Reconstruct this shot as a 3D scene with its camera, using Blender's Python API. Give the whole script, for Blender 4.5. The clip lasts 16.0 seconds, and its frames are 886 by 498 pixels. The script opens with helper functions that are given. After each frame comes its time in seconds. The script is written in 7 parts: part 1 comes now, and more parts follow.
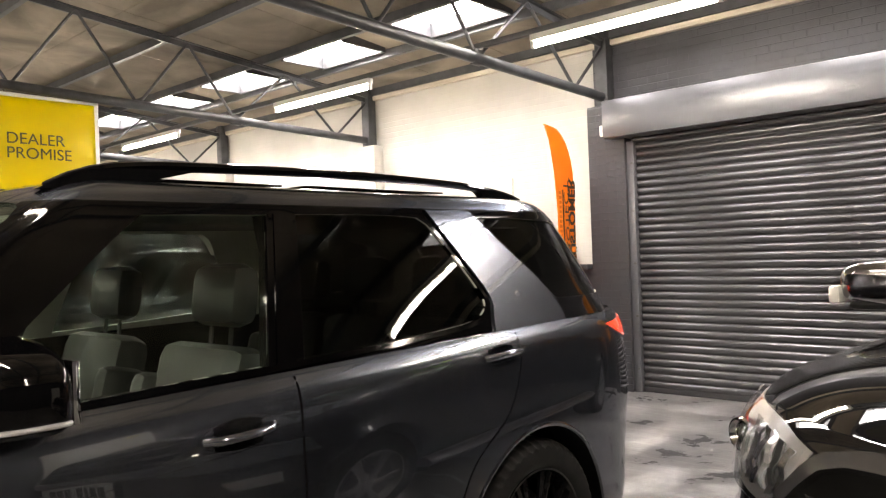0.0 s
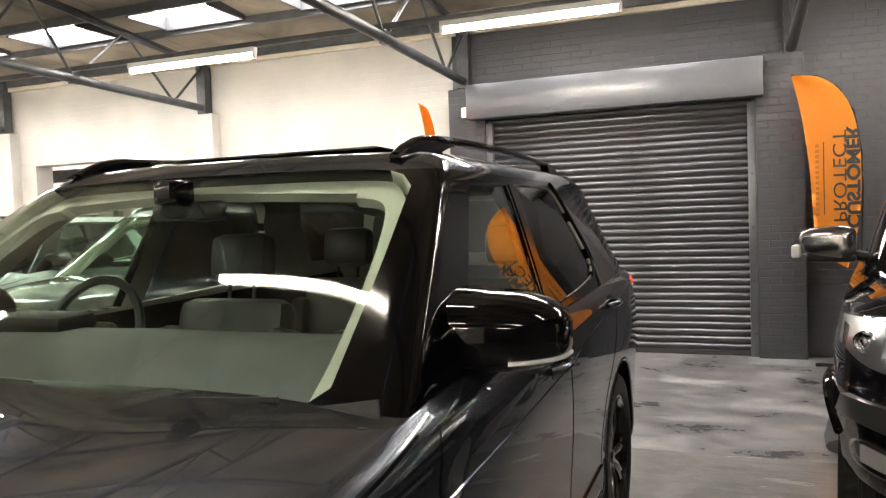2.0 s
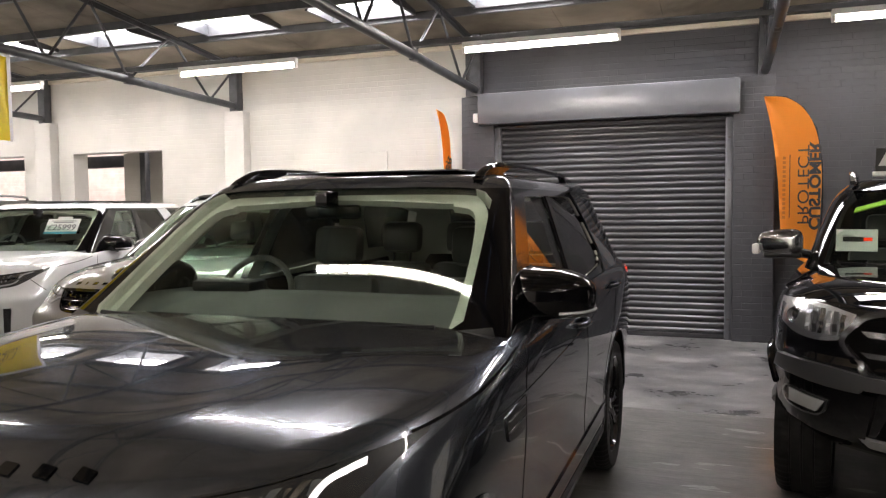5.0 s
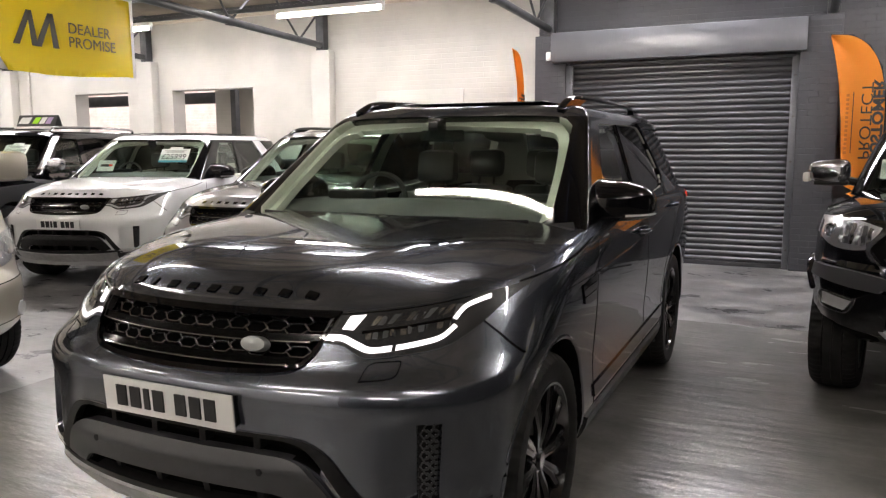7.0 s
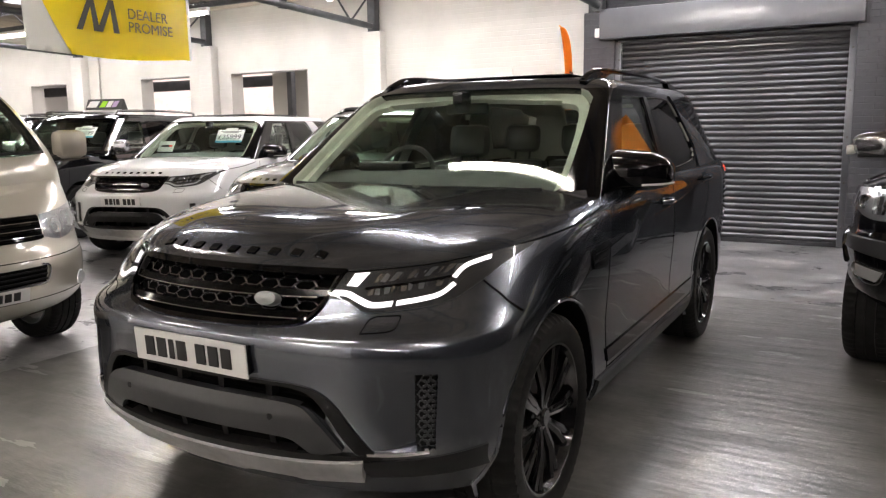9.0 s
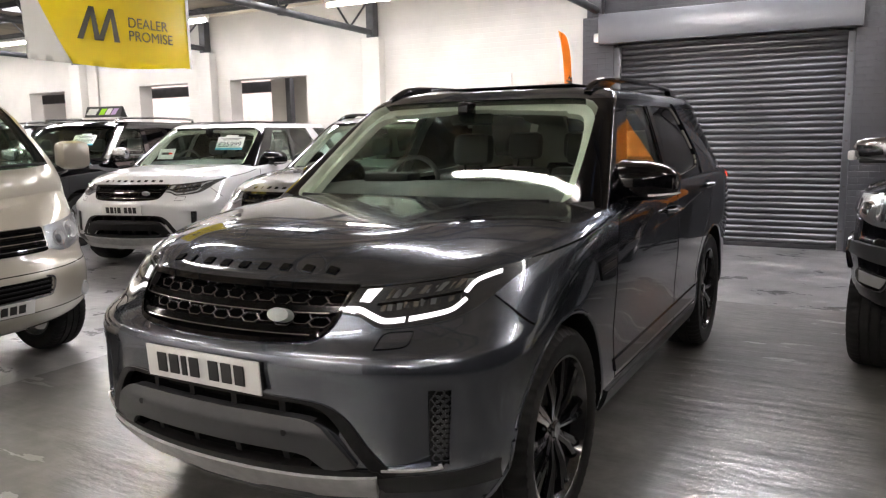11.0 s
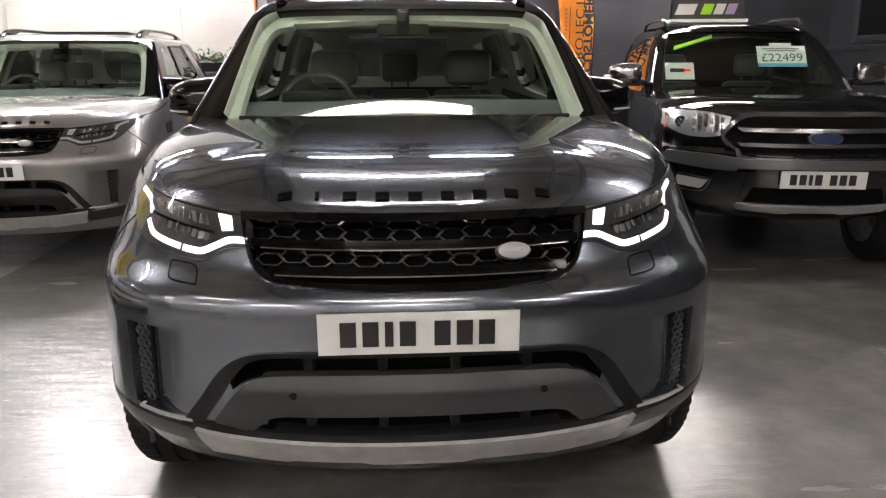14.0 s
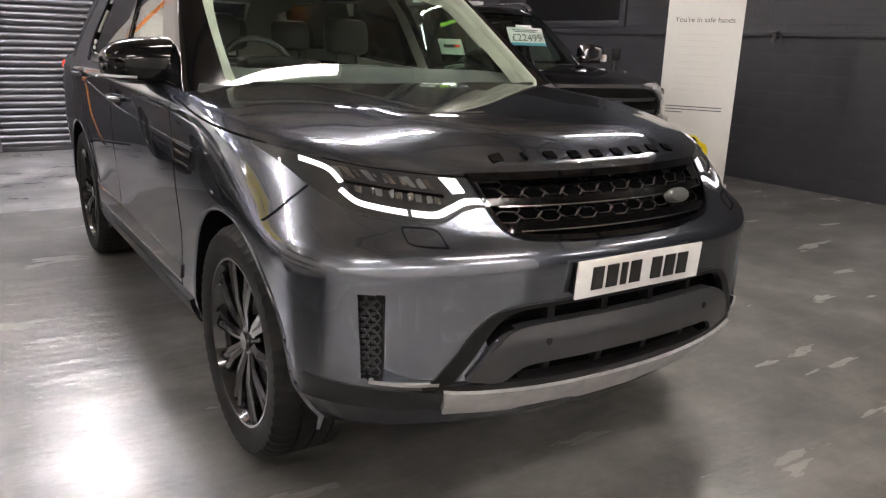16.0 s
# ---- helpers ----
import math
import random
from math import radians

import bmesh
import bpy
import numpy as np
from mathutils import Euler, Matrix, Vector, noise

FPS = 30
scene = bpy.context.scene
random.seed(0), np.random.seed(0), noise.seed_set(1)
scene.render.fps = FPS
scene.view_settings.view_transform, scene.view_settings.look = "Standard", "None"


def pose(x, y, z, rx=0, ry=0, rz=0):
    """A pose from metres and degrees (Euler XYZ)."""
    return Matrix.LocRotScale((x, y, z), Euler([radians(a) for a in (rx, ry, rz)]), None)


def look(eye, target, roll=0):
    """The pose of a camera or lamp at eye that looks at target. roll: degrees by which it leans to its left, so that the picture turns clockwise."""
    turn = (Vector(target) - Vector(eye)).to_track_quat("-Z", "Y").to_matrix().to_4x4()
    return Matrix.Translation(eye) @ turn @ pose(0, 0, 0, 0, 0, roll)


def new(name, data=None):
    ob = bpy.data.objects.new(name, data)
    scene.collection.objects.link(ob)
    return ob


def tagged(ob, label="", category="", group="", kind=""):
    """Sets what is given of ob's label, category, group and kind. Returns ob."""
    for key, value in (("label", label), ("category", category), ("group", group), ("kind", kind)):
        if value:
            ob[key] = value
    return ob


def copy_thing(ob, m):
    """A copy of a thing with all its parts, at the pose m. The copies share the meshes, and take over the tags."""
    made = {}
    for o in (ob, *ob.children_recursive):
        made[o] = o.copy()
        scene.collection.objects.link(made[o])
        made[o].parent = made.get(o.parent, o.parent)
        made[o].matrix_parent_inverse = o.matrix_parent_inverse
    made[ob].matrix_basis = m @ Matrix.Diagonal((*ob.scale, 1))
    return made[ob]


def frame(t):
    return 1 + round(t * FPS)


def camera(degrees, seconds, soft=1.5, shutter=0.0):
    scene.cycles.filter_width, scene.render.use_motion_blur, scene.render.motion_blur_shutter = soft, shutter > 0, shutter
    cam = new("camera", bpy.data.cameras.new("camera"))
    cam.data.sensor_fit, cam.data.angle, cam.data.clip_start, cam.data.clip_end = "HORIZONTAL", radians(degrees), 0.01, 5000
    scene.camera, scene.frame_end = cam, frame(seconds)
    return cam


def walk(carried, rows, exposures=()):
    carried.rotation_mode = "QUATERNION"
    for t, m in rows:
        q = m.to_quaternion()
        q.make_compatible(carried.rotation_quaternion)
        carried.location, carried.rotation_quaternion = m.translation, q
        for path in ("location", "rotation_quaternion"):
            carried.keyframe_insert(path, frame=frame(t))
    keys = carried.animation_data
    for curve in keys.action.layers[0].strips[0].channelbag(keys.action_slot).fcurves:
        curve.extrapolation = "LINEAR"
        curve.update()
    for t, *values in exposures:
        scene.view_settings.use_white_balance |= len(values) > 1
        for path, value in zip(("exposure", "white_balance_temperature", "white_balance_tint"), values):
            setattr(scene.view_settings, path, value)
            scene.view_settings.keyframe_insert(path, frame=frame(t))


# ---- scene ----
cam = camera(60.4, 16.0, 1.25)
METRES, EYE, TILT, LEAN, TURN = 8.0, 1.5, 0.0, 0.0, 46.0
PATH = [
    (0, (0.228, -0.337, 1.542), (-1.109, 1.151, 1.55), -2.1),
    (0.5, (-0.193, -0.598, 1.542), (-1.385, 1.008, 1.577), -1.5),
    (1, (-0.555, -0.817, 1.526), (-1.595, 0.891, 1.544), -1.2),
    (1.5, (-0.84, -1.172, 1.541), (-1.718, 0.625, 1.5), -1.7),
    (2, (-0.923, -1.547, 1.57), (-1.652, 0.314, 1.485), -2.0),
    (2.5, (-0.838, -1.936, 1.593), (-1.49, -0.049, 1.48), -2.4),
    (3, (-0.865, -2.213, 1.773), (-1.457, -0.303, 1.745), -2.6),
    (3.2, (-0.899, -2.288, 1.833), (-1.474, -0.372, 1.819), -2.5),
    (5.5, (-0.845, -2.884, 1.579), (-1.58, -1.03, 1.421), -0.2),
    (6, (-0.896, -3.197, 1.555), (-1.663, -1.361, 1.35), -0.1),
    (6.5, (-0.893, -3.376, 1.541), (-1.685, -1.557, 1.289), -0.2),
    (7, (-0.699, -3.448, 1.556), (-1.536, -1.651, 1.288), -0.2),
    (7.5, (-0.498, -3.451, 1.56), (-1.355, -1.667, 1.272), -0.3),
    (8, (-0.442, -3.454, 1.541), (-1.342, -1.692, 1.247), -0.5),
    (8.5, (-0.455, -3.464, 1.513), (-1.398, -1.727, 1.208), -0.7),
    (9, (-0.46, -3.479, 1.503), (-1.438, -1.763, 1.192), -0.7),
    (9.2, (-0.448, -3.489, 1.496), (-1.443, -1.782, 1.186), -0.7),
    (11.5, (-0.554, -3.515, 1.554), (-1.502, -1.78, 1.255), -1.5),
    (12, (-0.807, -3.534, 1.544), (-1.608, -1.727, 1.236), -2.3),
    (12.5, (-1.134, -3.542, 1.498), (-1.779, -1.68, 1.157), -3.0),
    (13, (-1.574, -3.533, 1.486), (-2.007, -1.618, 1.102), -2.7),
    (13.5, (-2.05, -3.651, 1.474), (-2.171, -1.702, 1.039), -1.5),
    (14, (-2.495, -3.617, 1.453), (-2.369, -1.678, 0.978), -0.2),
    (14.5, (-2.965, -3.568, 1.438), (-2.556, -1.674, 0.945), 0.6),
    (15, (-3.385, -3.491, 1.413), (-2.712, -1.676, 0.911), 0.9),
    (15.5, (-3.76, -3.332, 1.415), (-2.871, -1.617, 0.898), 1.5),
    (16, (-4.152, -3.25, 1.409), (-3.083, -1.642, 0.887), 2.0),
]
EXPOSURES = [
    (0.0, 3.09, 7500, 17),
    (1.5, 2.96, 7300, 14),
    (3.0, 2.64, 7200, 16),
    (5.5, 2.42, 6850, 18),
    (9.0, 2.66, 6750, 18),
    (13.0, 2.74, 6500, 18),
    (14.5, 2.99, 6600, 19),
    (16.0, 3.10, 6650, 20),
]
walk(cam, [(t, look(eye, target, roll)) for t, eye, target, roll in PATH], EXPOSURES)

# ---- world, lights, exposure ----
world = bpy.data.worlds.new("world")
scene.world = world
world.use_nodes = True
sky = world.node_tree.nodes.new("ShaderNodeTexSky")
sky.sky_type = "NISHITA"
sky.sun_disc = False
sky.sun_elevation, sky.sun_rotation = radians(40), radians(200)
world.node_tree.links.new(sky.outputs[0], world.node_tree.nodes["Background"].inputs[0])
world.node_tree.nodes["Background"].inputs[1].default_value = 0.1
sun = new("sun", bpy.data.lights.new("sun", "SUN"))
sun.data.energy, sun.data.angle = 1.0, radians(10)
sun.matrix_world = pose(0, 0, 20, 40, 0, 200)
TUBE_GLOW, SKYLIGHT_GLOW = 22.0, 7.0


# ---- materials ----
def mat(name, colour, rough=0.5, metal=0.0, coat=0.0, emit=0.0, alpha=1.0, spec=0.5):
    m = bpy.data.materials.new(name)
    m.use_nodes = True
    b = m.node_tree.nodes["Principled BSDF"]
    b.inputs["Base Color"].default_value = (*colour, 1)
    b.inputs["Roughness"].default_value = rough
    b.inputs["Metallic"].default_value = metal
    b.inputs["Coat Weight"].default_value = coat
    b.inputs["Coat Roughness"].default_value = 0.03
    b.inputs["Specular IOR Level"].default_value = spec
    if emit:
        b.inputs["Emission Color"].default_value = (*colour, 1)
        b.inputs["Emission Strength"].default_value = emit
    return m


def nodes_of(m):
    t = m.node_tree
    return t.nodes, t.links, t.nodes["Principled BSDF"]


def vary(m, low, high, scale, detail=6.0, rough=None, bump=0.0, bump_scale=None, stretch=(1, 1, 1), contrast=(0.35, 0.65), distort=0.0):
    """Base colour wandering between two tones, with optional roughness range and fine relief, in metres."""
    n, l, b = nodes_of(m)
    co = n.new("ShaderNodeTexCoord")
    mp = n.new("ShaderNodeMapping")
    mp.inputs["Scale"].default_value = stretch
    l.new(co.outputs["Object"], mp.inputs[0])
    tx = n.new("ShaderNodeTexNoise")
    tx.inputs["Scale"].default_value, tx.inputs["Detail"].default_value = scale, detail
    tx.inputs["Distortion"].default_value = distort
    l.new(mp.outputs[0], tx.inputs["Vector"])
    rp = n.new("ShaderNodeValToRGB")
    rp.color_ramp.elements[0].position, rp.color_ramp.elements[1].position = contrast
    rp.color_ramp.elements[0].color, rp.color_ramp.elements[1].color = (*low, 1), (*high, 1)
    l.new(tx.outputs["Fac"], rp.inputs[0])
    l.new(rp.outputs[0], b.inputs["Base Color"])
    if rough:
        mr = n.new("ShaderNodeMapRange")
        mr.inputs[1].default_value, mr.inputs[2].default_value = contrast
        mr.inputs[3].default_value, mr.inputs[4].default_value = rough
        l.new(tx.outputs["Fac"], mr.inputs[0])
        l.new(mr.outputs[0], b.inputs["Roughness"])
    if bump:
        t2 = n.new("ShaderNodeTexNoise")
        t2.inputs["Scale"].default_value, t2.inputs["Detail"].default_value = bump_scale or scale * 8, 5
        l.new(mp.outputs[0], t2.inputs["Vector"])
        bp = n.new("ShaderNodeBump")
        bp.inputs["Strength"].default_value, bp.inputs["Distance"].default_value = bump, 0.01
        l.new(t2.outputs["Fac"], bp.inputs["Height"])
        l.new(bp.outputs[0], b.inputs["Normal"])
    return m


def coursed(m, width, height, strength=0.5):
    """Adds the shallow relief of painted brick courses, by real size, on walls along x or y."""
    n, l, b = nodes_of(m)
    co = n.new("ShaderNodeTexCoord")
    sp, cb, add = n.new("ShaderNodeSeparateXYZ"), n.new("ShaderNodeCombineXYZ"), n.new("ShaderNodeMath")
    l.new(co.outputs["Object"], sp.inputs[0])
    l.new(sp.outputs[0], add.inputs[0]), l.new(sp.outputs[1], add.inputs[1])
    l.new(add.outputs[0], cb.inputs[0]), l.new(sp.outputs[2], cb.inputs[1])
    br = n.new("ShaderNodeTexBrick")
    br.inputs["Scale"].default_value = 1.0
    br.inputs["Brick Width"].default_value, br.inputs["Row Height"].default_value = width, height
    br.inputs["Mortar Size"].default_value, br.inputs["Mortar Smooth"].default_value = 0.006, 0.6
    br.inputs["Color1"].default_value = br.inputs["Color2"].default_value = (1, 1, 1, 1)
    br.inputs["Mortar"].default_value = (0, 0, 0, 1)
    l.new(cb.outputs[0], br.inputs["Vector"])
    bp = n.new("ShaderNodeBump")
    bp.inputs["Strength"].default_value, bp.inputs["Distance"].default_value = strength, 0.006
    l.new(br.outputs["Color"], bp.inputs["Height"])
    old = b.inputs["Normal"].links
    if old:
        l.new(old[0].from_socket, bp.inputs["Normal"])
    l.new(bp.outputs[0], b.inputs["Normal"])
    return m


def car_paint(name, colour, metal=0.5, rough=0.35):
    m = mat(name, colour, rough, metal, 1.0)
    nodes_of(m)[2].inputs["Coat IOR"].default_value = 1.7
    if metal > 0.8:
        nodes_of(m)[2].inputs["Specular Tint"].default_value = (0.3, 0.3, 0.3, 1)
    n, l, b = nodes_of(m)
    tx = n.new("ShaderNodeTexNoise")
    tx.inputs["Scale"].default_value, tx.inputs["Detail"].default_value = 2.0, 3
    co = n.new("ShaderNodeTexCoord")
    l.new(co.outputs["Object"], tx.inputs["Vector"])
    mr = n.new("ShaderNodeMapRange")
    mr.inputs[3].default_value, mr.inputs[4].default_value = 0.005, 0.025
    l.new(tx.outputs["Fac"], mr.inputs[0])
    l.new(mr.outputs[0], b.inputs["Coat Roughness"])
    return m


def glass(name, tint, rough=0.0, clear=0.85):
    """Thin car glass: a glossy sheet that lets tinted light straight through."""
    m = bpy.data.materials.new(name)
    m.use_nodes = True
    n, l = m.node_tree.nodes, m.node_tree.links
    n.remove(n["Principled BSDF"])
    tr, gl = n.new("ShaderNodeBsdfTransparent"), n.new("ShaderNodeBsdfGlossy")
    mx, lw = n.new("ShaderNodeMixShader"), n.new("ShaderNodeLayerWeight")
    lw.inputs[0].default_value = 0.5
    pw, ad = n.new("ShaderNodeMath"), n.new("ShaderNodeMath")
    pw.operation, pw.inputs[1].default_value = "POWER", 5.0
    ad.operation, ad.inputs[1].default_value, ad.inputs[2].default_value = "MULTIPLY_ADD", 0.93, 0.035
    l.new(lw.outputs["Facing"], pw.inputs[0])
    l.new(pw.outputs[0], ad.inputs[0])
    tr.inputs[0].default_value = (*[c * clear for c in tint], 1)
    gl.inputs[0].default_value = (1, 1, 1, 1)
    gl.inputs["Roughness"].default_value = rough
    l.new(ad.outputs[0], mx.inputs[0])
    l.new(tr.outputs[0], mx.inputs[1])
    l.new(gl.outputs[0], mx.inputs[2])
    l.new(mx.outputs[0], n["Material Output"].inputs[0])
    return m


M = {}
M["paint_grey"] = car_paint("dark_grey_paint", (0.128, 0.142, 0.173), 0.95, 0.245)
M["paint_white"] = car_paint("white_paint", (0.62, 0.63, 0.64), 0.0, 0.4)
M["paint_silver"] = car_paint("mid_grey_paint", (0.22, 0.215, 0.21), 0.7, 0.35)
M["paint_black"] = car_paint("black_paint", (0.004, 0.004, 0.005), 0.0, 0.5)
nodes_of(M["paint_black"])[2].inputs["Specular IOR Level"].default_value = 0.0
M["paint_beige"] = car_paint("beige_paint", (0.46, 0.43, 0.365), 0.35, 0.35)
M["gloss_black"] = mat("gloss_black_trim", (0.002, 0.002, 0.0025), 0.06, 0, 0, spec=0.4)
M["satin_black"] = vary(mat("satin_black_plastic", (0.01, 0.01, 0.01), 0.45, spec=0.2), (0.006, 0.006, 0.0065), (0.011, 0.011, 0.0115), 40, bump=0.05, bump_scale=400)
M["lip_grey"] = mat("lip_plastic", (0.017, 0.018, 0.02), 0.36, spec=0.35)
M["dark_plastic"] = vary(mat("dark_grey_plastic", (0.03, 0.03, 0.03), 0.36, spec=0.45), (0.027, 0.028, 0.031), (0.031, 0.032, 0.035), 30, bump=0.04, bump_scale=500)
M["void"] = mat("wheel_well_black", (0.004, 0.004, 0.004), 0.9, spec=0.05)
M["rubber"] = vary(mat("tyre_rubber", (0.012, 0.012, 0.012), 0.65, spec=0.25), (0.006, 0.006, 0.006), (0.013, 0.0128, 0.0125), 12, bump=0.1, bump_scale=120)
M["silver_trim"] = vary(mat("silver_paint_trim", (0.42, 0.42, 0.43), 0.42, 0.35), (0.38, 0.38, 0.39), (0.46, 0.46, 0.47), 20)
M["chrome"] = mat("chrome", (0.82, 0.82, 0.83), 0.08, 1.0)
M["dark_chrome"] = mat("dark_chrome", (0.34, 0.34, 0.348), 0.15, 1.0)
M["badge"] = mat("satin_badge", (0.25, 0.26, 0.26), 0.32, 0.85)
M["lamp_dim"] = mat("smoked_reflector", (0.20, 0.205, 0.21), 0.3, 0.95)
M["steel"] = mat("brake_steel", (0.10, 0.097, 0.093), 0.45, 1.0)
M["wheel_black"] = mat("gloss_black_alloy", (0.005, 0.005, 0.0055), 0.22, 0.0, 0.7, spec=0.3)
M["wheel_silver"] = mat("silver_alloy", (0.35, 0.35, 0.36), 0.3, 0.8, 0.4)
M["drl"] = mat("running_light", (0.6, 0.6, 0.59), 0.4, emit=0.8)
M["lamp_black"] = mat("lamp_housing", (0.022, 0.022, 0.023), 0.3, 0.0, spec=0.3)
M["grille_black"] = mat("grille_black", (0.003, 0.003, 0.003), 0.12, 0.0, spec=0.12)
M["lamp_chrome"] = mat("lamp_facet", (0.75, 0.75, 0.76), 0.12, 1.0)
M["lamp_red"] = mat("tail_lamp_red", (0.85, 0.05, 0.015), 0.15, 0, 1.0, emit=0.22)
M["lamp_off"] = mat("lamp_reflector", (0.72, 0.73, 0.74), 0.25, 0.45, 0.5)
M["lamp_silver"] = mat("lamp_silver", (0.62, 0.62, 0.63), 0.28, 0.85)
M["glass_clear"] = glass("windscreen_glass", (0.9, 0.98, 0.93), clear=0.95)
M["glass_dark"] = glass("privacy_glass", (0.2, 0.21, 0.21), clear=1.0)
M["glass_lamp"] = glass("lamp_cover", (0.98, 0.99, 1.0), clear=0.98)
M["leather"] = vary(mat("black_leather", (0.05, 0.053, 0.051), 0.38), (0.034, 0.037, 0.035), (0.054, 0.058, 0.056), 6, bump=0.1, bump_scale=150)
M["cream"] = vary(mat("pale_trim", (0.62, 0.62, 0.54), 0.7), (0.46, 0.46, 0.40), (0.53, 0.53, 0.47), 8)
M["dash"] = vary(mat("dash_grey", (0.14, 0.15, 0.145), 0.6), (0.060, 0.065, 0.062), (0.084, 0.090, 0.087), 5, bump=0.05, bump_scale=200)
M["plate"] = mat("plate_white", (0.64, 0.64, 0.63), 0.35)
M["ink"] = mat("black_ink", (0.01, 0.01, 0.01), 0.5)
M["floor"] = mat("polished_concrete", (0.25, 0.25, 0.25), 0.3)
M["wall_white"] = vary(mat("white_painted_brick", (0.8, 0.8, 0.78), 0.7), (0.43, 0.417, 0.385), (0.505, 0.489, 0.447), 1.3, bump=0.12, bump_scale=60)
M["wall_dark"] = vary(mat("charcoal_painted_brick", (0.04, 0.04, 0.045), 0.5), (0.027, 0.028, 0.033), (0.043, 0.044, 0.051), 1.5, rough=(0.42, 0.6), bump=0.15, bump_scale=50)
# lighter copy of wall_white: extra brightness put into the unseen south wall's colour
M["wall_bright"] = vary(mat("reflector_white", (0.78, 0.77, 0.75), 0.6), (0.74, 0.73, 0.71), (0.80, 0.79, 0.77), 1.1, bump=0.1, bump_scale=60)
coursed(M["wall_white"], 0.225, 0.075, 0.35)
coursed(M["wall_dark"], 0.225, 0.075, 0.5)
M["brick_pink"] = vary(mat("bare_brick", (0.42, 0.30, 0.26), 0.8), (0.56, 0.46, 0.41), (0.68, 0.58, 0.53), 5, bump=0.2, bump_scale=40)
coursed(M["brick_pink"], 0.225, 0.075, 0.6)
# same charcoal as wall_dark, with the east wall's deeper shade put into the colour
M["block"] = vary(mat("shaded_charcoal_block", (0.06, 0.06, 0.066), 0.5), (0.022, 0.0225, 0.026), (0.034, 0.0345, 0.039), 1.7, rough=(0.4, 0.55), bump=0.2, bump_scale=60)
M["box_dark"] = vary(mat("charcoal_steel", (0.085, 0.088, 0.098), 0.3, 0.4), (0.098, 0.101, 0.111), (0.115, 0.118, 0.129), 2.5)
M["shutter"] = vary(mat("black_steel_slat", (0.03, 0.03, 0.034), 0.3, 0.5), (0.046, 0.046, 0.051), (0.064, 0.064, 0.070), 3, rough=(0.2, 0.24), stretch=(0.3, 1, 6))
M["roof"] = vary(mat("weathered_roof_board", (0.2, 0.17, 0.13), 0.9), (0.11, 0.092, 0.07), (0.30, 0.255, 0.20), 0.9, bump=0.3, bump_scale=25, distort=0.6)
M["steelwork"] = vary(mat("dark_painted_steel", (0.035, 0.037, 0.042), 0.4), (0.028, 0.03, 0.034), (0.05, 0.052, 0.057), 7)
M["tube"] = mat("fluorescent_tube", (1.0, 0.97, 0.88), 0.4, emit=TUBE_GLOW)
M["skylight"] = mat("daylight_pane", (0.94, 0.97, 1.0), 0.5, emit=SKYLIGHT_GLOW)
M["white_plastic"] = mat("white_plastic", (0.75, 0.75, 0.72), 0.45)
M["yellow"] = mat("yellow_vinyl", (0.80, 0.64, 0.008), 0.3)
M["orange"] = mat("orange_fabric", (0.72, 0.23, 0.012), 0.65)
M["banner"] = mat("white_banner_film", (0.62, 0.62, 0.595), 0.5)
M["timber"] = vary(mat("pale_timber", (0.5, 0.45, 0.36), 0.7), (0.42, 0.37, 0.29), (0.58, 0.53, 0.44), 4, stretch=(0.3, 6, 6))
M["leaf"] = vary(mat("planter_leaf", (0.03, 0.07, 0.02), 0.5), (0.02, 0.05, 0.015), (0.05, 0.11, 0.03), 9)


# ---- mesh helpers ----
def part(name, bm, material, parent=None, label="", smooth=40):
    """Links a bmesh as one mesh object, under a thing or a part. Edges sharper than smooth degrees stay hard."""
    if smooth:
        for f in bm.faces:
            f.smooth = True
        for e in bm.edges:
            if len(e.link_faces) != 2 or e.calc_face_angle(0) > radians(smooth):
                e.smooth = False
    me = bpy.data.meshes.new(name)
    bm.to_mesh(me)
    bm.free()
    for m in material if isinstance(material, (list, tuple)) else (material,):
        me.materials.append(m)
    ob = new(name, me)
    if parent:
        ob.parent = parent
    if label:
        tagged(ob, label)
    return ob


def thing(name, m, label, category, group="", kind=""):
    ob = new(name)
    ob.empty_display_size = 0.2
    ob.matrix_world = m
    return tagged(ob, label, category, group, kind)


def box(bm, x0, x1, y0, y1, z0, z1, bevel=0.0, m=None):
    g = bmesh.ops.create_cube(bm, size=1)
    vs = g["verts"]
    bmesh.ops.transform(bm, matrix=Matrix.Translation(((x0 + x1) / 2, (y0 + y1) / 2, (z0 + z1) / 2)) @ Matrix.Diagonal((x1 - x0, y1 - y0, z1 - z0, 1)), verts=vs)
    if bevel:
        es = list({e for v in vs for e in v.link_edges})
        r = bmesh.ops.bevel(bm, geom=es, offset=bevel, segments=2, affect="EDGES", profile=0.5)
        vs = list({v for f in r["faces"] for v in f.verts} | {v for v in vs if v.is_valid})
    if m is not None:
        bmesh.ops.transform(bm, matrix=m, verts=vs)
    return vs


def boxes(*dims, bevel=0.0):
    bm = bmesh.new()
    for d in dims:
        box(bm, *d, bevel=bevel)
    return bm


def rod(bm, a, b, r, n=10, r2=None):
    a, b = Vector(a), Vector(b)
    d = b - a
    m = Matrix.Translation((a + b) / 2) @ d.to_track_quat("Z", "Y").to_matrix().to_4x4()
    return bmesh.ops.create_cone(bm, cap_ends=True, segments=n, radius1=r, radius2=r if r2 is None else r2, depth=d.length, matrix=m)["verts"]


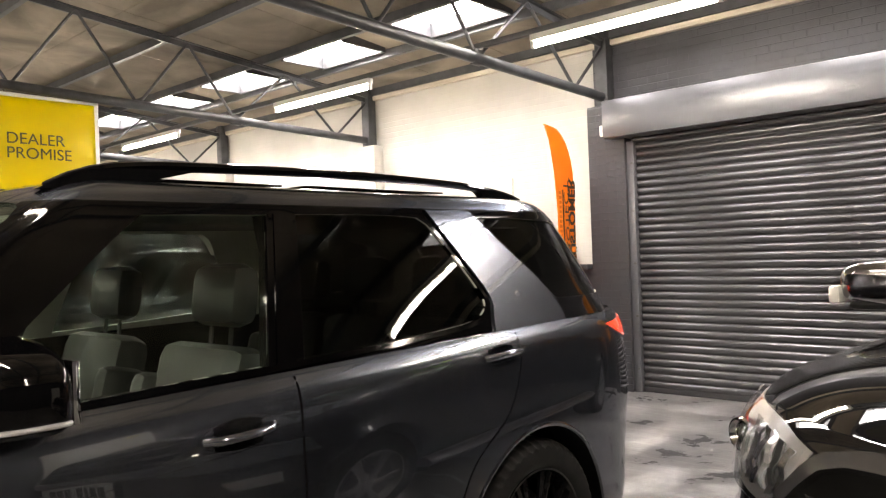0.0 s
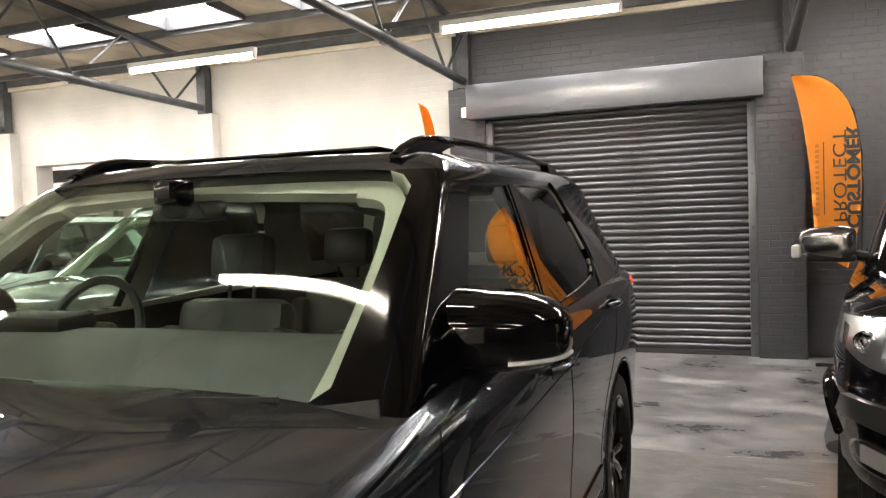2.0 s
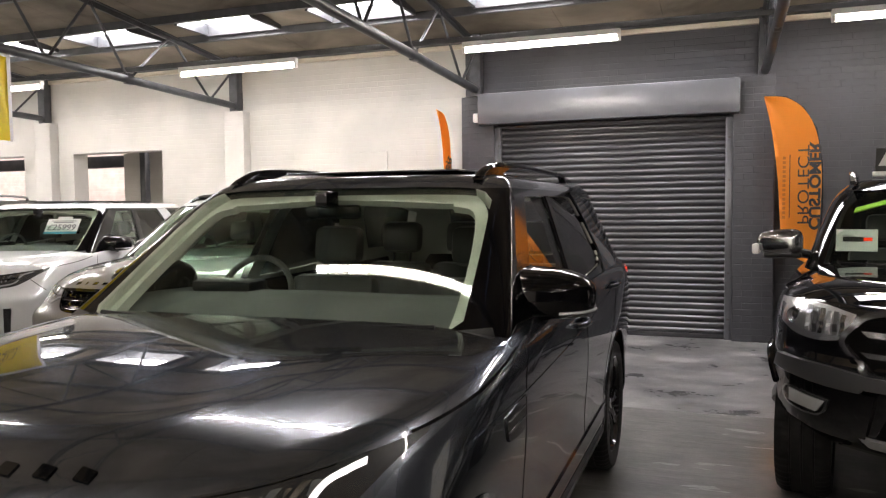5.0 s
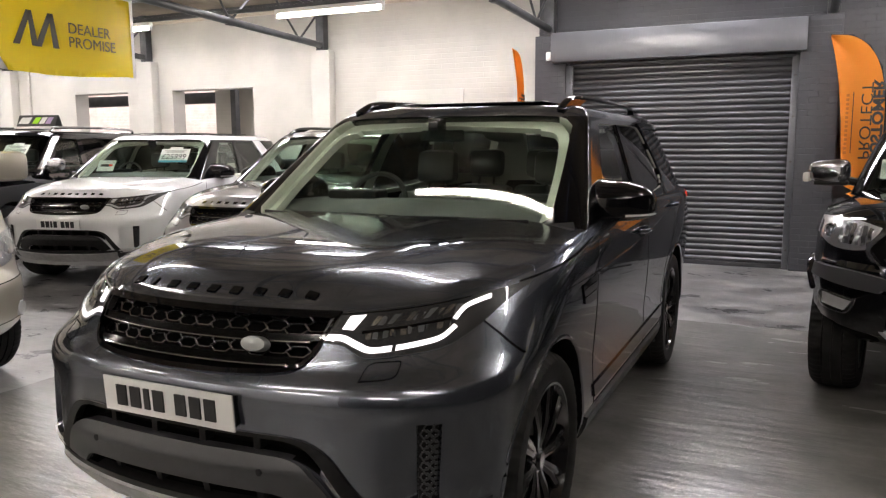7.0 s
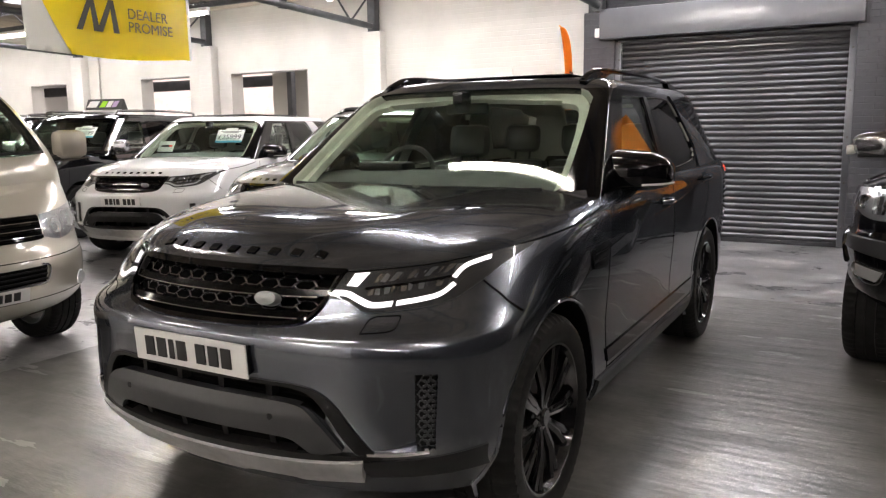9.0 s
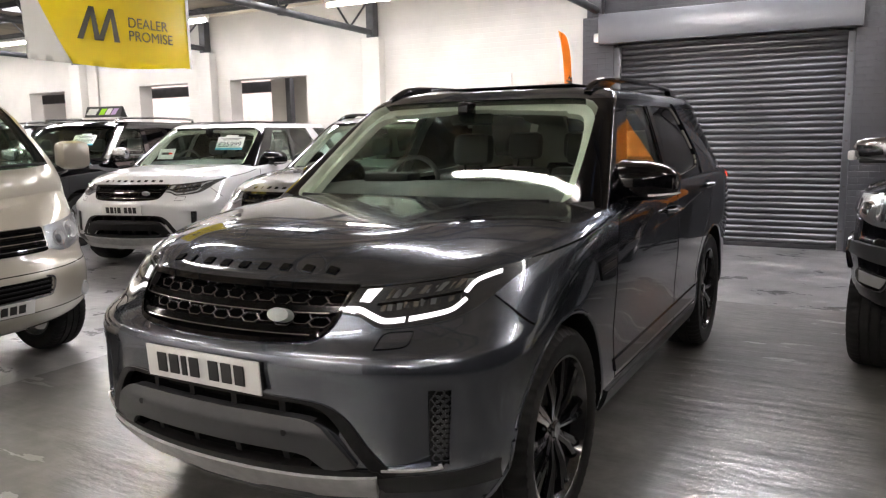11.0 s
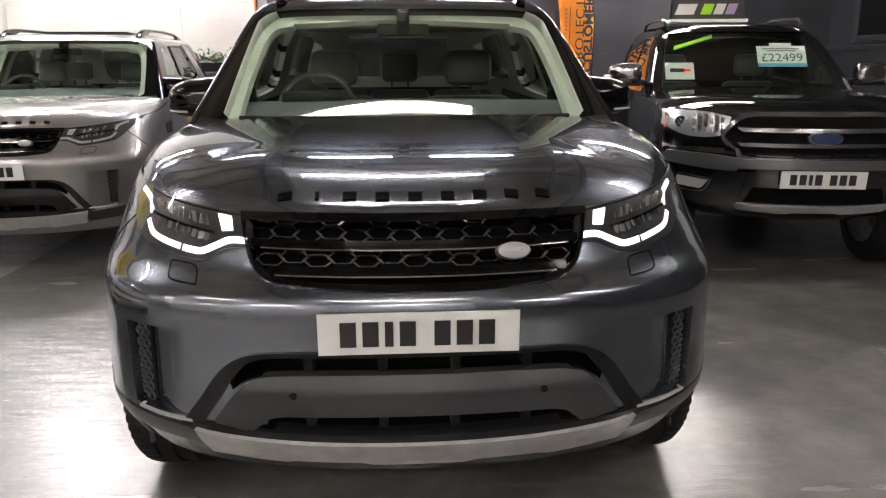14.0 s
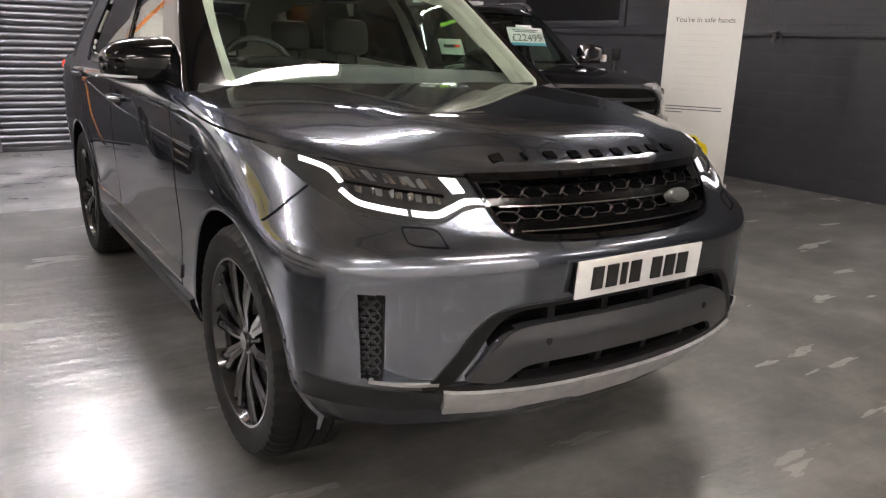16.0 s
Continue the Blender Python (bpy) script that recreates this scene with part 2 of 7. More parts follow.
def sweep(bm, pts, r, n=8, ry=None):
    """A tube along points; r across, ry up where it is flattened."""
    rings = []
    pts = [Vector(p) for p in pts]
    for i, p in enumerate(pts):
        d = (pts[min(i + 1, len(pts) - 1)] - pts[max(i - 1, 0)]).normalized()
        up = Vector((0, 0, 1)) if abs(d.z) < 0.95 else Vector((0, 1, 0))
        a = d.cross(up).normalized()
        c = a.cross(d)
        rings.append([bm.verts.new(p + a * math.cos(k * math.tau / n) * r + c * math.sin(k * math.tau / n) * (ry or r)) for k in range(n)])
    for q, w in zip(rings, rings[1:]):
        for k in range(n):
            bm.faces.new((q[k], q[(k + 1) % n], w[(k + 1) % n], w[k]))
    bm.faces.new(rings[0][::-1])
    bm.faces.new(rings[-1])
    bmesh.ops.recalc_face_normals(bm, faces=bm.faces[:])
    return bm


def lathe(bm, profile, n=48, axis="x"):
    """Turns (radius, along) pairs about an axis."""
    rings = []
    for r, h in profile:
        ring = []
        for k in range(n):
            c, s = math.cos(k * math.tau / n) * r, math.sin(k * math.tau / n) * r
            ring.append(bm.verts.new((h, c, s) if axis == "x" else (c, s, h)))
        rings.append(ring)
    for q, w in zip(rings, rings[1:]):
        for k in range(n):
            bm.faces.new((q[k], q[(k + 1) % n], w[(k + 1) % n], w[k]))
    bmesh.ops.recalc_face_normals(bm, faces=bm.faces[:])
    return bm


CURVES = {}


def lerp_list(pairs, x):
    """A smooth curve through (x, y) pairs that never overshoots, level outside them."""
    c = CURVES.get(id(pairs))
    if c is None:
        xs, ys = [p[0] for p in pairs], [p[1] for p in pairs]
        d = [(b - a) / (q - p) for p, q, a, b in zip(xs, xs[1:], ys, ys[1:])]
        ms = [d[0]] + [2 * a * b / (a + b) if a * b > 0 else 0.0 for a, b in zip(d, d[1:])] + [d[-1]]
        c = CURVES[id(pairs)] = (xs, ys, ms, pairs)
    xs, ys, ms, _ = c
    if x <= xs[0]:
        return ys[0]
    if x >= xs[-1]:
        return ys[-1]
    i = next(k for k in range(len(xs) - 1) if x <= xs[k + 1])
    h = xs[i + 1] - xs[i]
    t = (x - xs[i]) / h
    return ys[i] * (1 + 2 * t) * (1 - t) ** 2 + h * ms[i] * t * (1 - t) ** 2 + ys[i + 1] * t * t * (3 - 2 * t) + h * ms[i + 1] * t * t * (t - 1)


def resample(pts, n):
    p = np.array(pts, float)
    d = np.r_[0, np.cumsum(np.linalg.norm(np.diff(p, axis=0), axis=1))]
    t = np.linspace(0, d[-1], n)
    return np.stack([np.interp(t, d, p[:, k]) for k in range(p.shape[1])], 1)


def smooth_line(pts, n):
    """A Catmull-Rom curve through points, evenly stepped."""
    p = np.array(pts, float)
    p = np.vstack([2 * p[0] - p[1], p, 2 * p[-1] - p[-2]])
    out = []
    for i in range(1, len(p) - 2):
        for t in np.linspace(0, 1, 12, endpoint=False):
            a, b, c, d = p[i - 1 : i + 3]
            out.append(0.5 * (2 * b + (c - a) * t + (2 * a - 5 * b + 4 * c - d) * t * t + (3 * b - a - 3 * c + d) * t**3))
    return resample(out + [p[-2]], n)


def ribbon(top, bottom, fn, lo, hi, n=24, m=6, curve=True):
    """A solid sheet between two lines of (a, b), laid on the surface fn(a, b, out) from out=lo to out=hi."""
    tp = smooth_line(top, n) if curve and len(top) > 2 else resample(top, n)
    bt = smooth_line(bottom, n) if curve and len(bottom) > 2 else resample(bottom, n)
    bm = bmesh.new()
    grids = []
    for off in (hi, lo):
        g = [[bm.verts.new(fn(*(tp[i] + (bt[i] - tp[i]) * j / m), off)) for j in range(m + 1)] for i in range(n)]
        grids.append(g)
    for gi, g in enumerate(grids):
        for i in range(n - 1):
            for j in range(m):
                q = (g[i][j], g[i + 1][j], g[i + 1][j + 1], g[i][j + 1])
                bm.faces.new(q if gi == 0 else q[::-1])
    a, b = grids
    rim = [(i, 0) for i in range(n)] + [(n - 1, j) for j in range(1, m + 1)] + [(i, m) for i in range(n - 2, -1, -1)] + [(0, j) for j in range(m - 1, 0, -1)]
    for (i, j), (k, l) in zip(rim, rim[1:] + rim[:1]):
        bm.faces.new((a[i][j], b[i][j], b[k][l], a[k][l]))
    bmesh.ops.remove_doubles(bm, verts=bm.verts[:], dist=1e-5)
    bmesh.ops.recalc_face_normals(bm, faces=bm.faces[:])
    return bm


def carve(ob, cutters, smooth=35, split=None):
    """Cuts meshes out of a part for good, and takes the cutters away."""
    start = bmesh.new()
    start.from_mesh(ob.data)
    least = start.calc_volume() * 0.02
    start.free()
    for careful in (False, True):
        ob.modifiers.clear()
        for c in cutters:
            md = ob.modifiers.new("cut", "BOOLEAN")
            md.object, md.operation, md.solver, md.use_self = c, "DIFFERENCE", "EXACT", careful and "slot" in c.name
        bpy.context.view_layer.update()
        me = bpy.data.meshes.new_from_object(ob.evaluated_get(bpy.context.evaluated_depsgraph_get()))
        check = bmesh.new()
        check.from_mesh(me)
        left = abs(check.calc_volume())
        check.free()
        if left > least:
            break
    ob.modifiers.clear()
    bm = bmesh.new()
    bm.from_mesh(me)
    bmesh.ops.dissolve_degenerate(bm, dist=1e-4, edges=bm.edges[:])
    for f in bm.faces:
        f.smooth = True
        if split:
            f.material_index = split(f)
    for e in bm.edges:
        e.smooth = len(e.link_faces) == 2 and e.calc_face_angle(0) < radians(smooth)
    bm.to_mesh(me)
    bm.free()
    ob.data = me
    for c in cutters:
        bpy.data.objects.remove(c)
    return ob


# ---- structure ----
WALL_Y, LEFT_X, RIGHT_X, FRONT_Y = 7.05, -22.0, 3.62, -8.2
BAYS = [-22.6, -18.87, -15.13, -11.39, -7.65, -3.91, -0.17]


def slab(name, dims, material, label, bevel=0.0, category="wall"):
    ob = part(name, boxes(*dims, bevel=bevel), material, label="", smooth=30)
    return tagged(ob, label, category, kind="structure")


def roof_z(y):
    """Underside of the roof boards: it climbs from the shutter wall to a ridge."""
    return 3.86 + 0.105 * min(7.05 - y, 9.0) - 0.105 * max(7.05 - y - 9.0, 0)


def build_floor():
    m = M["floor"]
    n, l, b = nodes_of(m)
    co = n.new("ShaderNodeTexCoord")
    sep = n.new("ShaderNodeSeparateXYZ")
    l.new(co.outputs["Object"], sep.inputs[0])

    def noise_tex(scale, detail, rough=0.5):
        t = n.new("ShaderNodeTexNoise")
        t.inputs["Scale"].default_value, t.inputs["Detail"].default_value = scale, detail
        t.inputs["Roughness"].default_value = rough
        l.new(co.outputs["Object"], t.inputs["Vector"])
        return t

    def ramp(src, p0, p1, c0, c1):
        r = n.new("ShaderNodeValToRGB")
        r.color_ramp.elements[0].position, r.color_ramp.elements[1].position = p0, p1
        r.color_ramp.elements[0].color, r.color_ramp.elements[1].color = (*c0, 1), (*c1, 1)
        l.new(src, r.inputs[0])
        return r

    def mix(f, a, c):
        x = n.new("ShaderNodeMix")
        x.data_type = "RGBA"
        l.new(f, x.inputs[0]), l.new(a, x.inputs[6]), l.new(c, x.inputs[7])
        return x.outputs[2]

    broad = noise_tex(0.8, 7, 0.6)
    fine = noise_tex(9, 8, 0.7)
    worn = noise_tex(2.0, 10, 0.7)
    b.inputs["Coat IOR"].default_value = 2.12
    concrete = mix(fine.outputs["Fac"], ramp(broad.outputs["Fac"], 0.34, 0.68, (0.095, 0.094, 0.088), (0.21, 0.207, 0.195)).outputs[0], ramp(broad.outputs["Fac"], 0.34, 0.68, (0.11, 0.109, 0.101), (0.255, 0.252, 0.238)).outputs[0])
    painted = mix(fine.outputs["Fac"], ramp(worn.outputs["Fac"], 0.40, 0.66, (0.035, 0.035, 0.038), (0.20, 0.198, 0.20)).outputs[0], ramp(worn.outputs["Fac"], 0.4, 0.66, (0.03, 0.03, 0.033), (0.33, 0.325, 0.325)).outputs[0])
    edge = n.new("ShaderNodeMath")
    edge.operation = "GREATER_THAN"
    wob = n.new("ShaderNodeMath")
    wob.operation = "MULTIPLY_ADD"
    wob.inputs[1].default_value = 0.05
    l.new(fine.outputs["Fac"], wob.inputs[0]), l.new(sep.outputs[1], wob.inputs[2])
    l.new(wob.outputs[0], edge.inputs[0])
    edge.inputs[1].default_value = 3.545
    # a second painted bay lies under the camper van
    bay = n.new("ShaderNodeMath")
    bay.operation, bay.inputs[1].default_value = "LESS_THAN", -5.22
    wob_x = n.new("ShaderNodeMath")
    wob_x.operation, wob_x.inputs[1].default_value = "MULTIPLY_ADD", 0.06
    l.new(fine.outputs["Fac"], wob_x.inputs[0]), l.new(sep.outputs[0], wob_x.inputs[2])
    l.new(wob_x.outputs[0], bay.inputs[0])
    coated = n.new("ShaderNodeMath")
    coated.operation = "MAXIMUM"
    l.new(edge.outputs[0], coated.inputs[0]), l.new(bay.outputs[0], coated.inputs[1])
    col = mix(coated.outputs[0], concrete, painted)
    # scuffs: mottling at hand's width, and thin pale drag marks
    def blend(kind, f, a, c):
        x = n.new("ShaderNodeMix")
        x.data_type, x.blend_type, x.clamp_result = "RGBA", kind, False
        x.inputs[0].default_value = 1.0
        if f is not None:
            l.new(f, x.inputs[0])
        l.new(a, x.inputs[6]), l.new(c, x.inputs[7])
        return x.outputs[2]

    medium = noise_tex(3.2, 9, 0.72)
    col = blend("MULTIPLY", None, col, ramp(medium.outputs["Fac"], 0.36, 0.64, (0.68, 0.68, 0.68), (1.28, 1.27, 1.25)).outputs[0])
    for turn, size in ((0.15, (0.9, 11, 1)), (1.35, (1.1, 14, 1))):
        mp = n.new("ShaderNodeMapping")
        mp.inputs["Rotation"].default_value, mp.inputs["Scale"].default_value = (0, 0, turn), size
        l.new(co.outputs["Object"], mp.inputs[0])
        drag = noise_tex(1.0, 5, 0.6)
        l.new(mp.outputs[0], drag.inputs["Vector"])
        pale = n.new("ShaderNodeRGB")
        pale.outputs[0].default_value = (0.5, 0.49, 0.475, 1)
        col = blend("MIX", ramp(drag.outputs["Fac"], 0.58, 0.80, (0, 0, 0), (0.22, 0.22, 0.22)).outputs[0], col, pale.outputs[0])
    l.new(col, b.inputs["Base Color"])

    def spread(src, p0, p1, v0, v1):
        r = n.new("ShaderNodeMapRange")
        for k, v in enumerate((p0, p1, v0, v1)):
            r.inputs[k + 1].default_value = v
        l.new(src, r.inputs[0])
        return r.outputs[0]

    def pick(f, a, c):
        x = n.new("ShaderNodeMix")
        l.new(f, x.inputs[0]), l.new(a, x.inputs[2]), l.new(c, x.inputs[3])
        return x.outputs[0]

    # trowel waves run along x, with a gentle unevenness under them
    mp = n.new("ShaderNodeMapping")
    mp.inputs["Rotation"].default_value, mp.inputs["Scale"].default_value = (0, 0, 0.06), (0.8, 3.4, 1)
    l.new(co.outputs["Object"], mp.inputs[0])
    waves = noise_tex(1.3, 5, 0.55)
    l.new(mp.outputs[0], waves.inputs["Vector"])
    # the sealer is worn through in patches, and the painted strip is duller
    patch = noise_tex(1.7, 8, 0.62)
    l.new(pick(coated.outputs[0], spread(medium.outputs["Fac"], 0.3, 0.7, 0.32, 0.46), spread(worn.outputs["Fac"], 0.35, 0.65, 0.34, 0.6)), b.inputs["Roughness"])
    l.new(pick(coated.outputs[0], spread(waves.outputs["Fac"], 0.36, 0.66, 0.15, 0.28), spread(worn.outputs["Fac"], 0.35, 0.65, 0.22, 0.5)), b.inputs["Coat Roughness"])
    l.new(spread(patch.outputs["Fac"], 0.40, 0.62, 1.0, 0.6), b.inputs["Coat Weight"])
    b.inputs["Specular IOR Level"].default_value = 1.0
    last = None
    mp = n.new("ShaderNodeMapping")
    mp.inputs["Rotation"].default_value, mp.inputs["Scale"].default_value = (0, 0, 0.1), (2.6, 8.0, 1)
    l.new(co.outputs["Object"], mp.inputs[0])
    ripple = noise_tex(1.2, 6, 0.68)
    l.new(mp.outputs[0], ripple.inputs["Vector"])
    for src, strength in ((noise_tex(2.2, 4, 0.55), 0.035), (waves, 0.30), (ripple, 0.12)):
        bp = n.new("ShaderNodeBump")
        bp.inputs["Strength"].default_value, bp.inputs["Distance"].default_value = strength, 0.05
        l.new(src.outputs["Fac"], bp.inputs["Height"])
        if last:
            l.new(last, bp.inputs["Normal"])
        last = bp.outputs[0]
    l.new(last, b.inputs["Normal"])
    l.new(last, b.inputs["Coat Normal"])
    slab("floor", [(LEFT_X - 0.3, RIGHT_X + 0.3, FRONT_Y - 0.3, WALL_Y + 6, -0.2, 0)], m, "polished grey concrete floor with worn dark painted strip", category="floor")


def build_walls():
    # white half of the long wall, opened by three windows, with a dark dado behind the cars
    wins = [(-17.0, -15.75), (-13.38, -12.0), (-10.92, -9.12)]
    zb, zt = 1.25, 2.555
    dims, x = [], LEFT_X - 0.3
    y0, y1 = WALL_Y + 0.02, WALL_Y + 0.32
    for a, b in wins:
        dims += [(x, a, y0, y1, 1.35, 4.2)]
        dims += [(a, b, y0, y1, zt, 4.2)]
        x = b
    dims += [(x, -4.09, y0, y1, 1.35, 4.2)]
    for d in dims:
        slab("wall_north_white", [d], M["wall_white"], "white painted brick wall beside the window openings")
    slab("wall_north_dado", [(LEFT_X - 0.3, -4.09, y0 - 0.02, y1, 0, 1.35)], M["wall_dark"], "charcoal painted low wall behind the parked cars")
    for a, b in wins:
        slab("window_sill", [(a - 0.04, b + 0.04, y0 - 0.05, y1, 1.35, 1.39)], M["wall_white"], "white painted window sill", 0.006, "sill")
    # the bricked up niche
    slab("wall_panel", [(-6.72, -5.25, y0 - 0.025, y0, 1.4, 2.4)], M["wall_white"], "white painted boarded panel on the wall", 0.004, "panel")
    # dark half with the shutter opening
    for d in [(-4.09, -3.66, WALL_Y - 0.0, y1, 0, 4.2), (-3.66, -0.76, WALL_Y, y1, 2.62, 4.2), (-0.76, RIGHT_X + 0.3, WALL_Y, y1, 0, 4.2)]:
        slab("wall_north_dark", [d], M["wall_dark"], "charcoal painted brick wall round the shutter")
    slab("shutter_pier_left", [(-4.10, -3.66, 6.90, WALL_Y, 0, 3.05)], M["wall_dark"], "charcoal painted brick pier beside the shutter", 0.008, "pier")
    slab("shutter_pier_right", [(-0.76, -0.31, 6.86, WALL_Y, 0, 3.09)], M["wall_dark"], "charcoal painted brick pier beside the shutter", 0.008, "pier")
    slab("wall_east", [(RIGHT_X, RIGHT_X + 0.3, FRONT_Y - 0.3, y1, 0, 5.2)], M["wall_dark"], "charcoal painted block wall")
    slab("wall_west", [(LEFT_X - 0.3, LEFT_X, FRONT_Y - 0.3, y1, 0, 5.2)], M["wall_white"], "white painted end wall")
    # unseen walls behind the camera, added dark and bright to shape the car's reflections
    slab("wall_south_dark", [(-0.8, RIGHT_X + 0.3, FRONT_Y - 0.3, FRONT_Y, 0, 5.2)], M["wall_dark"], "unseen charcoal wall opposite the shutter, added to darken reflections")
    slab("wall_south", [(LEFT_X - 0.3, -0.8, FRONT_Y - 0.3, FRONT_Y, 0, 5.2)], M["wall_bright"], "unseen bright wall opposite the shutter, added to brighten reflections")
    for x in BAYS[1:5]:
        slab("wall_pier", [(x - 0.17, x + 0.17, WALL_Y - 0.16, WALL_Y + 0.02, 0, 3.06)], M["wall_white"], "white painted brick pier under a roof truss", 0.012, "pier")
    # room behind the windows
    slab("annexe_wall", [(-20, -7, 10.0, 10.2, 0, 4.0)], M["brick_pink"], "bare pinkish brick wall of the room behind")
    for x0, x1 in ((-11.25, -10.3), (-17.6, -16.9)):
        slab("annexe_partition", [(x0, x1, 8.55, 8.65, 0, 3.3)], M["wall_white"], "pale partition in the room behind", 0.004, "partition")
    slab("annexe_beam", [(-20, -7, 8.9, 9.1, 2.44, 2.66)], M["steelwork"], "dark steel beam across the room behind", 0.006, "beam")
    slab("annexe_wall_end", [(-20.2, -20, 7.37, 10.2, 0, 4.0), (-7, -6.8, 7.37, 10.2, 0, 4.0)], M["wall_white"], "pale end wall of the room behind")
    slab("annexe_ceiling", [(-20.2, -6.8, 7.37, 10.2, 3.3, 3.4)], M["roof"], "dim ceiling of the room behind", category="ceiling")


def build_roof():
    # boards in one mesh, with holes for the skylights
    dims_y = [7.37, 5.90, 5.34, -1.95]
    bm = bmesh.new()

    def plank(x0, x1, ya, yb):
        th = 0.04
        vs = []
        for y in (ya, yb):
            for x in (x0, x1):
                for dz in (0, th):
                    vs.append(bm.verts.new((x, y, roof_z(y) + dz)))
        a = vs
        for q in ((0, 2, 6, 4), (1, 5, 7, 3), (0, 1, 3, 2), (4, 6, 7, 5), (0, 4, 5, 1), (2, 3, 7, 6)):
            bm.faces.new([a[i] for i in q])

    xs = [LEFT_X - 0.3 + 1.22 * i for i in range(23)]
    for i, (xa, xb) in enumerate(zip(xs, xs[1:])):
        plank(xa + 0.004, xb - 0.004, 7.37, 5.92)
        for j in range(4):
            plank(xa + 0.004, xb - 0.004, 5.30 - j * 1.82 - 0.004, 5.30 - (j + 1) * 1.82 + 0.004)
        for j in range(4):
            plank(xa + 0.004, xb - 0.004, -1.98 - j * 1.63 - 0.004, -1.98 - (j + 1) * 1.63 + 0.004)
    edges = [LEFT_X - 0.3]
    for c in SKY_X:
        plank(edges[-1], c - 0.54, 5.92, 5.30)
        edges.append(c + 0.54)
    plank(edges[-1], RIGHT_X + 0.3, 5.92, 5.30)
    bmesh.ops.recalc_face_normals(bm, faces=bm.faces[:])
    tagged(part("ceiling", bm, M["roof"], smooth=0), "weathered brown roof boards", "ceiling", kind="structure")
    for y in (7.0, 6.0, 5.25, 4.1, 2.6, 1.1, -0.4, -1.95, -3.6, -5.3, -7.0):
        z = roof_z(y)
        slab("roof_purlin", [(LEFT_X, RIGHT_X, y - 0.03, y + 0.03, z - 0.1, z - 0.004)], M["steelwork"], "dark painted steel purlin", category="purlin")
    slab("wall_plate", [(LEFT_X, RIGHT_X, WALL_Y - 0.06, WALL_Y + 0.0, 3.70, 3.76)], M["timber"], "pale timber wall plate under the roof", 0.005, "trim")


SKY_X = [-18.0 + 1.87 * i for i in range(9)] + [-1.5, 0.37]


def skylight_unit():
    t = thing("skylight", pose(0, 0, 0), "bright translucent roof skylight in a dark upstand", "skylight", "roof skylights")
    z0, z1 = roof_z(5.9), roof_z(5.32)
    bm = boxes((-0.57, -0.53, 5.29, 5.93, 3.93, 4.16), (0.53, 0.57, 5.29, 5.93, 3.93, 4.16), (-0.57, 0.57, 5.90, 5.94, 3.92, 4.16), (-0.57, 0.57, 5.28, 5.31, 3.97, 4.16))
    part("upstand", bm, M["steelwork"], t, smooth=30)
    part("pane", boxes((-0.53, 0.53, 5.31, 5.90, 4.09, 4.1)), M["skylight"], t, smooth=0)
    return t


def truss_unit():
    """A flat lattice truss, x = 0, from the wall to past the ridge."""
    t = thing("roof_truss", pose(0, 0, 0), "dark painted steel lattice roof truss on a wall post", "truss", "roof trusses")

    def low(y):
        return 3.14 + 0.031 * min(6.98 - y, 8.93 - abs(y + 1.95) if y < -1.95 else 99)

    def top(y):
        return roof_z(y) - 0.14

    bm = bmesh.new()
    sweep(bm, [(0, y, low(y)) for y in (6.98, 4.8, 2.3, 0, -1.95, -4, -6, -8.15)], 0.05, 12)
    part("bottom_chord", bm, M["steelwork"], t)
    for ya, yb in ((6.98, -1.95), (-1.95, -8.15)):
        bm = bmesh.new()
        for x, z in ((-0.05, 0.01), (0.05, 0.01), (0.05, 0.0), (0.012, 0.0), (0.012, -0.06), (-0.012, -0.06), (-0.012, 0.0), (-0.05, 0.0)):
            bm.verts.new((x, ya, top(ya) + z)), bm.verts.new((x, yb, top(yb) + z))
        vs = bm.verts[:]
        for k in range(8):
            bm.faces.new((vs[2 * k], vs[(2 * k + 2) % 16], vs[(2 * k + 3) % 16], vs[2 * k + 1]))
        bm.faces.new(vs[0::2]), bm.faces.new(vs[1::2])
        bmesh.ops.recalc_face_normals(bm, faces=bm.faces[:])
        part("top_chord", bm, M["steelwork"], t, smooth=30)
    ys = [6.98, 6.36, 5.57, 4.80, 4.21, 3.60, 2.97, 2.33, 1.7, 1.05, 0.4, -0.25, -0.9, -1.55, -1.95, -2.6, -3.3, -4, -4.7, -5.4, -6.1, -6.8, -7.5, -8.1]
    up = False
    for a, b in zip(ys[1:], ys[2:]):
        za, zb = (low(a), top(b)) if not up else (top(a), low(b))
        bm = bmesh.new()
        rod(bm, (0, a, za), (0, b, zb), 0.017, 8)
        part("web", bm, M["steelwork"], t)
        up = not up
    bm = bmesh.new()
    rod(bm, (0, 6.36, low(6.36)), (0, 6.98, top(6.98)), 0.017, 8)
    part("web", bm, M["steelwork"], t)
    part("post", boxes((-0.07, 0.07, 6.90, 7.04, 3.06, 3.86), bevel=0.004), M["steelwork"], t, smooth=30)
    part("gusset", boxes((-0.03, 0.03, 4.74, 4.86, 3.15, 3.28), bevel=0.004), M["steelwork"], t, smooth=30)
    return t


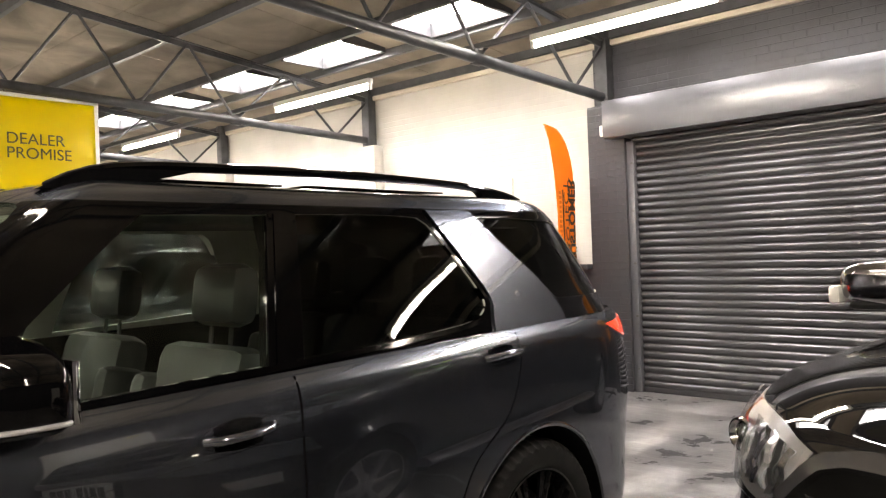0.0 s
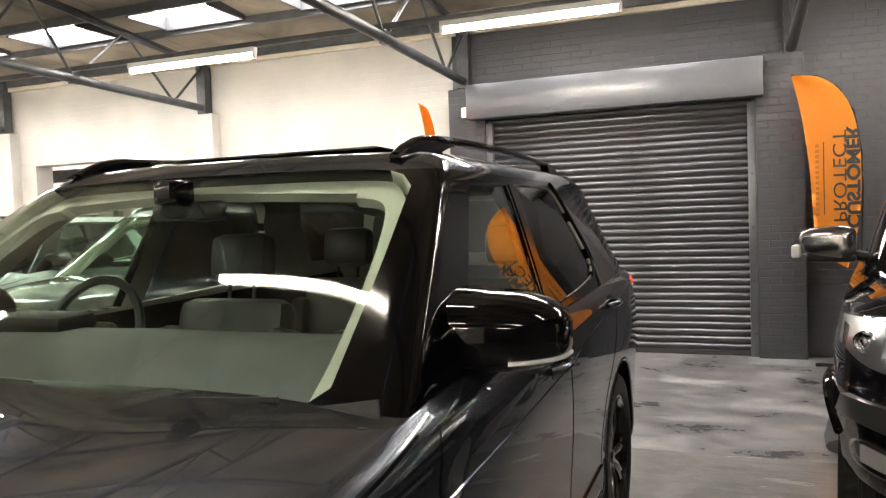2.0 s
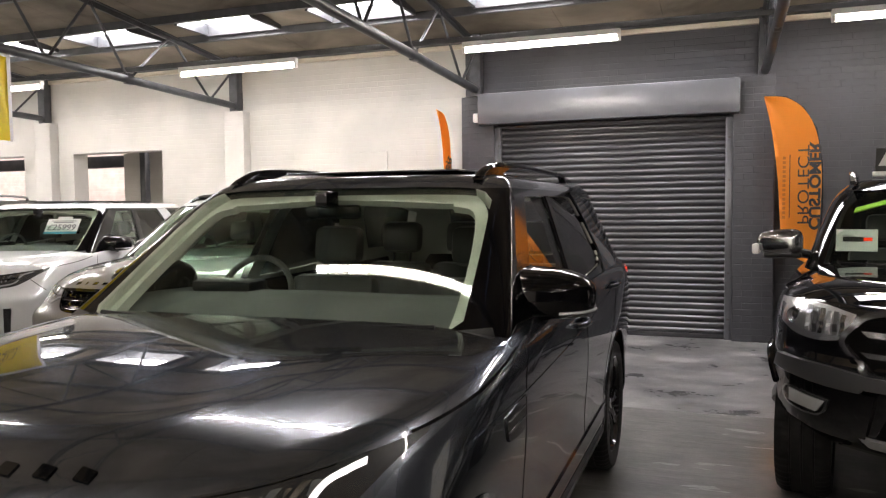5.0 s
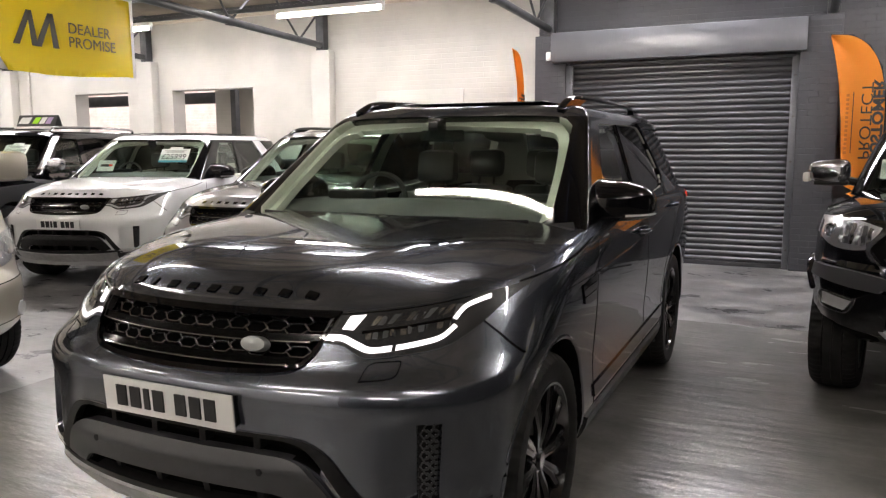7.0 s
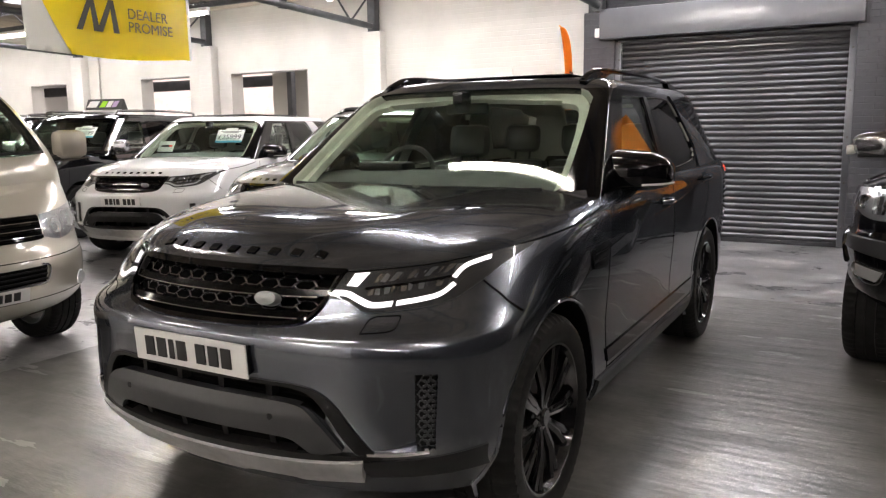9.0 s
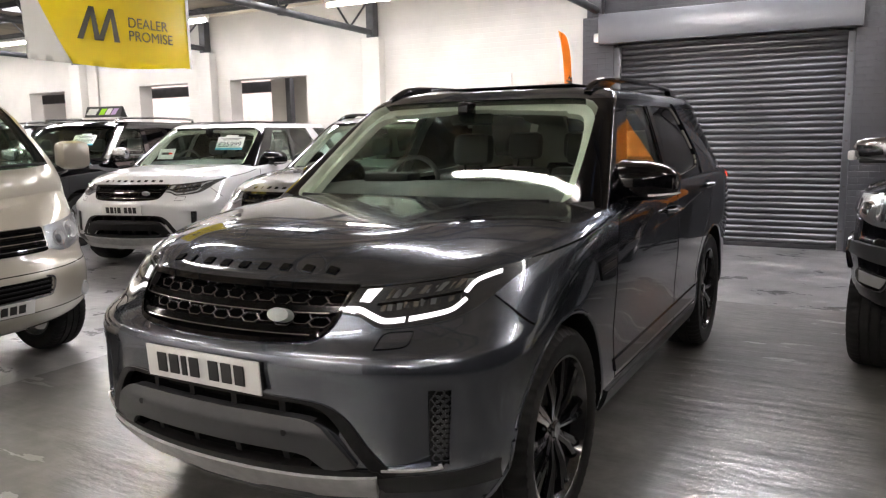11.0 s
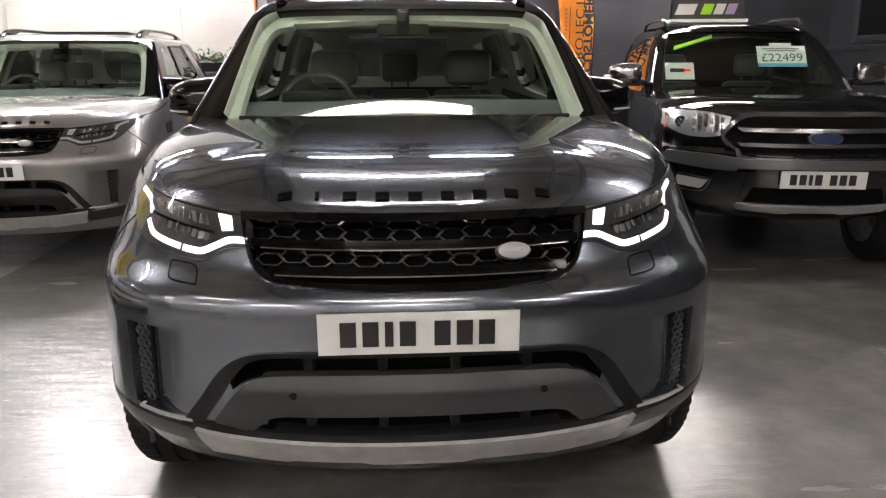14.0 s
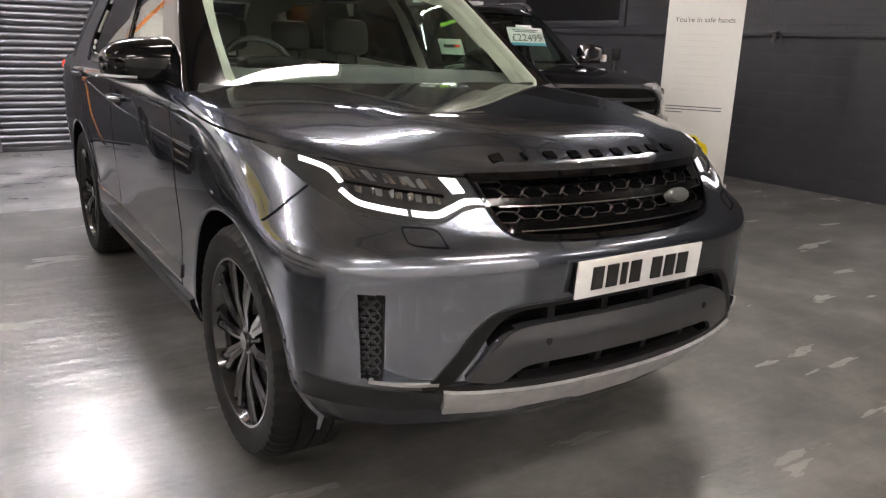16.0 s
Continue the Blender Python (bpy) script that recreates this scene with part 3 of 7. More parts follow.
def tube_light():
    t = thing("strip_light", pose(0, 0, 0), "white fluorescent strip light on a dark conduit", "strip light", "strip lights")
    part("batten", boxes((-0.80, 0.80, -0.035, 0.035, 0.045, 0.10), bevel=0.006), M["white_plastic"], t, smooth=30)
    bm = bmesh.new()
    rod(bm, (-0.77, 0, 0.012), (0.77, 0, 0.012), 0.019, 12)
    part("lamp", bm, M["tube"], t)
    for s in (-1, 1):
        part("end_cap", boxes((s * 0.785 - 0.018, s * 0.785 + 0.018, -0.02, 0.02, -0.012, 0.05), bevel=0.004), M["white_plastic"], t, smooth=30)
    return t


def build_lights():
    first = tube_light()
    spots = [(x, y) for y in (4.9, 0.3, -3.3, -6.4) for x in (-17.5, -13.8, -9.95, -6.17, -2.6, 0.82)]
    for i, (x, y) in enumerate(spots):
        m = pose(x, y, 3.215 + 0.031 * (4.9 - y) if y > -2 else 3.215 + 0.031 * (4.9 + 3.9 + y))
        if i == 0:
            first.matrix_world = m
        else:
            copy_thing(first, m)
    for y in (4.9, 0.3, -3.3, -6.4):
        z = 3.215 + 0.031 * (4.9 - y) if y > -2 else 3.215 + 0.031 * (4.9 + 3.9 + y)
        ob = part("conduit", boxes((LEFT_X, RIGHT_X, y - 0.025, y + 0.025, z + 0.10, z + 0.15), bevel=0.004), M["steelwork"], smooth=30)
        tagged(ob, "dark steel conduit rail under the trusses", "conduit", "conduit rails")


def build_shutter():
    t = thing("roller_shutter", pose(0, 0, 0), "closed black steel roller shutter with ribbed slats", "roller shutter")
    pitch, h0 = 0.0777, 0.045
    slat = None
    for i in range(34):
        z = h0 + i * pitch
        if slat is None:
            bm = bmesh.new()
            prof = [(0.0, 0.0), (-0.004, 0.006), (-0.017, 0.014), (-0.022, 0.03), (-0.022, 0.047), (-0.017, 0.062), (-0.004, 0.070), (0.0, pitch)]
            a = [bm.verts.new((-3.62, p[0], p[1])) for p in prof]
            b = [bm.verts.new((-0.80, p[0], p[1])) for p in prof]
            for k in range(len(prof) - 1):
                bm.faces.new((a[k], b[k], b[k + 1], a[k + 1]))
            bmesh.ops.recalc_face_normals(bm, faces=bm.faces[:])
            for f in bm.faces:
                if f.normal.y > 0:
                    f.normal_flip()
            slat = part("slat", bm, M["shutter"], t, smooth=50)
            slat.location = (0, 7.0, z)
        else:
            o = slat.copy()
            scene.collection.objects.link(o)
            o.location = (0, 7.0, z)
    part("bottom_rail", boxes((-3.62, -0.80, 6.975, 7.02, 0.0, 0.06), bevel=0.006), M["shutter"], t, smooth=30)
    for x0 in (-3.66, -0.84):
        part("guide", boxes((x0, x0 + 0.08, 6.93, 7.04, 0, 2.63), bevel=0.006), M["box_dark"], t, smooth=30)
    part("hood", boxes((-3.83, -0.69, 6.74, 7.04, 2.67, 3.06), bevel=0.01), M["box_dark"], t, "charcoal steel shutter hood")
    for z in (0.25, 0.8, 1.35, 1.9, 2.4):
        for x in (-3.60, -0.80):
            bm = bmesh.new()
            rod(bm, (x, 6.922, z), (x, 6.935, z), 0.014, 10)
            part("bolt", bm, M["steel"], t)


def lay_blocks():
    """Painted blocks on the east wall and bricks on the piers, each a piece of its own, joints recessed."""
    def piece(name, dims, material, parent):
        return part(name, boxes(dims), material, parent, smooth=0)

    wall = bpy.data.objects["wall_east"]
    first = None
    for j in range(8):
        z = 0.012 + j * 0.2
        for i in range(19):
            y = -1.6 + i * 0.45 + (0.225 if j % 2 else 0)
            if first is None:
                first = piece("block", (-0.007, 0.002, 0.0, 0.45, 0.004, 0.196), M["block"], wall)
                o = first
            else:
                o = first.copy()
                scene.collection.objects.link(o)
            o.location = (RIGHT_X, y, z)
    for name, x0, yf, ztop in (("shutter_pier_left", -4.10, 6.90, 3.05), ("shutter_pier_right", -0.76, 6.86, 3.09)):
        pier = bpy.data.objects[name]
        sets = {}
        for j in range(40):
            z = 0.01 + j * 0.0755
            cuts_x = (0, 0.218, 0.44) if j % 2 else (0, 0.105, 0.325, 0.44)
            for a, b in zip(cuts_x, cuts_x[1:]):
                key = round(b - a, 3)
                if key not in sets:
                    sets[key] = o = piece("brick", (0.003, key - 0.003, -0.002, 0.002, 0.003, 0.072), M["wall_dark"], pier)
                else:
                    o = sets[key].copy()
                    scene.collection.objects.link(o)
                o.location = (x0 + a, yf, z)


build_floor()
build_walls()
build_roof()
s0 = skylight_unit()
for i, x in enumerate(SKY_X):
    if i == 0:
        s0.matrix_world = pose(x, 0, 0)
    else:
        copy_thing(s0, pose(x, 0, 0))
t0 = truss_unit()
for i, x in enumerate(BAYS[1:]):
    if i == 0:
        t0.matrix_world = pose(x, 0, 0)
    else:
        copy_thing(t0, pose(x if x < -1 else -0.42, 0, 0))
build_lights()
build_shutter()


from mathutils.bvhtree import BVHTree  # noqa: E402


# ---- cars: a body of horizontal outlines, local x to the car's left, y from nose to tail ----
def outline(uf, ur, w, df, nf, dr, nr, pts=(26, 34, 16)):
    """Half of a rounded plan outline from the nose's middle to the tail's middle, as (u, v)."""
    out = []
    for k in range(pts[0]):
        a = (k / pts[0]) * math.pi / 2
        s, c = math.sin(a) ** (2 / nf), math.cos(a) ** (2 / nf)
        out.append((uf + df * (1 - c), w * s))
    for k in range(pts[1]):
        out.append((uf + df + (ur - dr - uf - df) * k / pts[1], w))
    for k in range(pts[2] + 1):
        a = math.pi / 2 * k / pts[2]
        c, s = math.cos(a) ** (2 / nr) if k < pts[2] else 0.0, math.sin(a) ** (2 / nr)
        out.append((ur - dr + dr * s, w * c))
    return out


class Shape:
    """The numbers of one kind of car, and the surface that they give."""

    def __init__(self, length, nose, width, edge, bonnet, plan, hubs, radius, cabin):
        self.length, self.nose, self.width, self.edge, self.bonnet = length, nose, width, edge, bonnet
        self.plan, self.hubs, self.radius, self.cabin = plan, hubs, radius, cabin

    def depth(self, z):
        """How far the nose takes to round into the side: longer towards the bonnet."""
        return self.plan[0] * lerp_list(self.round_up, z)

    round_up = [(0.0, 1.0), (5.0, 1.0)]
    lip = 0.0

    def lift(self, z, u):
        e = lerp_list(self.edge, u)
        z0 = self.edge[0][1]
        k = z0 - 0.24
        return z if z < k else k + (z - k) * (e - k) / (z0 - k)

    def front(self, v, z, out=0.0):
        """The point of the nose at a height and a distance from the middle, out metres proud of it."""
        df, nf, _, _ = self.plan
        w = lerp_list(self.width, z)

        def at(v, z):
            w = lerp_list(self.width, z)
            r = min(abs(v) / w, 0.9999)
            return lerp_list(self.nose, z) + self.depth(z) * (1 - (1 - r**nf) ** (1 / nf))

        u, e = at(v, z), 0.004
        n = Vector(((at(v + e, z) - at(v - e, z)) / (2 * e), -1, (at(v, z + e) - at(v, z - e)) / (2 * e))).normalized()
        return Vector((v, u, z)) + n * out

    def side(self, u, z, out=0.0, s=1):
        return Vector((s * (lerp_list(self.width, z) + out), u, z))

    def body_mesh(self):
        df, nf, dr, nr = self.plan
        z0 = self.edge[0][1]
        knots = [p[0] for p in self.nose if p[0] <= z0]
        levels = [knots[0]] + [z for a, b in zip(knots, knots[1:]) for z in ((a + b) / 2, b)]
        rings = []
        for z in levels:
            half = outline(lerp_list(self.nose, z), self.length - lerp_list(self.tail, z), lerp_list(self.width, z), self.depth(z), nf, dr, nr)
            rings.append([(v, u, self.lift(z, u)) for u, v in half])
        last = rings[-1]
        for f in (0.012, 0.03, 0.05, 0.075, 0.105, 0.14, 0.18, 0.225, 0.275, 0.33, 0.4, 0.48, 0.57, 0.67, 0.78, 0.89, 1.0):
            ring = []
            for v, u, z in last:
                c = min(max(u, 1.0), self.length - 0.7)
                uu, vv = u + (c - u) * f, v * (1 - f)
                k = 1 - (1 - min(f * (1.8 + self.lip * max(1 - u / 0.55, 0)), 1)) ** 3
                ring.append((vv, uu, z + (max(lerp_list(self.bonnet, uu), z) - z) * k))
            rings.append(ring)
        bm = bmesh.new()
        n = len(last)
        grid = []
        for ring in rings:
            row = [bm.verts.new(p) for p in ring]
            mirror = [bm.verts.new((-p[0], p[1], p[2])) for p in ring[1:-1]]
            grid.append(row + mirror[::-1])
        m = len(grid[0])
        for a, b in zip(grid, grid[1:]):
            for k in range(m):
                bm.faces.new((a[k], a[(k + 1) % m], b[(k + 1) % m], b[k]))
        bm.faces.new(grid[0][::-1])
        bmesh.ops.remove_doubles(bm, verts=bm.verts[:], dist=1e-4)
        bmesh.ops.recalc_face_normals(bm, faces=bm.faces[:])
        return bm

    tail = [(0, 0.12), (0.5, 0.02), (0.9, 0.0), (1.1, 0.06), (1.3, 0.12)]

    def skin(self, bm):
        """Ray maps on the uncut body: from the front, from a side and from above."""
        self.tree = BVHTree.FromBMesh(bm)

        def ray(o, d, out, far):
            p, n, _, _ = self.tree.ray_cast(Vector(o), Vector(d))
            if p is None:
                return Vector(far)
            return p + n * out if n.dot(Vector(d)) < 0 else p - n * out

        self.on_front = lambda v, z, out: ray((v, -2, z), (0, 1, 0), out, (v, 0.7, z))
        self.on_top = lambda v, u, out: ray((v, u, 3), (0, 0, -1), out, (v, u, 1.0))
        self.on_side = lambda s: lambda u, z, out: ray((s * 3, u, z), (-s, 0, 0), out, (s * 0.9, u, z))

    def cab_ring(self, z, inset=0.0):
        c = self.cabin
        df, nf, dr, nr = c["plan"]
        return outline(lerp_list(c["front"], z) + inset * 1.6, lerp_list(c["rear"], z) - inset, lerp_list(c["width"], z) - inset, df, nf, dr, nr)

    def cab_mesh(self, inset=0.0):
        c = self.cabin
        z0, z1 = c["z"]
        zs = list(np.linspace(z0 - inset, z1 - 0.09, 12)) + [z1 - 0.06, z1 - 0.035, z1 - 0.015, z1]
        zs = [z if z < z1 - 0.1 else z - inset * (z - z1 + 0.1) / 0.1 for z in zs]
        rings = [[(v, u, z) for u, v in self.cab_ring(z + (inset if z > z1 - 0.12 - inset else 0), inset)] for z in zs]
        last = rings[-1]
        mid = [p[1] for p in last]
        for f in (0.06, 0.14, 0.25, 0.4, 0.6, 0.8, 1.0):
            ring = []
            for v, u, z in last:
                cc = min(max(u, mid[0] + 0.7), mid[-1] - 0.7)
                ring.append((v * (1 - f), u + (cc - u) * f, z + c["crown"] * (1 - (1 - f) ** 2)))
            rings.append(ring)
        bm = bmesh.new()
        grid = []
        for ring in rings:
            row = [bm.verts.new(p) for p in ring]
            grid.append(row + [bm.verts.new((-p[0], p[1], p[2])) for p in ring[1:-1]][::-1])
        m = len(grid[0])
        for a, b in zip(grid, grid[1:]):
            for k in range(m):
                bm.faces.new((a[k], a[(k + 1) % m], b[(k + 1) % m], b[k]))
        bm.faces.new(grid[0][::-1])
        bmesh.ops.remove_doubles(bm, verts=bm.verts[:], dist=1e-4)
        bmesh.ops.recalc_face_normals(bm, faces=bm.faces[:])
        return bm

    def cab_side(self, s=1):
        c = self.cabin

        def fn(u, z, out):
            _, _, dr, nr = c["plan"]
            t = (u - lerp_list(c["rear"], z) + dr) / dr
            w = lerp_list(c["width"], z)
            if t > 0:
                w *= (1 - min(t, 0.999) ** nr) ** (1 / nr)
            return Vector((s * (w + out), u, z))

        return fn

    def cab_front(self):
        c = self.cabin
        df, nf, _, _ = c["plan"]

        def fn(r, z, out):
            # r runs from -1 to 1 across the screen
            w = lerp_list(c["width"], z)
            v = r * w
            u = lerp_list(c["front"], z) + df * (1 - (1 - min(abs(r), 0.9999) ** nf) ** (1 / nf))
            return Vector((v, u, z)) + Vector((0.25 * r, -0.75, 0.6)) * out

        return fn


def wheel_unit(parent, at, radius, width, s, rim_mat, spokes=10, rim_r=None):
    """A tyre on its alloy wheel; s is the side that its face looks to."""
    rr = rim_r or radius * 0.715
    bm = bmesh.new()
    lathe(bm, [(rr * 0.97, -width * 0.5), (rr, -width * 0.5), (rr * 1.0, -width * 0.42), (rr * 0.86, -width * 0.3), (rr * 0.86, width * 0.3), (rr, width * 0.44), (rr * 1.015, width * 0.5), (rr * 0.985, width * 0.5), (rr * 0.95, width * 0.42), (rr * 0.90, width * 0.32)], 48)
    w = part("wheel", bm, rim_mat, parent)
    w.matrix_local = pose(*at) @ Matrix.Diagonal((s, 1, 1, 1))
    bm = bmesh.new()
    h = width / 2
    lathe(bm, [(rr * 0.99, -h * 0.92), (rr * 1.08, -h * 1.08), (radius * 0.935, -h * 1.08), (radius * 0.985, -h * 0.9), (radius, -h * 0.72), (radius, -h * 0.5), (radius - 0.008, -h * 0.49), (radius - 0.008, -h * 0.42), (radius, -h * 0.41), (radius, -h * 0.05), (radius - 0.008, -h * 0.04), (radius - 0.008, h * 0.04), (radius, h * 0.05), (radius, h * 0.41), (radius - 0.008, h * 0.42), (radius - 0.008, h * 0.49), (radius, h * 0.5), (radius, h * 0.72), (radius * 0.985, h * 0.9), (radius * 0.935, h * 1.08), (rr * 1.12, h * 1.1), (rr * 1.03, h * 1.0), (rr * 1.0, h * 0.92)], 168)
    for v in bm.verts:
        r, k = math.hypot(v.co.y, v.co.z), round(math.atan2(v.co.z, v.co.y) * 168 / math.tau)
        if abs(v.co.x) > h * 0.45 and r > radius * 0.93 and k % 3 == 0:
            v.co.y *= 1 - 0.010 / r
            v.co.z *= 1 - 0.010 / r
    part("tyre", bm, M["rubber"], w, smooth=30)
    for k in range(spokes):
        bm = bmesh.new()
        a = math.tau * k / spokes
        for d in (-0.085, 0.085):
            pa, pb = a + d * 0.45, a + d
            q = [(rr * 0.16, pa, 0.33), (rr * 0.5, (pa + pb) / 2, 0.40), (rr * 0.965, pb, 0.40)]
            pts = [(width * x, r * math.cos(t), r * math.sin(t)) for r, t, x in q]
            sweep(bm, pts, 0.013, 6, 0.018)
        part("spoke", bm, rim_mat, w)
    bm = bmesh.new()
    lathe(bm, [(0.0, width * 0.42), (0.03, width * 0.42), (0.036, width * 0.38), (0.075, width * 0.36), (0.085, width * 0.3), (0.085, width * 0.1)], 24)
    part("hub", bm, rim_mat, w)
    bm = bmesh.new()
    lathe(bm, [(0.05, width * 0.08), (rr * 0.68, width * 0.08), (rr * 0.68, width * 0.0), (0.05, width * 0.0)], 36)
    part("brake_disc", bm, M["steel"], w)
    return w


FAMILY = Shape(
    4.965,
    [(0.30, 0.16), (0.38, 0.11), (0.44, 0.06), (0.50, 0.035), (0.58, 0.03), (0.66, 0.03), (0.74, 0.026), (0.80, 0.018), (0.845, 0.022), (0.87, 0.045), (0.90, 0.078), (0.95, 0.105), (1.0, 0.135), (1.04, 0.165), (1.07, 0.195)],
    [(0.28, 0.90), (0.36, 0.95), (0.45, 0.965), (0.6, 0.965), (0.75, 0.975), (0.9, 0.985), (1.0, 0.98), (1.035, 0.971), (1.055, 0.957), (1.07, 0.936), (1.2, 0.93), (1.25, 0.93)],
    [(0.15, 1.07), (0.3, 1.08), (0.5, 1.11), (0.8, 1.14), (1.2, 1.175), (1.6, 1.205), (2.2, 1.22), (5.0, 1.26)],
    [(0.19, 1.074), (0.23, 1.098), (0.28, 1.122), (0.34, 1.143), (0.42, 1.161), (0.52, 1.176), (0.66, 1.191), (0.8, 1.203), (1.2, 1.230), (1.45, 1.24), (5, 1.24)],
    (0.75, 2.25, 0.7, 2.6),
    (0.90, 3.823),
    0.402,
    dict(z=(1.14, 1.765), crown=0.035, plan=(0.17, 2.0, 0.6, 2.6), front=[(1.1, 1.18), (1.2, 1.33), (1.45, 1.68), (1.66, 1.975), (1.74, 2.11), (1.8, 2.28)], rear=[(1.1, 4.88), (1.3, 4.83), (1.6, 4.68), (1.74, 4.58), (1.8, 4.48)], width=[(1.1, 0.95), (1.2, 0.934), (1.3, 0.899), (1.45, 0.845), (1.6, 0.788), (1.68, 0.755), (1.74, 0.712), (1.77, 0.65), (1.8, 0.58)]),
)
FAMILY.round_up = [(0.3, 0.70), (0.6, 0.72), (0.8, 0.80), (0.9, 1.0), (0.97, 1.18), (1.07, 1.45)]
FAMILY.lip = 3.6


def hidden(bm, name="cutter"):
    """A cutter: a loose mesh that carve() uses up."""
    me = bpy.data.meshes.new("cutter")
    for f in bm.faces:
        f.material_index = 1
    bm.to_mesh(me)
    bm.free()
    me.materials.append(M["void"])
    me.materials.append(M["void"])
    return new(name, me)


def both(line):
    """A line of (a, b) from the middle outward, mirrored to run across."""
    return [(-a, b) for a, b in line[::-1] if a > 0] + list(line)


def hex_mesh(fn, cells, size, r, out, flat=1.0):
    """Open hexagons of thin rod on a surface."""
    bm = bmesh.new()
    for a, b in cells:
        pts = [fn(a + size * math.cos(k * math.pi / 3), b + size * flat * math.sin(k * math.pi / 3), out) for k in range(7)]
        for p, q in zip(pts, pts[1:]):
            rod(bm, p, q, r, 5)
    return bm


def line_on(fn, pts, width, lo, hi, n=40):
    """A narrow strip along a line of (a, b)."""
    p = smooth_line(pts, n) if len(pts) > 2 else resample(pts, n)
    d = np.gradient(p, axis=0)
    d /= np.linalg.norm(d, axis=1)[:, None]
    nrm = np.stack([-d[:, 1], d[:, 0]], 1) * width / 2
    return ribbon((p + nrm).tolist(), (p - nrm).tolist(), fn, lo, hi, n, 1, False)


def seat(parent, v, u, name="seat", wide=0.52):
    """A leather car seat: cushion, backrest and headrest."""
    bm = boxes((v - wide / 2, v + wide / 2, u - 0.28, u + 0.25, 0.55, 0.74), bevel=0.05)
    c = part(name, bm, M["leather"], parent, "black leather seat")
    bm = bmesh.new()
    box(bm, -wide / 2, wide / 2, -0.08, 0.07, 0.0, 0.62, 0.06)
    for w in (-1, 1):
        box(bm, w * wide / 2 - 0.05, w * wide / 2 + 0.05, -0.13, 0.05, 0.05, 0.5, 0.04)
    bmesh.ops.transform(bm, matrix=pose(v, u + 0.25, 0.66, -14), verts=bm.verts[:])
    part("backrest", bm, M["leather"], c)
    bm = bmesh.new()
    box(bm, -0.14, 0.14, -0.06, 0.06, 0.0, 0.21, 0.05)
    rod(bm, (-0.06, 0, -0.1), (-0.06, 0, 0.03), 0.008, 6)
    rod(bm, (0.06, 0, -0.1), (0.06, 0, 0.03), 0.008, 6)
    bmesh.ops.transform(bm, matrix=pose(v, u + 0.42, 1.32, -8), verts=bm.verts[:])
    part("headrest", bm, M["leather"], c)


def mirror_unit(car, s, shell, u=2.02, z=1.280):
    bm = bmesh.new()
    bmesh.ops.create_uvsphere(bm, u_segments=36, v_segments=24, radius=1)
    k = lambda t, p: math.copysign(abs(t) ** p, t)

    def shell_at(x, y, q, grow=1.0):
        x, y, q = k(x, 0.66) * grow, k(y, 0.7) * grow, k(q, 0.72 if q > 0 else 0.5) * grow
        high = 0.112 * (1 - 0.18 * x) if q > 0 else 0.085
        return (s * (0.928 + 0.207 * x), u - 0.01 + (0.19 if y < 0 else 0.06) * y * (1 - 0.16 * x), z + high * q + 0.006 * x)

    for v in bm.verts:
        v.co = shell_at(*v.co)
    bmesh.ops.recalc_face_normals(bm, faces=bm.faces[:])
    m = part("door_mirror", bm, shell, car, "gloss black door mirror")
    bm = bmesh.new()
    sweep(bm, [(s * 0.80, u + 0.0, z - 0.125), (s * 0.88, u, z - 0.115), (s * 0.95, u, z - 0.075)], 0.05, 10, 0.022)
    part("arm", bm, M["gloss_black"], m)
    bm = bmesh.new()
    sweep(bm, [shell_at(math.cos(a) * 0.94, -math.sin(a) * 0.94, -0.34, 1.015) for a in np.linspace(radians(72), radians(-25), 22)], 0.0055, 8)
    part("indicator", bm, M["lamp_off"], m, "silver indicator strip")
    bm = bmesh.new()
    sweep(bm, [shell_at(math.cos(a) * 0.9, -math.sin(a) * 0.9, -0.43, 1.004) for a in np.linspace(radians(150), radians(-25), 30)], 0.003, 6)
    part("seam", bm, M["void"], m)
    part("mirror_glass", boxes((s * 0.955 - 0.13, s * 0.955 + 0.13, u + 0.036, u + 0.052, z - 0.06, z + 0.07), bevel=0.004), M["chrome"], m)


def plate_unit(car, fn, z0, z1, bars, out=0.012):
    p = part("number_plate", ribbon([(-0.262, z1), (0.262, z1)], [(-0.262, z0), (0.262, z0)], lambda v, z, o: Vector((v, fn(0, z, 0).y - out - o, z)), -0.002, 0.004, 2, 1), M["plate"], car, "white number plate with plain dark bars", smooth=30)
    part("plinth", ribbon([(-0.25, z1 - 0.008), (0.25, z1 - 0.008)], [(-0.25, z0 + 0.008), (0.25, z0 + 0.008)], lambda v, z, o: Vector((v, fn(0, z, 0).y - out - o, z)), -0.05, -0.001, 2, 1), M["satin_black"], p, smooth=30)
    x = -0.205
    h = z1 - z0
    for k in range(7):
        w = 0.022 if k == 2 else 0.042
        if k == 4:
            x += 0.032
        y = fn(0, (z0 + z1) / 2, 0).y - out - 0.0055
        dy = (fn(0, z1, 0).y - fn(0, z0, 0).y)
        bm = boxes((x, x + w, y - 0.001, y + 0.004, z0 + h * 0.2, z1 - h * 0.2))
        for q in bm.verts:
            q.co.y += dy * ((q.co.z - z0) / h - 0.5)
        part("bar", bm, M["ink"], p, smooth=0)
        x += w + 0.016


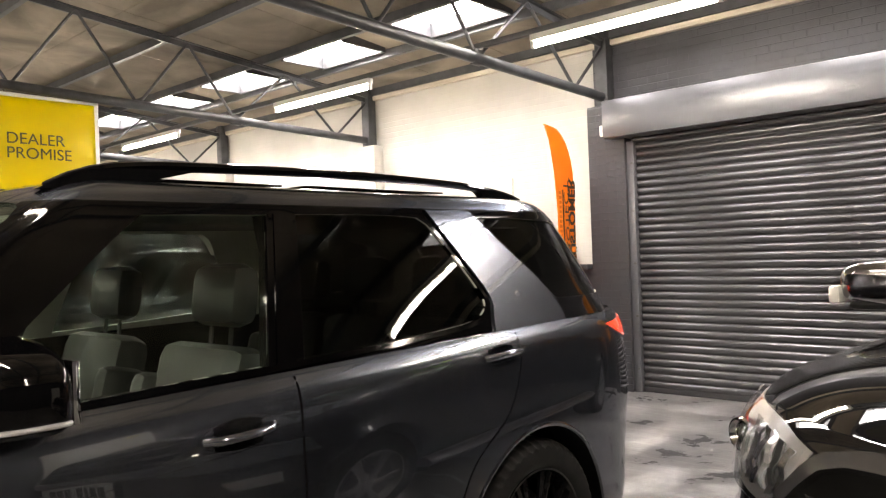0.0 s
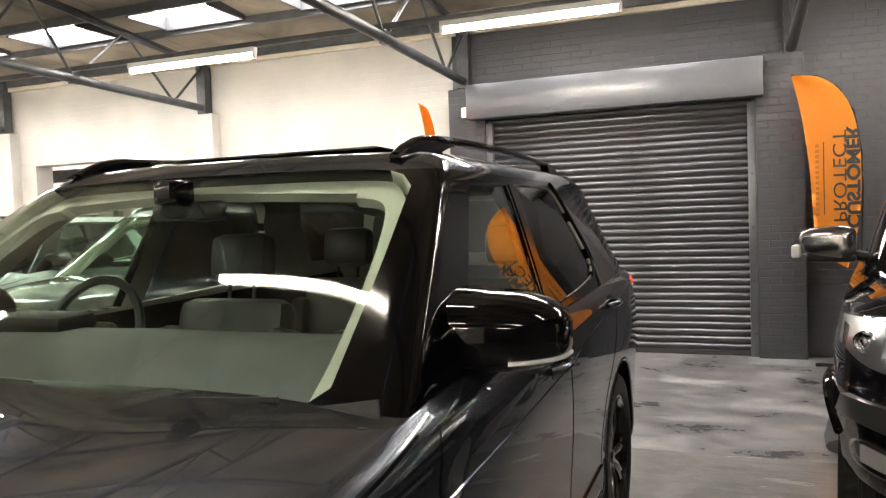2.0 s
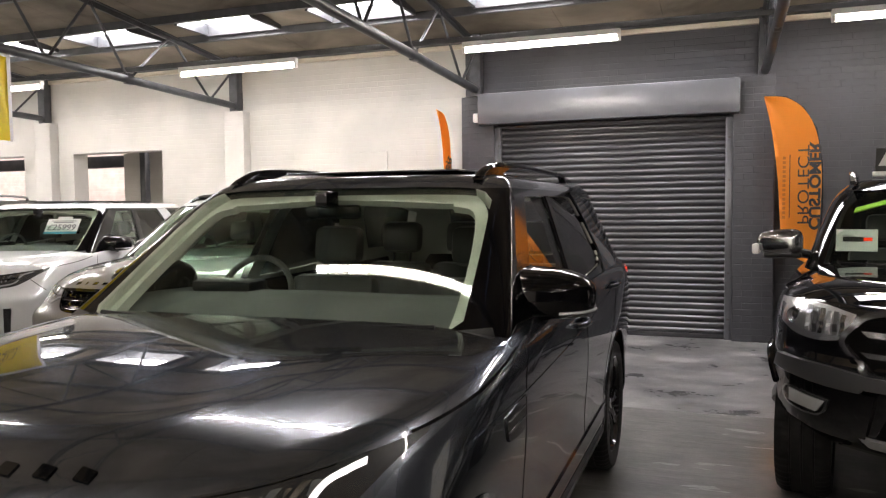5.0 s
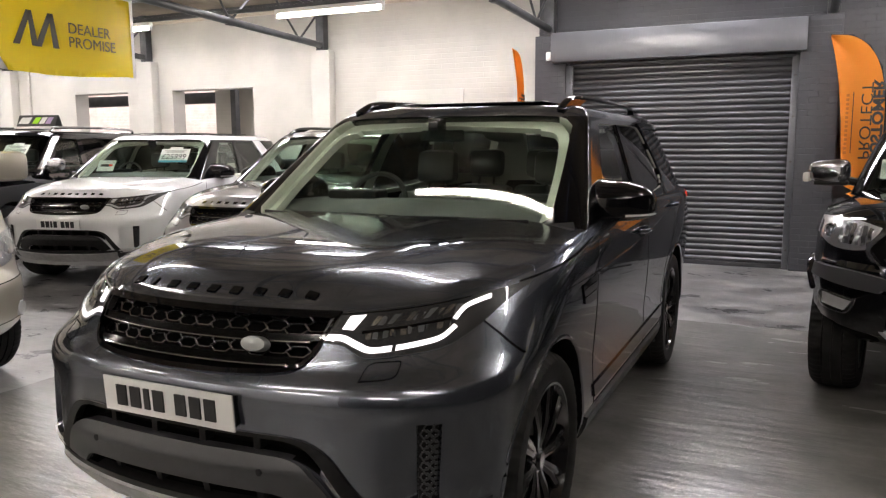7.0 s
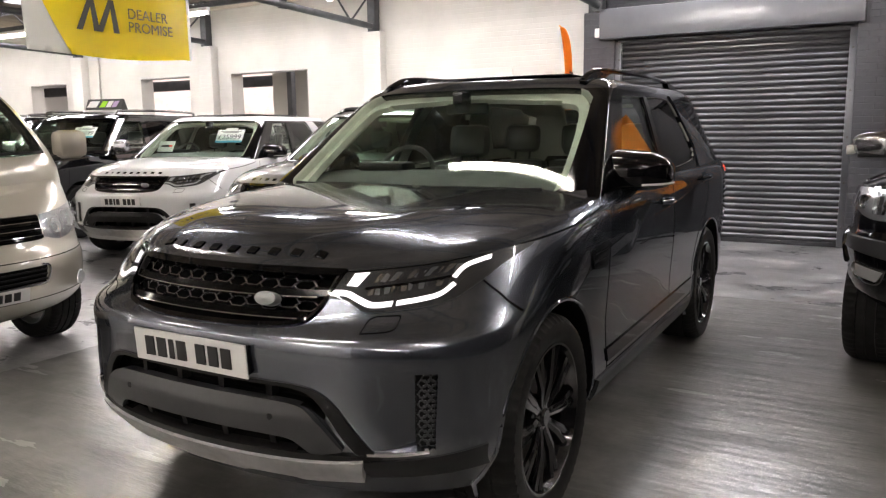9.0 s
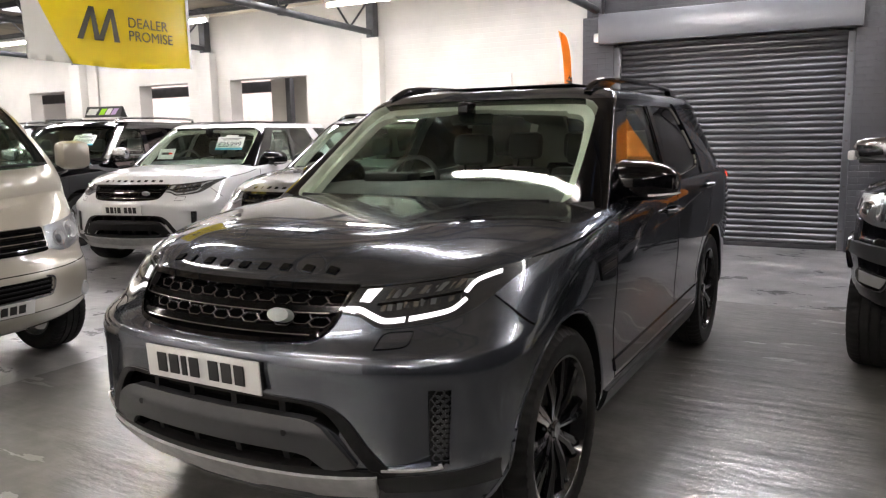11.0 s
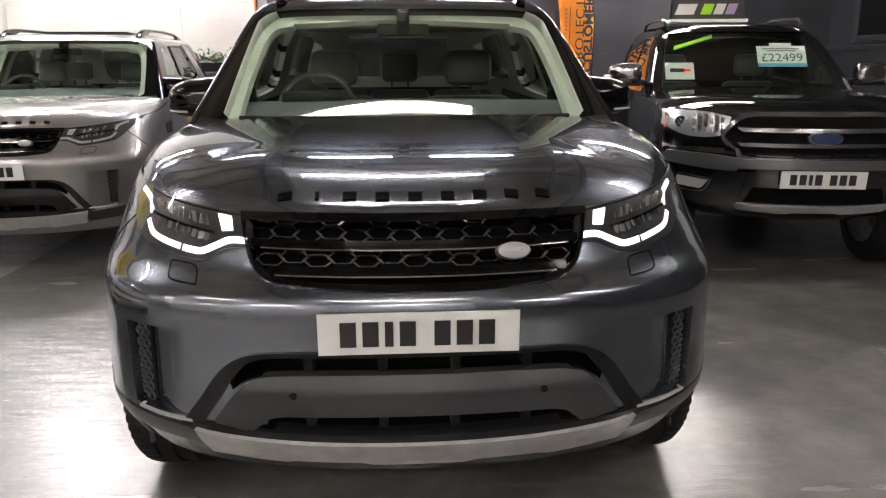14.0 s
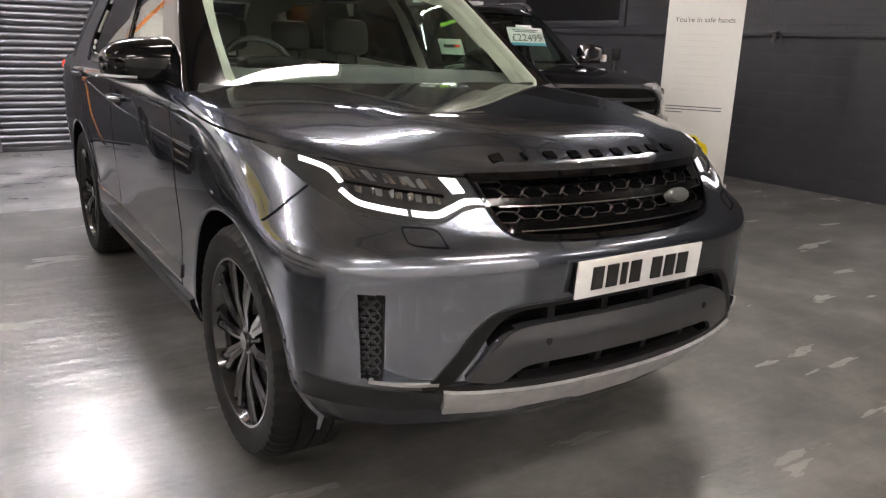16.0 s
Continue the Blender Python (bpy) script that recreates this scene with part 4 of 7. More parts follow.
def family_car(at, paint, label, wheel_mat, lamps_on=True, rails=True):
    S = FAMILY
    car = thing("car", at, label, "car")
    bm = S.body_mesh()
    S.skin(bm)
    F, T = S.on_front, S.on_top
    body = part("body", bm, [paint, M["void"]])
    cuts = []
    for hub in S.hubs:
        for s in (-1, 1):
            bm = bmesh.new()
            rod(bm, (s * 0.62, hub, 0.405), (s * 1.3, hub, 0.405), 0.452, 56)
            cuts.append(hidden(bm))
    cuts.append(hidden(boxes((-0.84, 0.84, 1.44, 4.70, 0.45, 1.6))))
    grille_top, grille_bot = both([(0, 1.046), (0.3, 1.045), (0.475, 1.041)]), both([(0, 0.884), (0.25, 0.887), (0.37, 0.897), (0.425, 0.922), (0.452, 0.965)])
    cuts.append(hidden(ribbon(grille_top, grille_bot, F, -0.045, 0.2, 40, 6)))
    slot_top, slot_bot = both([(0, 0.702), (0.3, 0.70), (0.46, 0.685), (0.52, 0.64)]), both([(0, 0.650), (0.3, 0.648), (0.44, 0.635), (0.505, 0.595)])
    cuts.append(hidden(ribbon(slot_top, slot_bot, F, -0.07, 0.2, 36, 3)))
    low_top, low_bot = both([(0, 0.537), (0.3, 0.535), (0.40, 0.5247)]), both([(0, 0.474), (0.3, 0.476), (0.437, 0.484)])
    cuts.append(hidden(ribbon(low_top, low_bot, F, -0.08, 0.2, 36, 3), "slot_cutter"))
    for s in (-1, 1):

        def bowl(v, z, out, s=s):
            k = min(max((abs(v) - 0.58) / 0.2, 0), 1)
            return F(v, z, 0.2 if out > 0 else 0.004 - 0.042 * k**1.8)

        cuts.append(hidden(ribbon([(s * 0.58, 0.735), (s * 0.70, 0.748), (s * 0.826, 0.748)], [(s * 0.64, 0.50), (s * 0.73, 0.495), (s * 0.818, 0.50)], bowl, -1, 1, 14, 10)))

    def body_split(f):
        c = f.calc_center_median()
        if f.material_index == 1 and c.y < 0.6 and abs(c.x) > 0.58:
            return 0
        return f.material_index

    carve(body, cuts, 32, body_split)
    body.parent = car
    cab = part("cabin_shell", S.cab_mesh(), [paint, M["gloss_black"], M["cream"], M["leather"]])
    cuts = [hidden(S.cab_mesh(0.045))]
    side_wins = [
        ([(1.86, 1.245), (2.10, 1.45), (2.34, 1.645), (2.42, 1.668), (2.76, 1.672)], [(1.86, 1.225), (2.2, 1.232), (2.45, 1.24), (2.64, 1.245)], "glass_clear"),
        ([(2.87, 1.675), (3.1, 1.677), (3.36, 1.672), (3.45, 1.64), (3.59, 1.44), (3.63, 1.36)], [(2.76, 1.250), (3.0, 1.257), (3.3, 1.270), (3.5, 1.284), (3.57, 1.298), (3.625, 1.33)], "glass_dark"),
        ([(3.74, 1.675), (3.95, 1.672), (4.25, 1.662), (4.44, 1.645)], [(4.10, 1.335), (4.25, 1.332), (4.45, 1.332), (4.60, 1.34)], "glass_dark"),
    ]
    for s in (-1, 1):
        fn = S.cab_side(s)
        for top, bot, _ in side_wins:
            cuts.append(hidden(ribbon(top, bot, fn, -0.09, 0.06, 20, 6)))
    fr = S.cab_front()
    ws_top, ws_bot = both([(0, 1.714), (0.5, 1.713), (0.78, 1.707), (0.88, 1.690), (0.915, 1.655)]), both([(0, 1.195), (0.5, 1.205), (0.73, 1.218), (0.81, 1.229), (0.845, 1.25)])
    cuts.append(hidden(ribbon(ws_top, ws_bot, fr, -0.16, 0.1, 40, 8)))
    cuts.append(hidden(boxes((-0.40, 0.40, 4.4, 5.2, 1.34, 1.66))))

    def split(f):
        c, n = f.calc_center_median(), f.normal
        w = lerp_list(S.cabin["width"], c.z)
        inner = abs(c.x) < w - 0.02 and (n.x * c.x + n.y * (c.y - 3.2) + n.z * (c.z - 1.3) * 2) < 0
        if inner:
            return 2 if c.z < 1.69 else 3
        if c.z > 1.715 or (n.z > 0.8 and c.z > 1.7):
            return 0
        return 1

    carve(cab, cuts, 32, split)
    cab.parent = car
    for s in (-1, 1):
        fn = S.cab_side(s)
        for top, bot, kind in side_wins:
            ob = part("window", ribbon(top, bot, fn, -0.012, -0.008, 20, 6), M[kind], car, "dark tinted side window" if kind == "glass_dark" else "clear side window")
            ob.visible_shadow = False
        part("window_trim", line_on(fn, [(1.84, 1.222), (2.4, 1.236), (3.0, 1.25), (3.4, 1.268), (3.57, 1.288), (3.64, 1.33), (3.645, 1.36), (3.60, 1.44)], 0.016, -0.004, 0.006), M["chrome"] if wheel_mat is M["wheel_silver"] else M["gloss_black"], car)
        part("rear_pillar", ribbon([(3.455, 1.70), (3.53, 1.58), (3.63, 1.43), (3.665, 1.35), (3.64, 1.28), (3.62, 1.21)], [(3.70, 1.70), (3.80, 1.60), (3.90, 1.51), (4.0, 1.42), (4.09, 1.30), (4.10, 1.21)], fn, -0.006, 0.010, 20, 6), paint, car)
        part("b_pillar_trim", ribbon([(2.785, 1.676), (2.855, 1.676)], [(2.665, 1.245), (2.735, 1.248)], fn, 0.0, 0.004, 4, 6), M["gloss_black"], car)
    ob = part("windscreen", ribbon(ws_top, ws_bot, fr, -0.012, -0.008, 40, 8), M["glass_clear"], car, "clear curved windscreen")
    ob.visible_shadow = False
    rear = part("rear_window", boxes((-0.41, 0.41, -0.003, 0.003, -0.17, 0.17)), M["glass_dark"], car, "dark tinted rear window", smooth=0)
    rear.matrix_local = pose(0, 4.675, 1.5, 27)
    # inside
    for s in (-1, 1):
        part("pillar_trim", line_on(fr, [(s * 0.805, 1.20), (s * 0.838, 1.30), (s * 0.864, 1.45), (s * 0.874, 1.58), (s * 0.858, 1.645), (s * 0.81, 1.678), (s * 0.72, 1.69)], 0.062, -0.09, -0.05, 44), M["cream"], car, "pale pillar lining")
    part("header_trim", ribbon(both([(0, 1.722), (0.74, 1.712)]), both([(0, 1.692), (0.74, 1.672)]), fr, -0.092, -0.052, 20, 2), M["cream"], car, "pale roof lining edge")
    for v in (-0.36, 0.36):
        visor = part("sun_visor", boxes((-0.19, 0.19, -0.008, 0.008, -0.07, 0.07), bevel=0.007), M["dash"], car, "grey sun visor folded up")
        visor.matrix_local = pose(v, 2.24, 1.70, 72)
    bm = bmesh.new()
    sec = [(1.38, 1.185), (1.46, 1.225), (1.58, 1.265), (1.74, 1.288), (1.88, 1.288), (1.955, 1.25), (1.955, 1.10), (1.92, 0.95), (1.86, 0.70)]
    rows = [[bm.verts.new((v, u + 0.12 * (v / 0.84) ** 2, z - 0.02 * abs(v))) for u, z in sec] for v in np.linspace(-0.84, 0.84, 13)]
    for a, b in zip(rows, rows[1:]):
        for k in range(len(sec) - 1):
            bm.faces.new((a[k], b[k], b[k + 1], a[k + 1]))
    dash = part("dashboard", bm, M["dash"], car, "grey dashboard", smooth=60)
    bm = boxes((-0.58, -0.28, 1.80, 1.95, 1.27, 1.325), bevel=0.02)
    part("binnacle", bm, M["satin_black"], dash)
    bm = bmesh.new()
    ring = [(0.19 * math.cos(a), 0.19 * math.sin(a), 0) for a in np.linspace(0, math.tau, 33)]
    sweep(bm, ring, 0.015, 8)
    box(bm, -0.17, 0.17, -0.03, 0.03, -0.03, 0.0, 0.012)
    box(bm, -0.07, 0.07, -0.08, 0.05, -0.035, 0.01, 0.015)
    sw = part("steering_wheel", bm, M["leather"], car, "black leather steering wheel")
    sw.matrix_local = pose(-0.43, 2.06, 1.225, 68)
    bm = boxes((-0.13, 0.13, 2.02, 2.05, 1.58, 1.64), bevel=0.015)
    box(bm, -0.03, 0.03, 1.92, 2.03, 1.63, 1.70, 0.01)
    part("rear_view_mirror", bm, M["gloss_black"], car)
    for v in (-0.40, 0.40):
        seat(car, v, 2.40)
    for v in (-0.46, 0.0, 0.46):
        seat(car, v, 3.42, wide=0.44)
    part("cabin_floor", boxes((-0.83, 0.83, 1.7, 4.65, 0.452, 0.47), (-0.12, 0.12, 1.9, 2.8, 0.47, 0.82)), M["satin_black"], car, smooth=30)
    part("parcel_cover", boxes((-0.80, 0.80, 3.95, 4.62, 1.12, 1.14)), M["leather"], car, smooth=30)
    # nose: grille
    part("grille_frame", ribbon(both([(0, 1.053), (0.3, 1.052), (0.485, 1.048)]), both([(0, 1.034), (0.3, 1.033), (0.472, 1.03)]), F, -0.03, 0.010, 40, 2), M["gloss_black"], car)
    for s in (-1, 1):
        part("grille_frame", line_on(F, [(s * 0.48, 1.047), (s * 0.457, 0.97), (s * 0.43, 0.918), (s * 0.375, 0.892), (s * 0.2, 0.881), (0, 0.878)], 0.012, -0.03, 0.008), M["gloss_black"], car)
    for i, (z, w) in enumerate(((0.972, 0.452), (0.908, 0.41))):
        part("grille_bar", ribbon(both([(0, z + 0.020), (w, z + 0.018)]), both([(0, z), (w, z)]), F, -0.035, 0.0, 34, 2), M["grille_black"], car)
        part("grille_strip", line_on(F, both([(0, z - 0.004), (w - 0.03, z - 0.003)]), 0.0035, -0.02, 0.001), M["dark_chrome"], car)
    for z, w in ((1.012, 0.43), (0.95, 0.40)):
        cells = [(v, z + (0.004 if k % 2 else -0.004)) for k, v in enumerate(np.arange(-w, w + 0.01, 0.066))]
        part("grille_mesh", hex_mesh(F, cells, 0.040, 0.0034, -0.018, 0.42), M["dark_chrome"], car, "dark chrome honeycomb mesh")
    bm = bmesh.new()
    lathe(bm, [(0.0, 0.012), (0.9, 0.009), (0.98, 0.004), (1.0, -0.02)], 32, "z")
    p = F(0.258, 0.955, 0.012)
    bmesh.ops.transform(bm, matrix=pose(p.x, p.y, p.z, 72, 0, 3) @ Matrix.Diagonal((0.047, 0.024, 1, 1)), verts=bm.verts[:])
    part("badge", bm, M["badge"], car, "plain silver oval badge")
    # bonnet marks, drawn as plain raised bars
    for k in range(9):
        v = -0.365 + 0.73 * k / 8
        w = 0.005 if k == 1 else 0.019
        back = 0.228 + 0.28 * v * v
        part("bonnet_mark", ribbon([(v - w, back + 0.029), (v + w, back + 0.029)], [(v - w, back), (v + w, back)], T, -0.006, 0.004, 10, 6), M["gloss_black"], car, smooth=30)
    # lamps
    for s in (-1, 1):
        top = [(s * 0.462, 1.046), (s * 0.58, 1.053), (s * 0.70, 1.064), (s * 0.813, 1.080), (s * 0.868, 1.089), (s * 0.918, 1.100)]
        bot = [(s * 0.450, 0.968), (s * 0.515, 0.961), (s * 0.555, 0.942), (s * 0.595, 0.927), (s * 0.70, 0.934), (s * 0.79, 0.950), (s * 0.845, 0.995), (s * 0.885, 1.05), (s * 0.920, 1.090)]
        lamp = part("headlamp", ribbon(top, bot, F, -0.02, 0.003, 44, 8), M["lamp_black"], car, "lit headlamp in a black housing" if lamps_on else "unlit headlamp in a black housing")
        glow = M["drl"] if lamps_on else M["lamp_off"]
        for line, w in (([(0.458, 0.981), (0.51, 0.980), (0.555, 0.962), (0.597, 0.947), (0.652, 0.950)], 0.015), ([(0.662, 0.951), (0.72, 0.960), (0.765, 0.972), (0.79, 1.0)], 0.014), ([(0.782, 1.018), (0.796, 1.048), (0.825, 1.063), (0.846, 1.070)], 0.013)):
            part("running_light", line_on(F, [(s * a, b) for a, b in line], w, 0.0, 0.005), glow, lamp, "lit white light bar" if lamps_on else "")
        part("running_light", ribbon([(s * 0.512, 1.036), (s * 0.553, 1.039)], [(s * 0.503, 1.003), (s * 0.535, 1.0)], F, 0.0, 0.006, 5, 3), glow, lamp)
        part("divider", line_on(F, [(s * 0.56, 0.993), (s * 0.66, 1.003), (s * 0.775, 1.020)], 0.006, 0.0, 0.009), M["gloss_black"], lamp)
        part("lamp_edge", line_on(F, [(s * 0.462, 1.040), (s * 0.58, 1.047), (s * 0.70, 1.058), (s * 0.80, 1.074)], 0.003, 0.0, 0.005), M["gloss_black"], lamp)
        for k in range(5):
            v, up = 0.575 + 0.043 * k, 0.0055 * k
            for z0, z1, lean in ((1.008, 1.034, 0.010), (0.972, 0.994, -0.006)):
                for h, (a, b) in enumerate(((0.0, 0.016), (0.018, 0.034))):
                    part("reflector", ribbon([(s * (v + a + lean), z1 + up), (s * (v + b + lean), z1 + up - 0.004 * h)], [(s * (v + a), z0 + up + 0.004 * h), (s * (v + b - 0.003), z0 + up + 0.002)], lambda p, q, o, h=h, v=v: F(p, q, o + (0.006 if h else -0.002) * math.sin(abs(p) * 170)), 0.001, 0.005, 4, 3), M["lamp_chrome"] if (k + h) % 2 == 0 else M["lamp_dim"], lamp, smooth=20)
        ob = part("lens", ribbon(top, bot, F, 0.0065, 0.008, 44, 8), M["glass_lamp"], lamp, "clear lamp cover")
        ob.visible_shadow = False
        part("shut_line", line_on(F, [(s * 0.852, 1.005), (s * 0.90, 0.962), (s * 0.935, 0.925), (s * 0.965, 0.893)], 0.003, -0.002, 0.0012), M["void"], car)
        # bumper corners
        cells = [(s * (0.812 + 0.010 * (j % 2)), 0.512 + 0.0165 * j) for j in range(14)] + [(s * (0.790 + 0.010 * (j % 2)), 0.512 + 0.0165 * j) for j in range(14)]
        part("corner_vent", ribbon([(s * 0.772, 0.742), (s * 0.826, 0.742)], [(s * 0.772, 0.505), (s * 0.816, 0.505)], F, -0.07, -0.030, 4, 10), M["satin_black"], car)
        part("vent_mesh", hex_mesh(F, cells, 0.013, 0.003, -0.026), M["dark_plastic"], car)
        part("corner_lip", ribbon([(s * 0.60, 0.455), (s * 0.8, 0.472), (s * 0.93, 0.49)], [(s * 0.60, 0.38), (s * 0.8, 0.395), (s * 0.92, 0.41)], F, -0.01, 0.004, 20, 4), M["lip_grey"], car)
        part("corner_strip", ribbon([(s * 0.63, 0.492), (s * 0.72, 0.492), (s * 0.80, 0.499)], [(s * 0.63, 0.483), (s * 0.72, 0.484), (s * 0.80, 0.492)], F, -0.01, 0.008, 24, 2), M["lamp_silver"], car, "clear reflector strip")
        for line in ([(0.60, 0.872), (0.672, 0.876), (0.690, 0.884)], [(0.690, 0.884), (0.688, 0.914), (0.680, 0.918)], [(0.680, 0.918), (0.61, 0.912), (0.600, 0.872)]):
            part("washer_gap", line_on(F, [(s * a, b) for a, b in line], 0.0028, -0.002, 0.001, 10), M["void"], car)
        bm = bmesh.new()
        p = F(s * 0.33, 0.60, 0.026)
        rod(bm, p + Vector((0, 0.01, 0)), p - Vector((0, 0.004, 0)), 0.011, 14)
        part("parking_sensor", bm, M["satin_black"], car)
    plate_unit(car, F, 0.716, 0.83, 7)
    # lower bumper
    part("bumper_surround", ribbon(both([(0, 0.712), (0.3, 0.711), (0.45, 0.70), (0.53, 0.655), (0.60, 0.56), (0.67, 0.468)]), both([(0, 0.700), (0.3, 0.698), (0.43, 0.688), (0.49, 0.645), (0.55, 0.555), (0.61, 0.468)]), F, -0.02, 0.006, 50, 3), M["satin_black"], car)
    part("bumper_beam", ribbon(both([(0, 0.651), (0.3, 0.649), (0.43, 0.637), (0.49, 0.592), (0.56, 0.50)]), both([(0, 0.538), (0.3, 0.536), (0.39, 0.528), (0.43, 0.50), (0.46, 0.475)]), lambda v, z, o: F(v, z, o + (0.024 * min(max((0.653 - z) / 0.05, 0), 1) * min(max((z - 0.46) / 0.16, 0), 1) if o > 0 else 0)), -0.03, 0.008, 50, 14), M["dark_plastic"] if lamps_on else M["satin_black"], car, "dark grey plastic bumper beam" if lamps_on else "black plastic bumper beam")
    part("bumper_base", ribbon(both([(0, 0.474), (0.44, 0.482), (0.62, 0.485)]), both([(0, 0.444), (0.44, 0.455), (0.64, 0.464)]), F, -0.03, 0.012, 40, 2), M["satin_black"], car)
    part("skid_plate", ribbon(both([(0, 0.448), (0.3, 0.453), (0.5, 0.462), (0.617, 0.472)]), both([(0, 0.357), (0.13, 0.358), (0.17, 0.367), (0.34, 0.370), (0.38, 0.364), (0.585, 0.383)]), F, -0.02, 0.024, 50, 5), M["silver_trim"], car, "satin silver skid plate")
    for v in (-0.3, -0.1, 0.1, 0.3):
        part("intake_rib", ribbon([(v - 0.012, 0.70), (v + 0.012, 0.70)], [(v - 0.012, 0.65), (v + 0.012, 0.65)], F, -0.06, -0.02, 3, 2), M["satin_black"], car, smooth=30)
        part("intake_rib", ribbon([(v - 0.012, 0.54), (v + 0.012, 0.54)], [(v - 0.012, 0.475), (v + 0.012, 0.475)], F, -0.06, -0.02, 3, 2), M["satin_black"], car, smooth=30)
    # bonnet edges, cowl
    for s in (-1, 1):
        D = S.on_side(s)
        part("bonnet_gap", line_on(D, [(0.74, 1.098), (0.9, 1.112), (1.1, 1.128), (1.3, 1.148), (1.47, 1.172)], 0.006, -0.002, 0.0012), M["void"], car)
        part("shut_line", line_on(D, [(1.56, 1.17), (1.50, 1.0), (1.50, 0.7), (1.55, 0.42)], 0.006, -0.002, 0.0012), M["void"], car)
        part("shut_line", line_on(D, [(2.70, 1.215), (2.70, 1.0), (2.71, 0.7), (2.72, 0.42)], 0.006, -0.002, 0.0012), M["void"], car)
        part("shut_line", line_on(D, [(3.72, 1.23), (3.70, 1.1), (3.62, 0.95), (3.42, 0.80), (3.33, 0.6), (3.30, 0.42)], 0.006, -0.002, 0.0012), M["void"], car)
        part("shut_line", line_on(D, [(1.56, 0.425), (2.4, 0.425), (3.3, 0.425)], 0.006, -0.002, 0.0012), M["void"], car)
        part("sill", ribbon([(1.42, 0.40), (2.3, 0.405), (3.3, 0.40)], [(1.42, 0.305), (2.3, 0.305), (3.3, 0.305)], D, -0.01, 0.014, 30, 4), M["satin_black"], car)
        part("door_moulding", ribbon([(1.52, 0.515), (2.3, 0.52), (3.32, 0.53)], [(1.54, 0.455), (2.3, 0.455), (3.30, 0.46)], D, -0.004, 0.008, 30, 3), M["gloss_black"], car)
        part("side_crease", line_on(D, [(0.9, 1.02), (1.6, 1.02), (2.6, 1.055), (3.2, 1.11), (3.8, 1.155), (4.38, 1.19)], 0.014, -0.01, 0.003, 50), paint, car)
        part("wing_vent", ribbon([(1.24, 1.005), (1.36, 1.015), (1.475, 1.02)], [(1.27, 0.925), (1.36, 0.915), (1.455, 0.915)], D, -0.01, 0.006, 12, 4), M["gloss_black"], car)
        for k in range(2):
            part("vent_bar", line_on(D, [(1.27, 0.985 - 0.035 * k), (1.46, 0.99 - 0.035 * k)], 0.004, 0.0, 0.009, 8), M["dark_chrome"], car)
        for u in (2.50, 3.60):
            z = 1.10 if u < 3 else 1.16
            bm = bmesh.new()
            sweep(bm, [D(u - 0.10, z, 0.004), D(u - 0.07, z, 0.035), D(u, z + 0.002, 0.042), D(u + 0.07, z + 0.003, 0.035), D(u + 0.10, z + 0.004, 0.004)], 0.014, 10, 0.012)
            part("door_handle", bm, paint, car)
            part("handle_recess", ribbon([(u - 0.07, z + 0.03), (u, z + 0.04), (u + 0.07, z + 0.03)], [(u - 0.07, z - 0.03), (u, z - 0.038), (u + 0.07, z - 0.03)], D, -0.004, 0.0015, 12, 3), M["gloss_black"], car)
        for hub in S.hubs:
            bm = bmesh.new()
            pts = []
            for a in np.linspace(radians(-18), radians(198), 40):
                y, z = hub + 0.462 * math.cos(a), 0.405 + 0.462 * math.sin(a)
                q = D(y, max(z, 0.31), 0.0)
                pts.append((q.x - s * 0.004, y, z))
            sweep(bm, pts, 0.010, 8, 0.010)
            part("arch_lip", bm, paint, car)
        if rails:
            bm = bmesh.new()
            rail = [(s * 0.60, 2.20, 1.745), (s * 0.605, 2.27, 1.79), (s * 0.61, 2.38, 1.825), (s * 0.615, 2.6, 1.842), (s * 0.615, 3.2, 1.852), (s * 0.61, 3.8, 1.838), (s * 0.60, 4.12, 1.80), (s * 0.595, 4.24, 1.765)]
            rail = [(a, b, 1.745 + (c - 1.745) * 0.76) for a, b, c in rail]
            sweep(bm, smooth_line(rail, 34), 0.022, 8, 0.016)
            r = part("roof_rail", bm, M["gloss_black"], car, "black roof rail")
            for prof in ([(2.17, 1.74), (2.22, 1.775), (2.30, 1.81), (2.42, 1.833), (2.62, 1.845), (2.60, 1.82), (2.50, 1.79), (2.46, 1.745)], [(4.24, 1.74), (4.20, 1.775), (4.08, 1.812), (3.9, 1.828), (3.93, 1.81), (4.0, 1.745)]):
                bm = bmesh.new()
                f = bm.faces.new([bm.verts.new((s * 0.61 - 0.02, a, 1.745 + (b - 1.745) * 0.76)) for a, b in prof])
                g = bmesh.ops.extrude_face_region(bm, geom=[f])
                bmesh.ops.translate(bm, vec=(0.04, 0, 0), verts=[q for q in g["geom"] if isinstance(q, bmesh.types.BMVert)])
                bmesh.ops.recalc_face_normals(bm, faces=bm.faces[:])
                part("rail_foot", bm, M["gloss_black"], r)
        mirror_unit(car, s, M["gloss_black"])
        part("tail_lamp", ribbon([(4.37, 1.205), (4.56, 1.215), (4.80, 1.215)], [(4.385, 1.198), (4.52, 1.15), (4.80, 1.09)], D, -0.01, 0.008, 16, 4), M["lamp_red"], car, "red tail lamp")
        bm = bmesh.new()
        lathe(bm, [(0.0, 0.006), (0.9, 0.005), (1.0, 0.0), (1.0, -0.01)], 24, "z")
        q = S.cab_side(s)(3.83, 1.375, 0.004)
        bmesh.ops.transform(bm, matrix=pose(q.x, q.y, q.z, 0, s * 68, 0) @ Matrix.Diagonal((0.02, 0.034, 1, 1)), verts=bm.verts[:])
        part("side_badge", bm, M["chrome"], car)
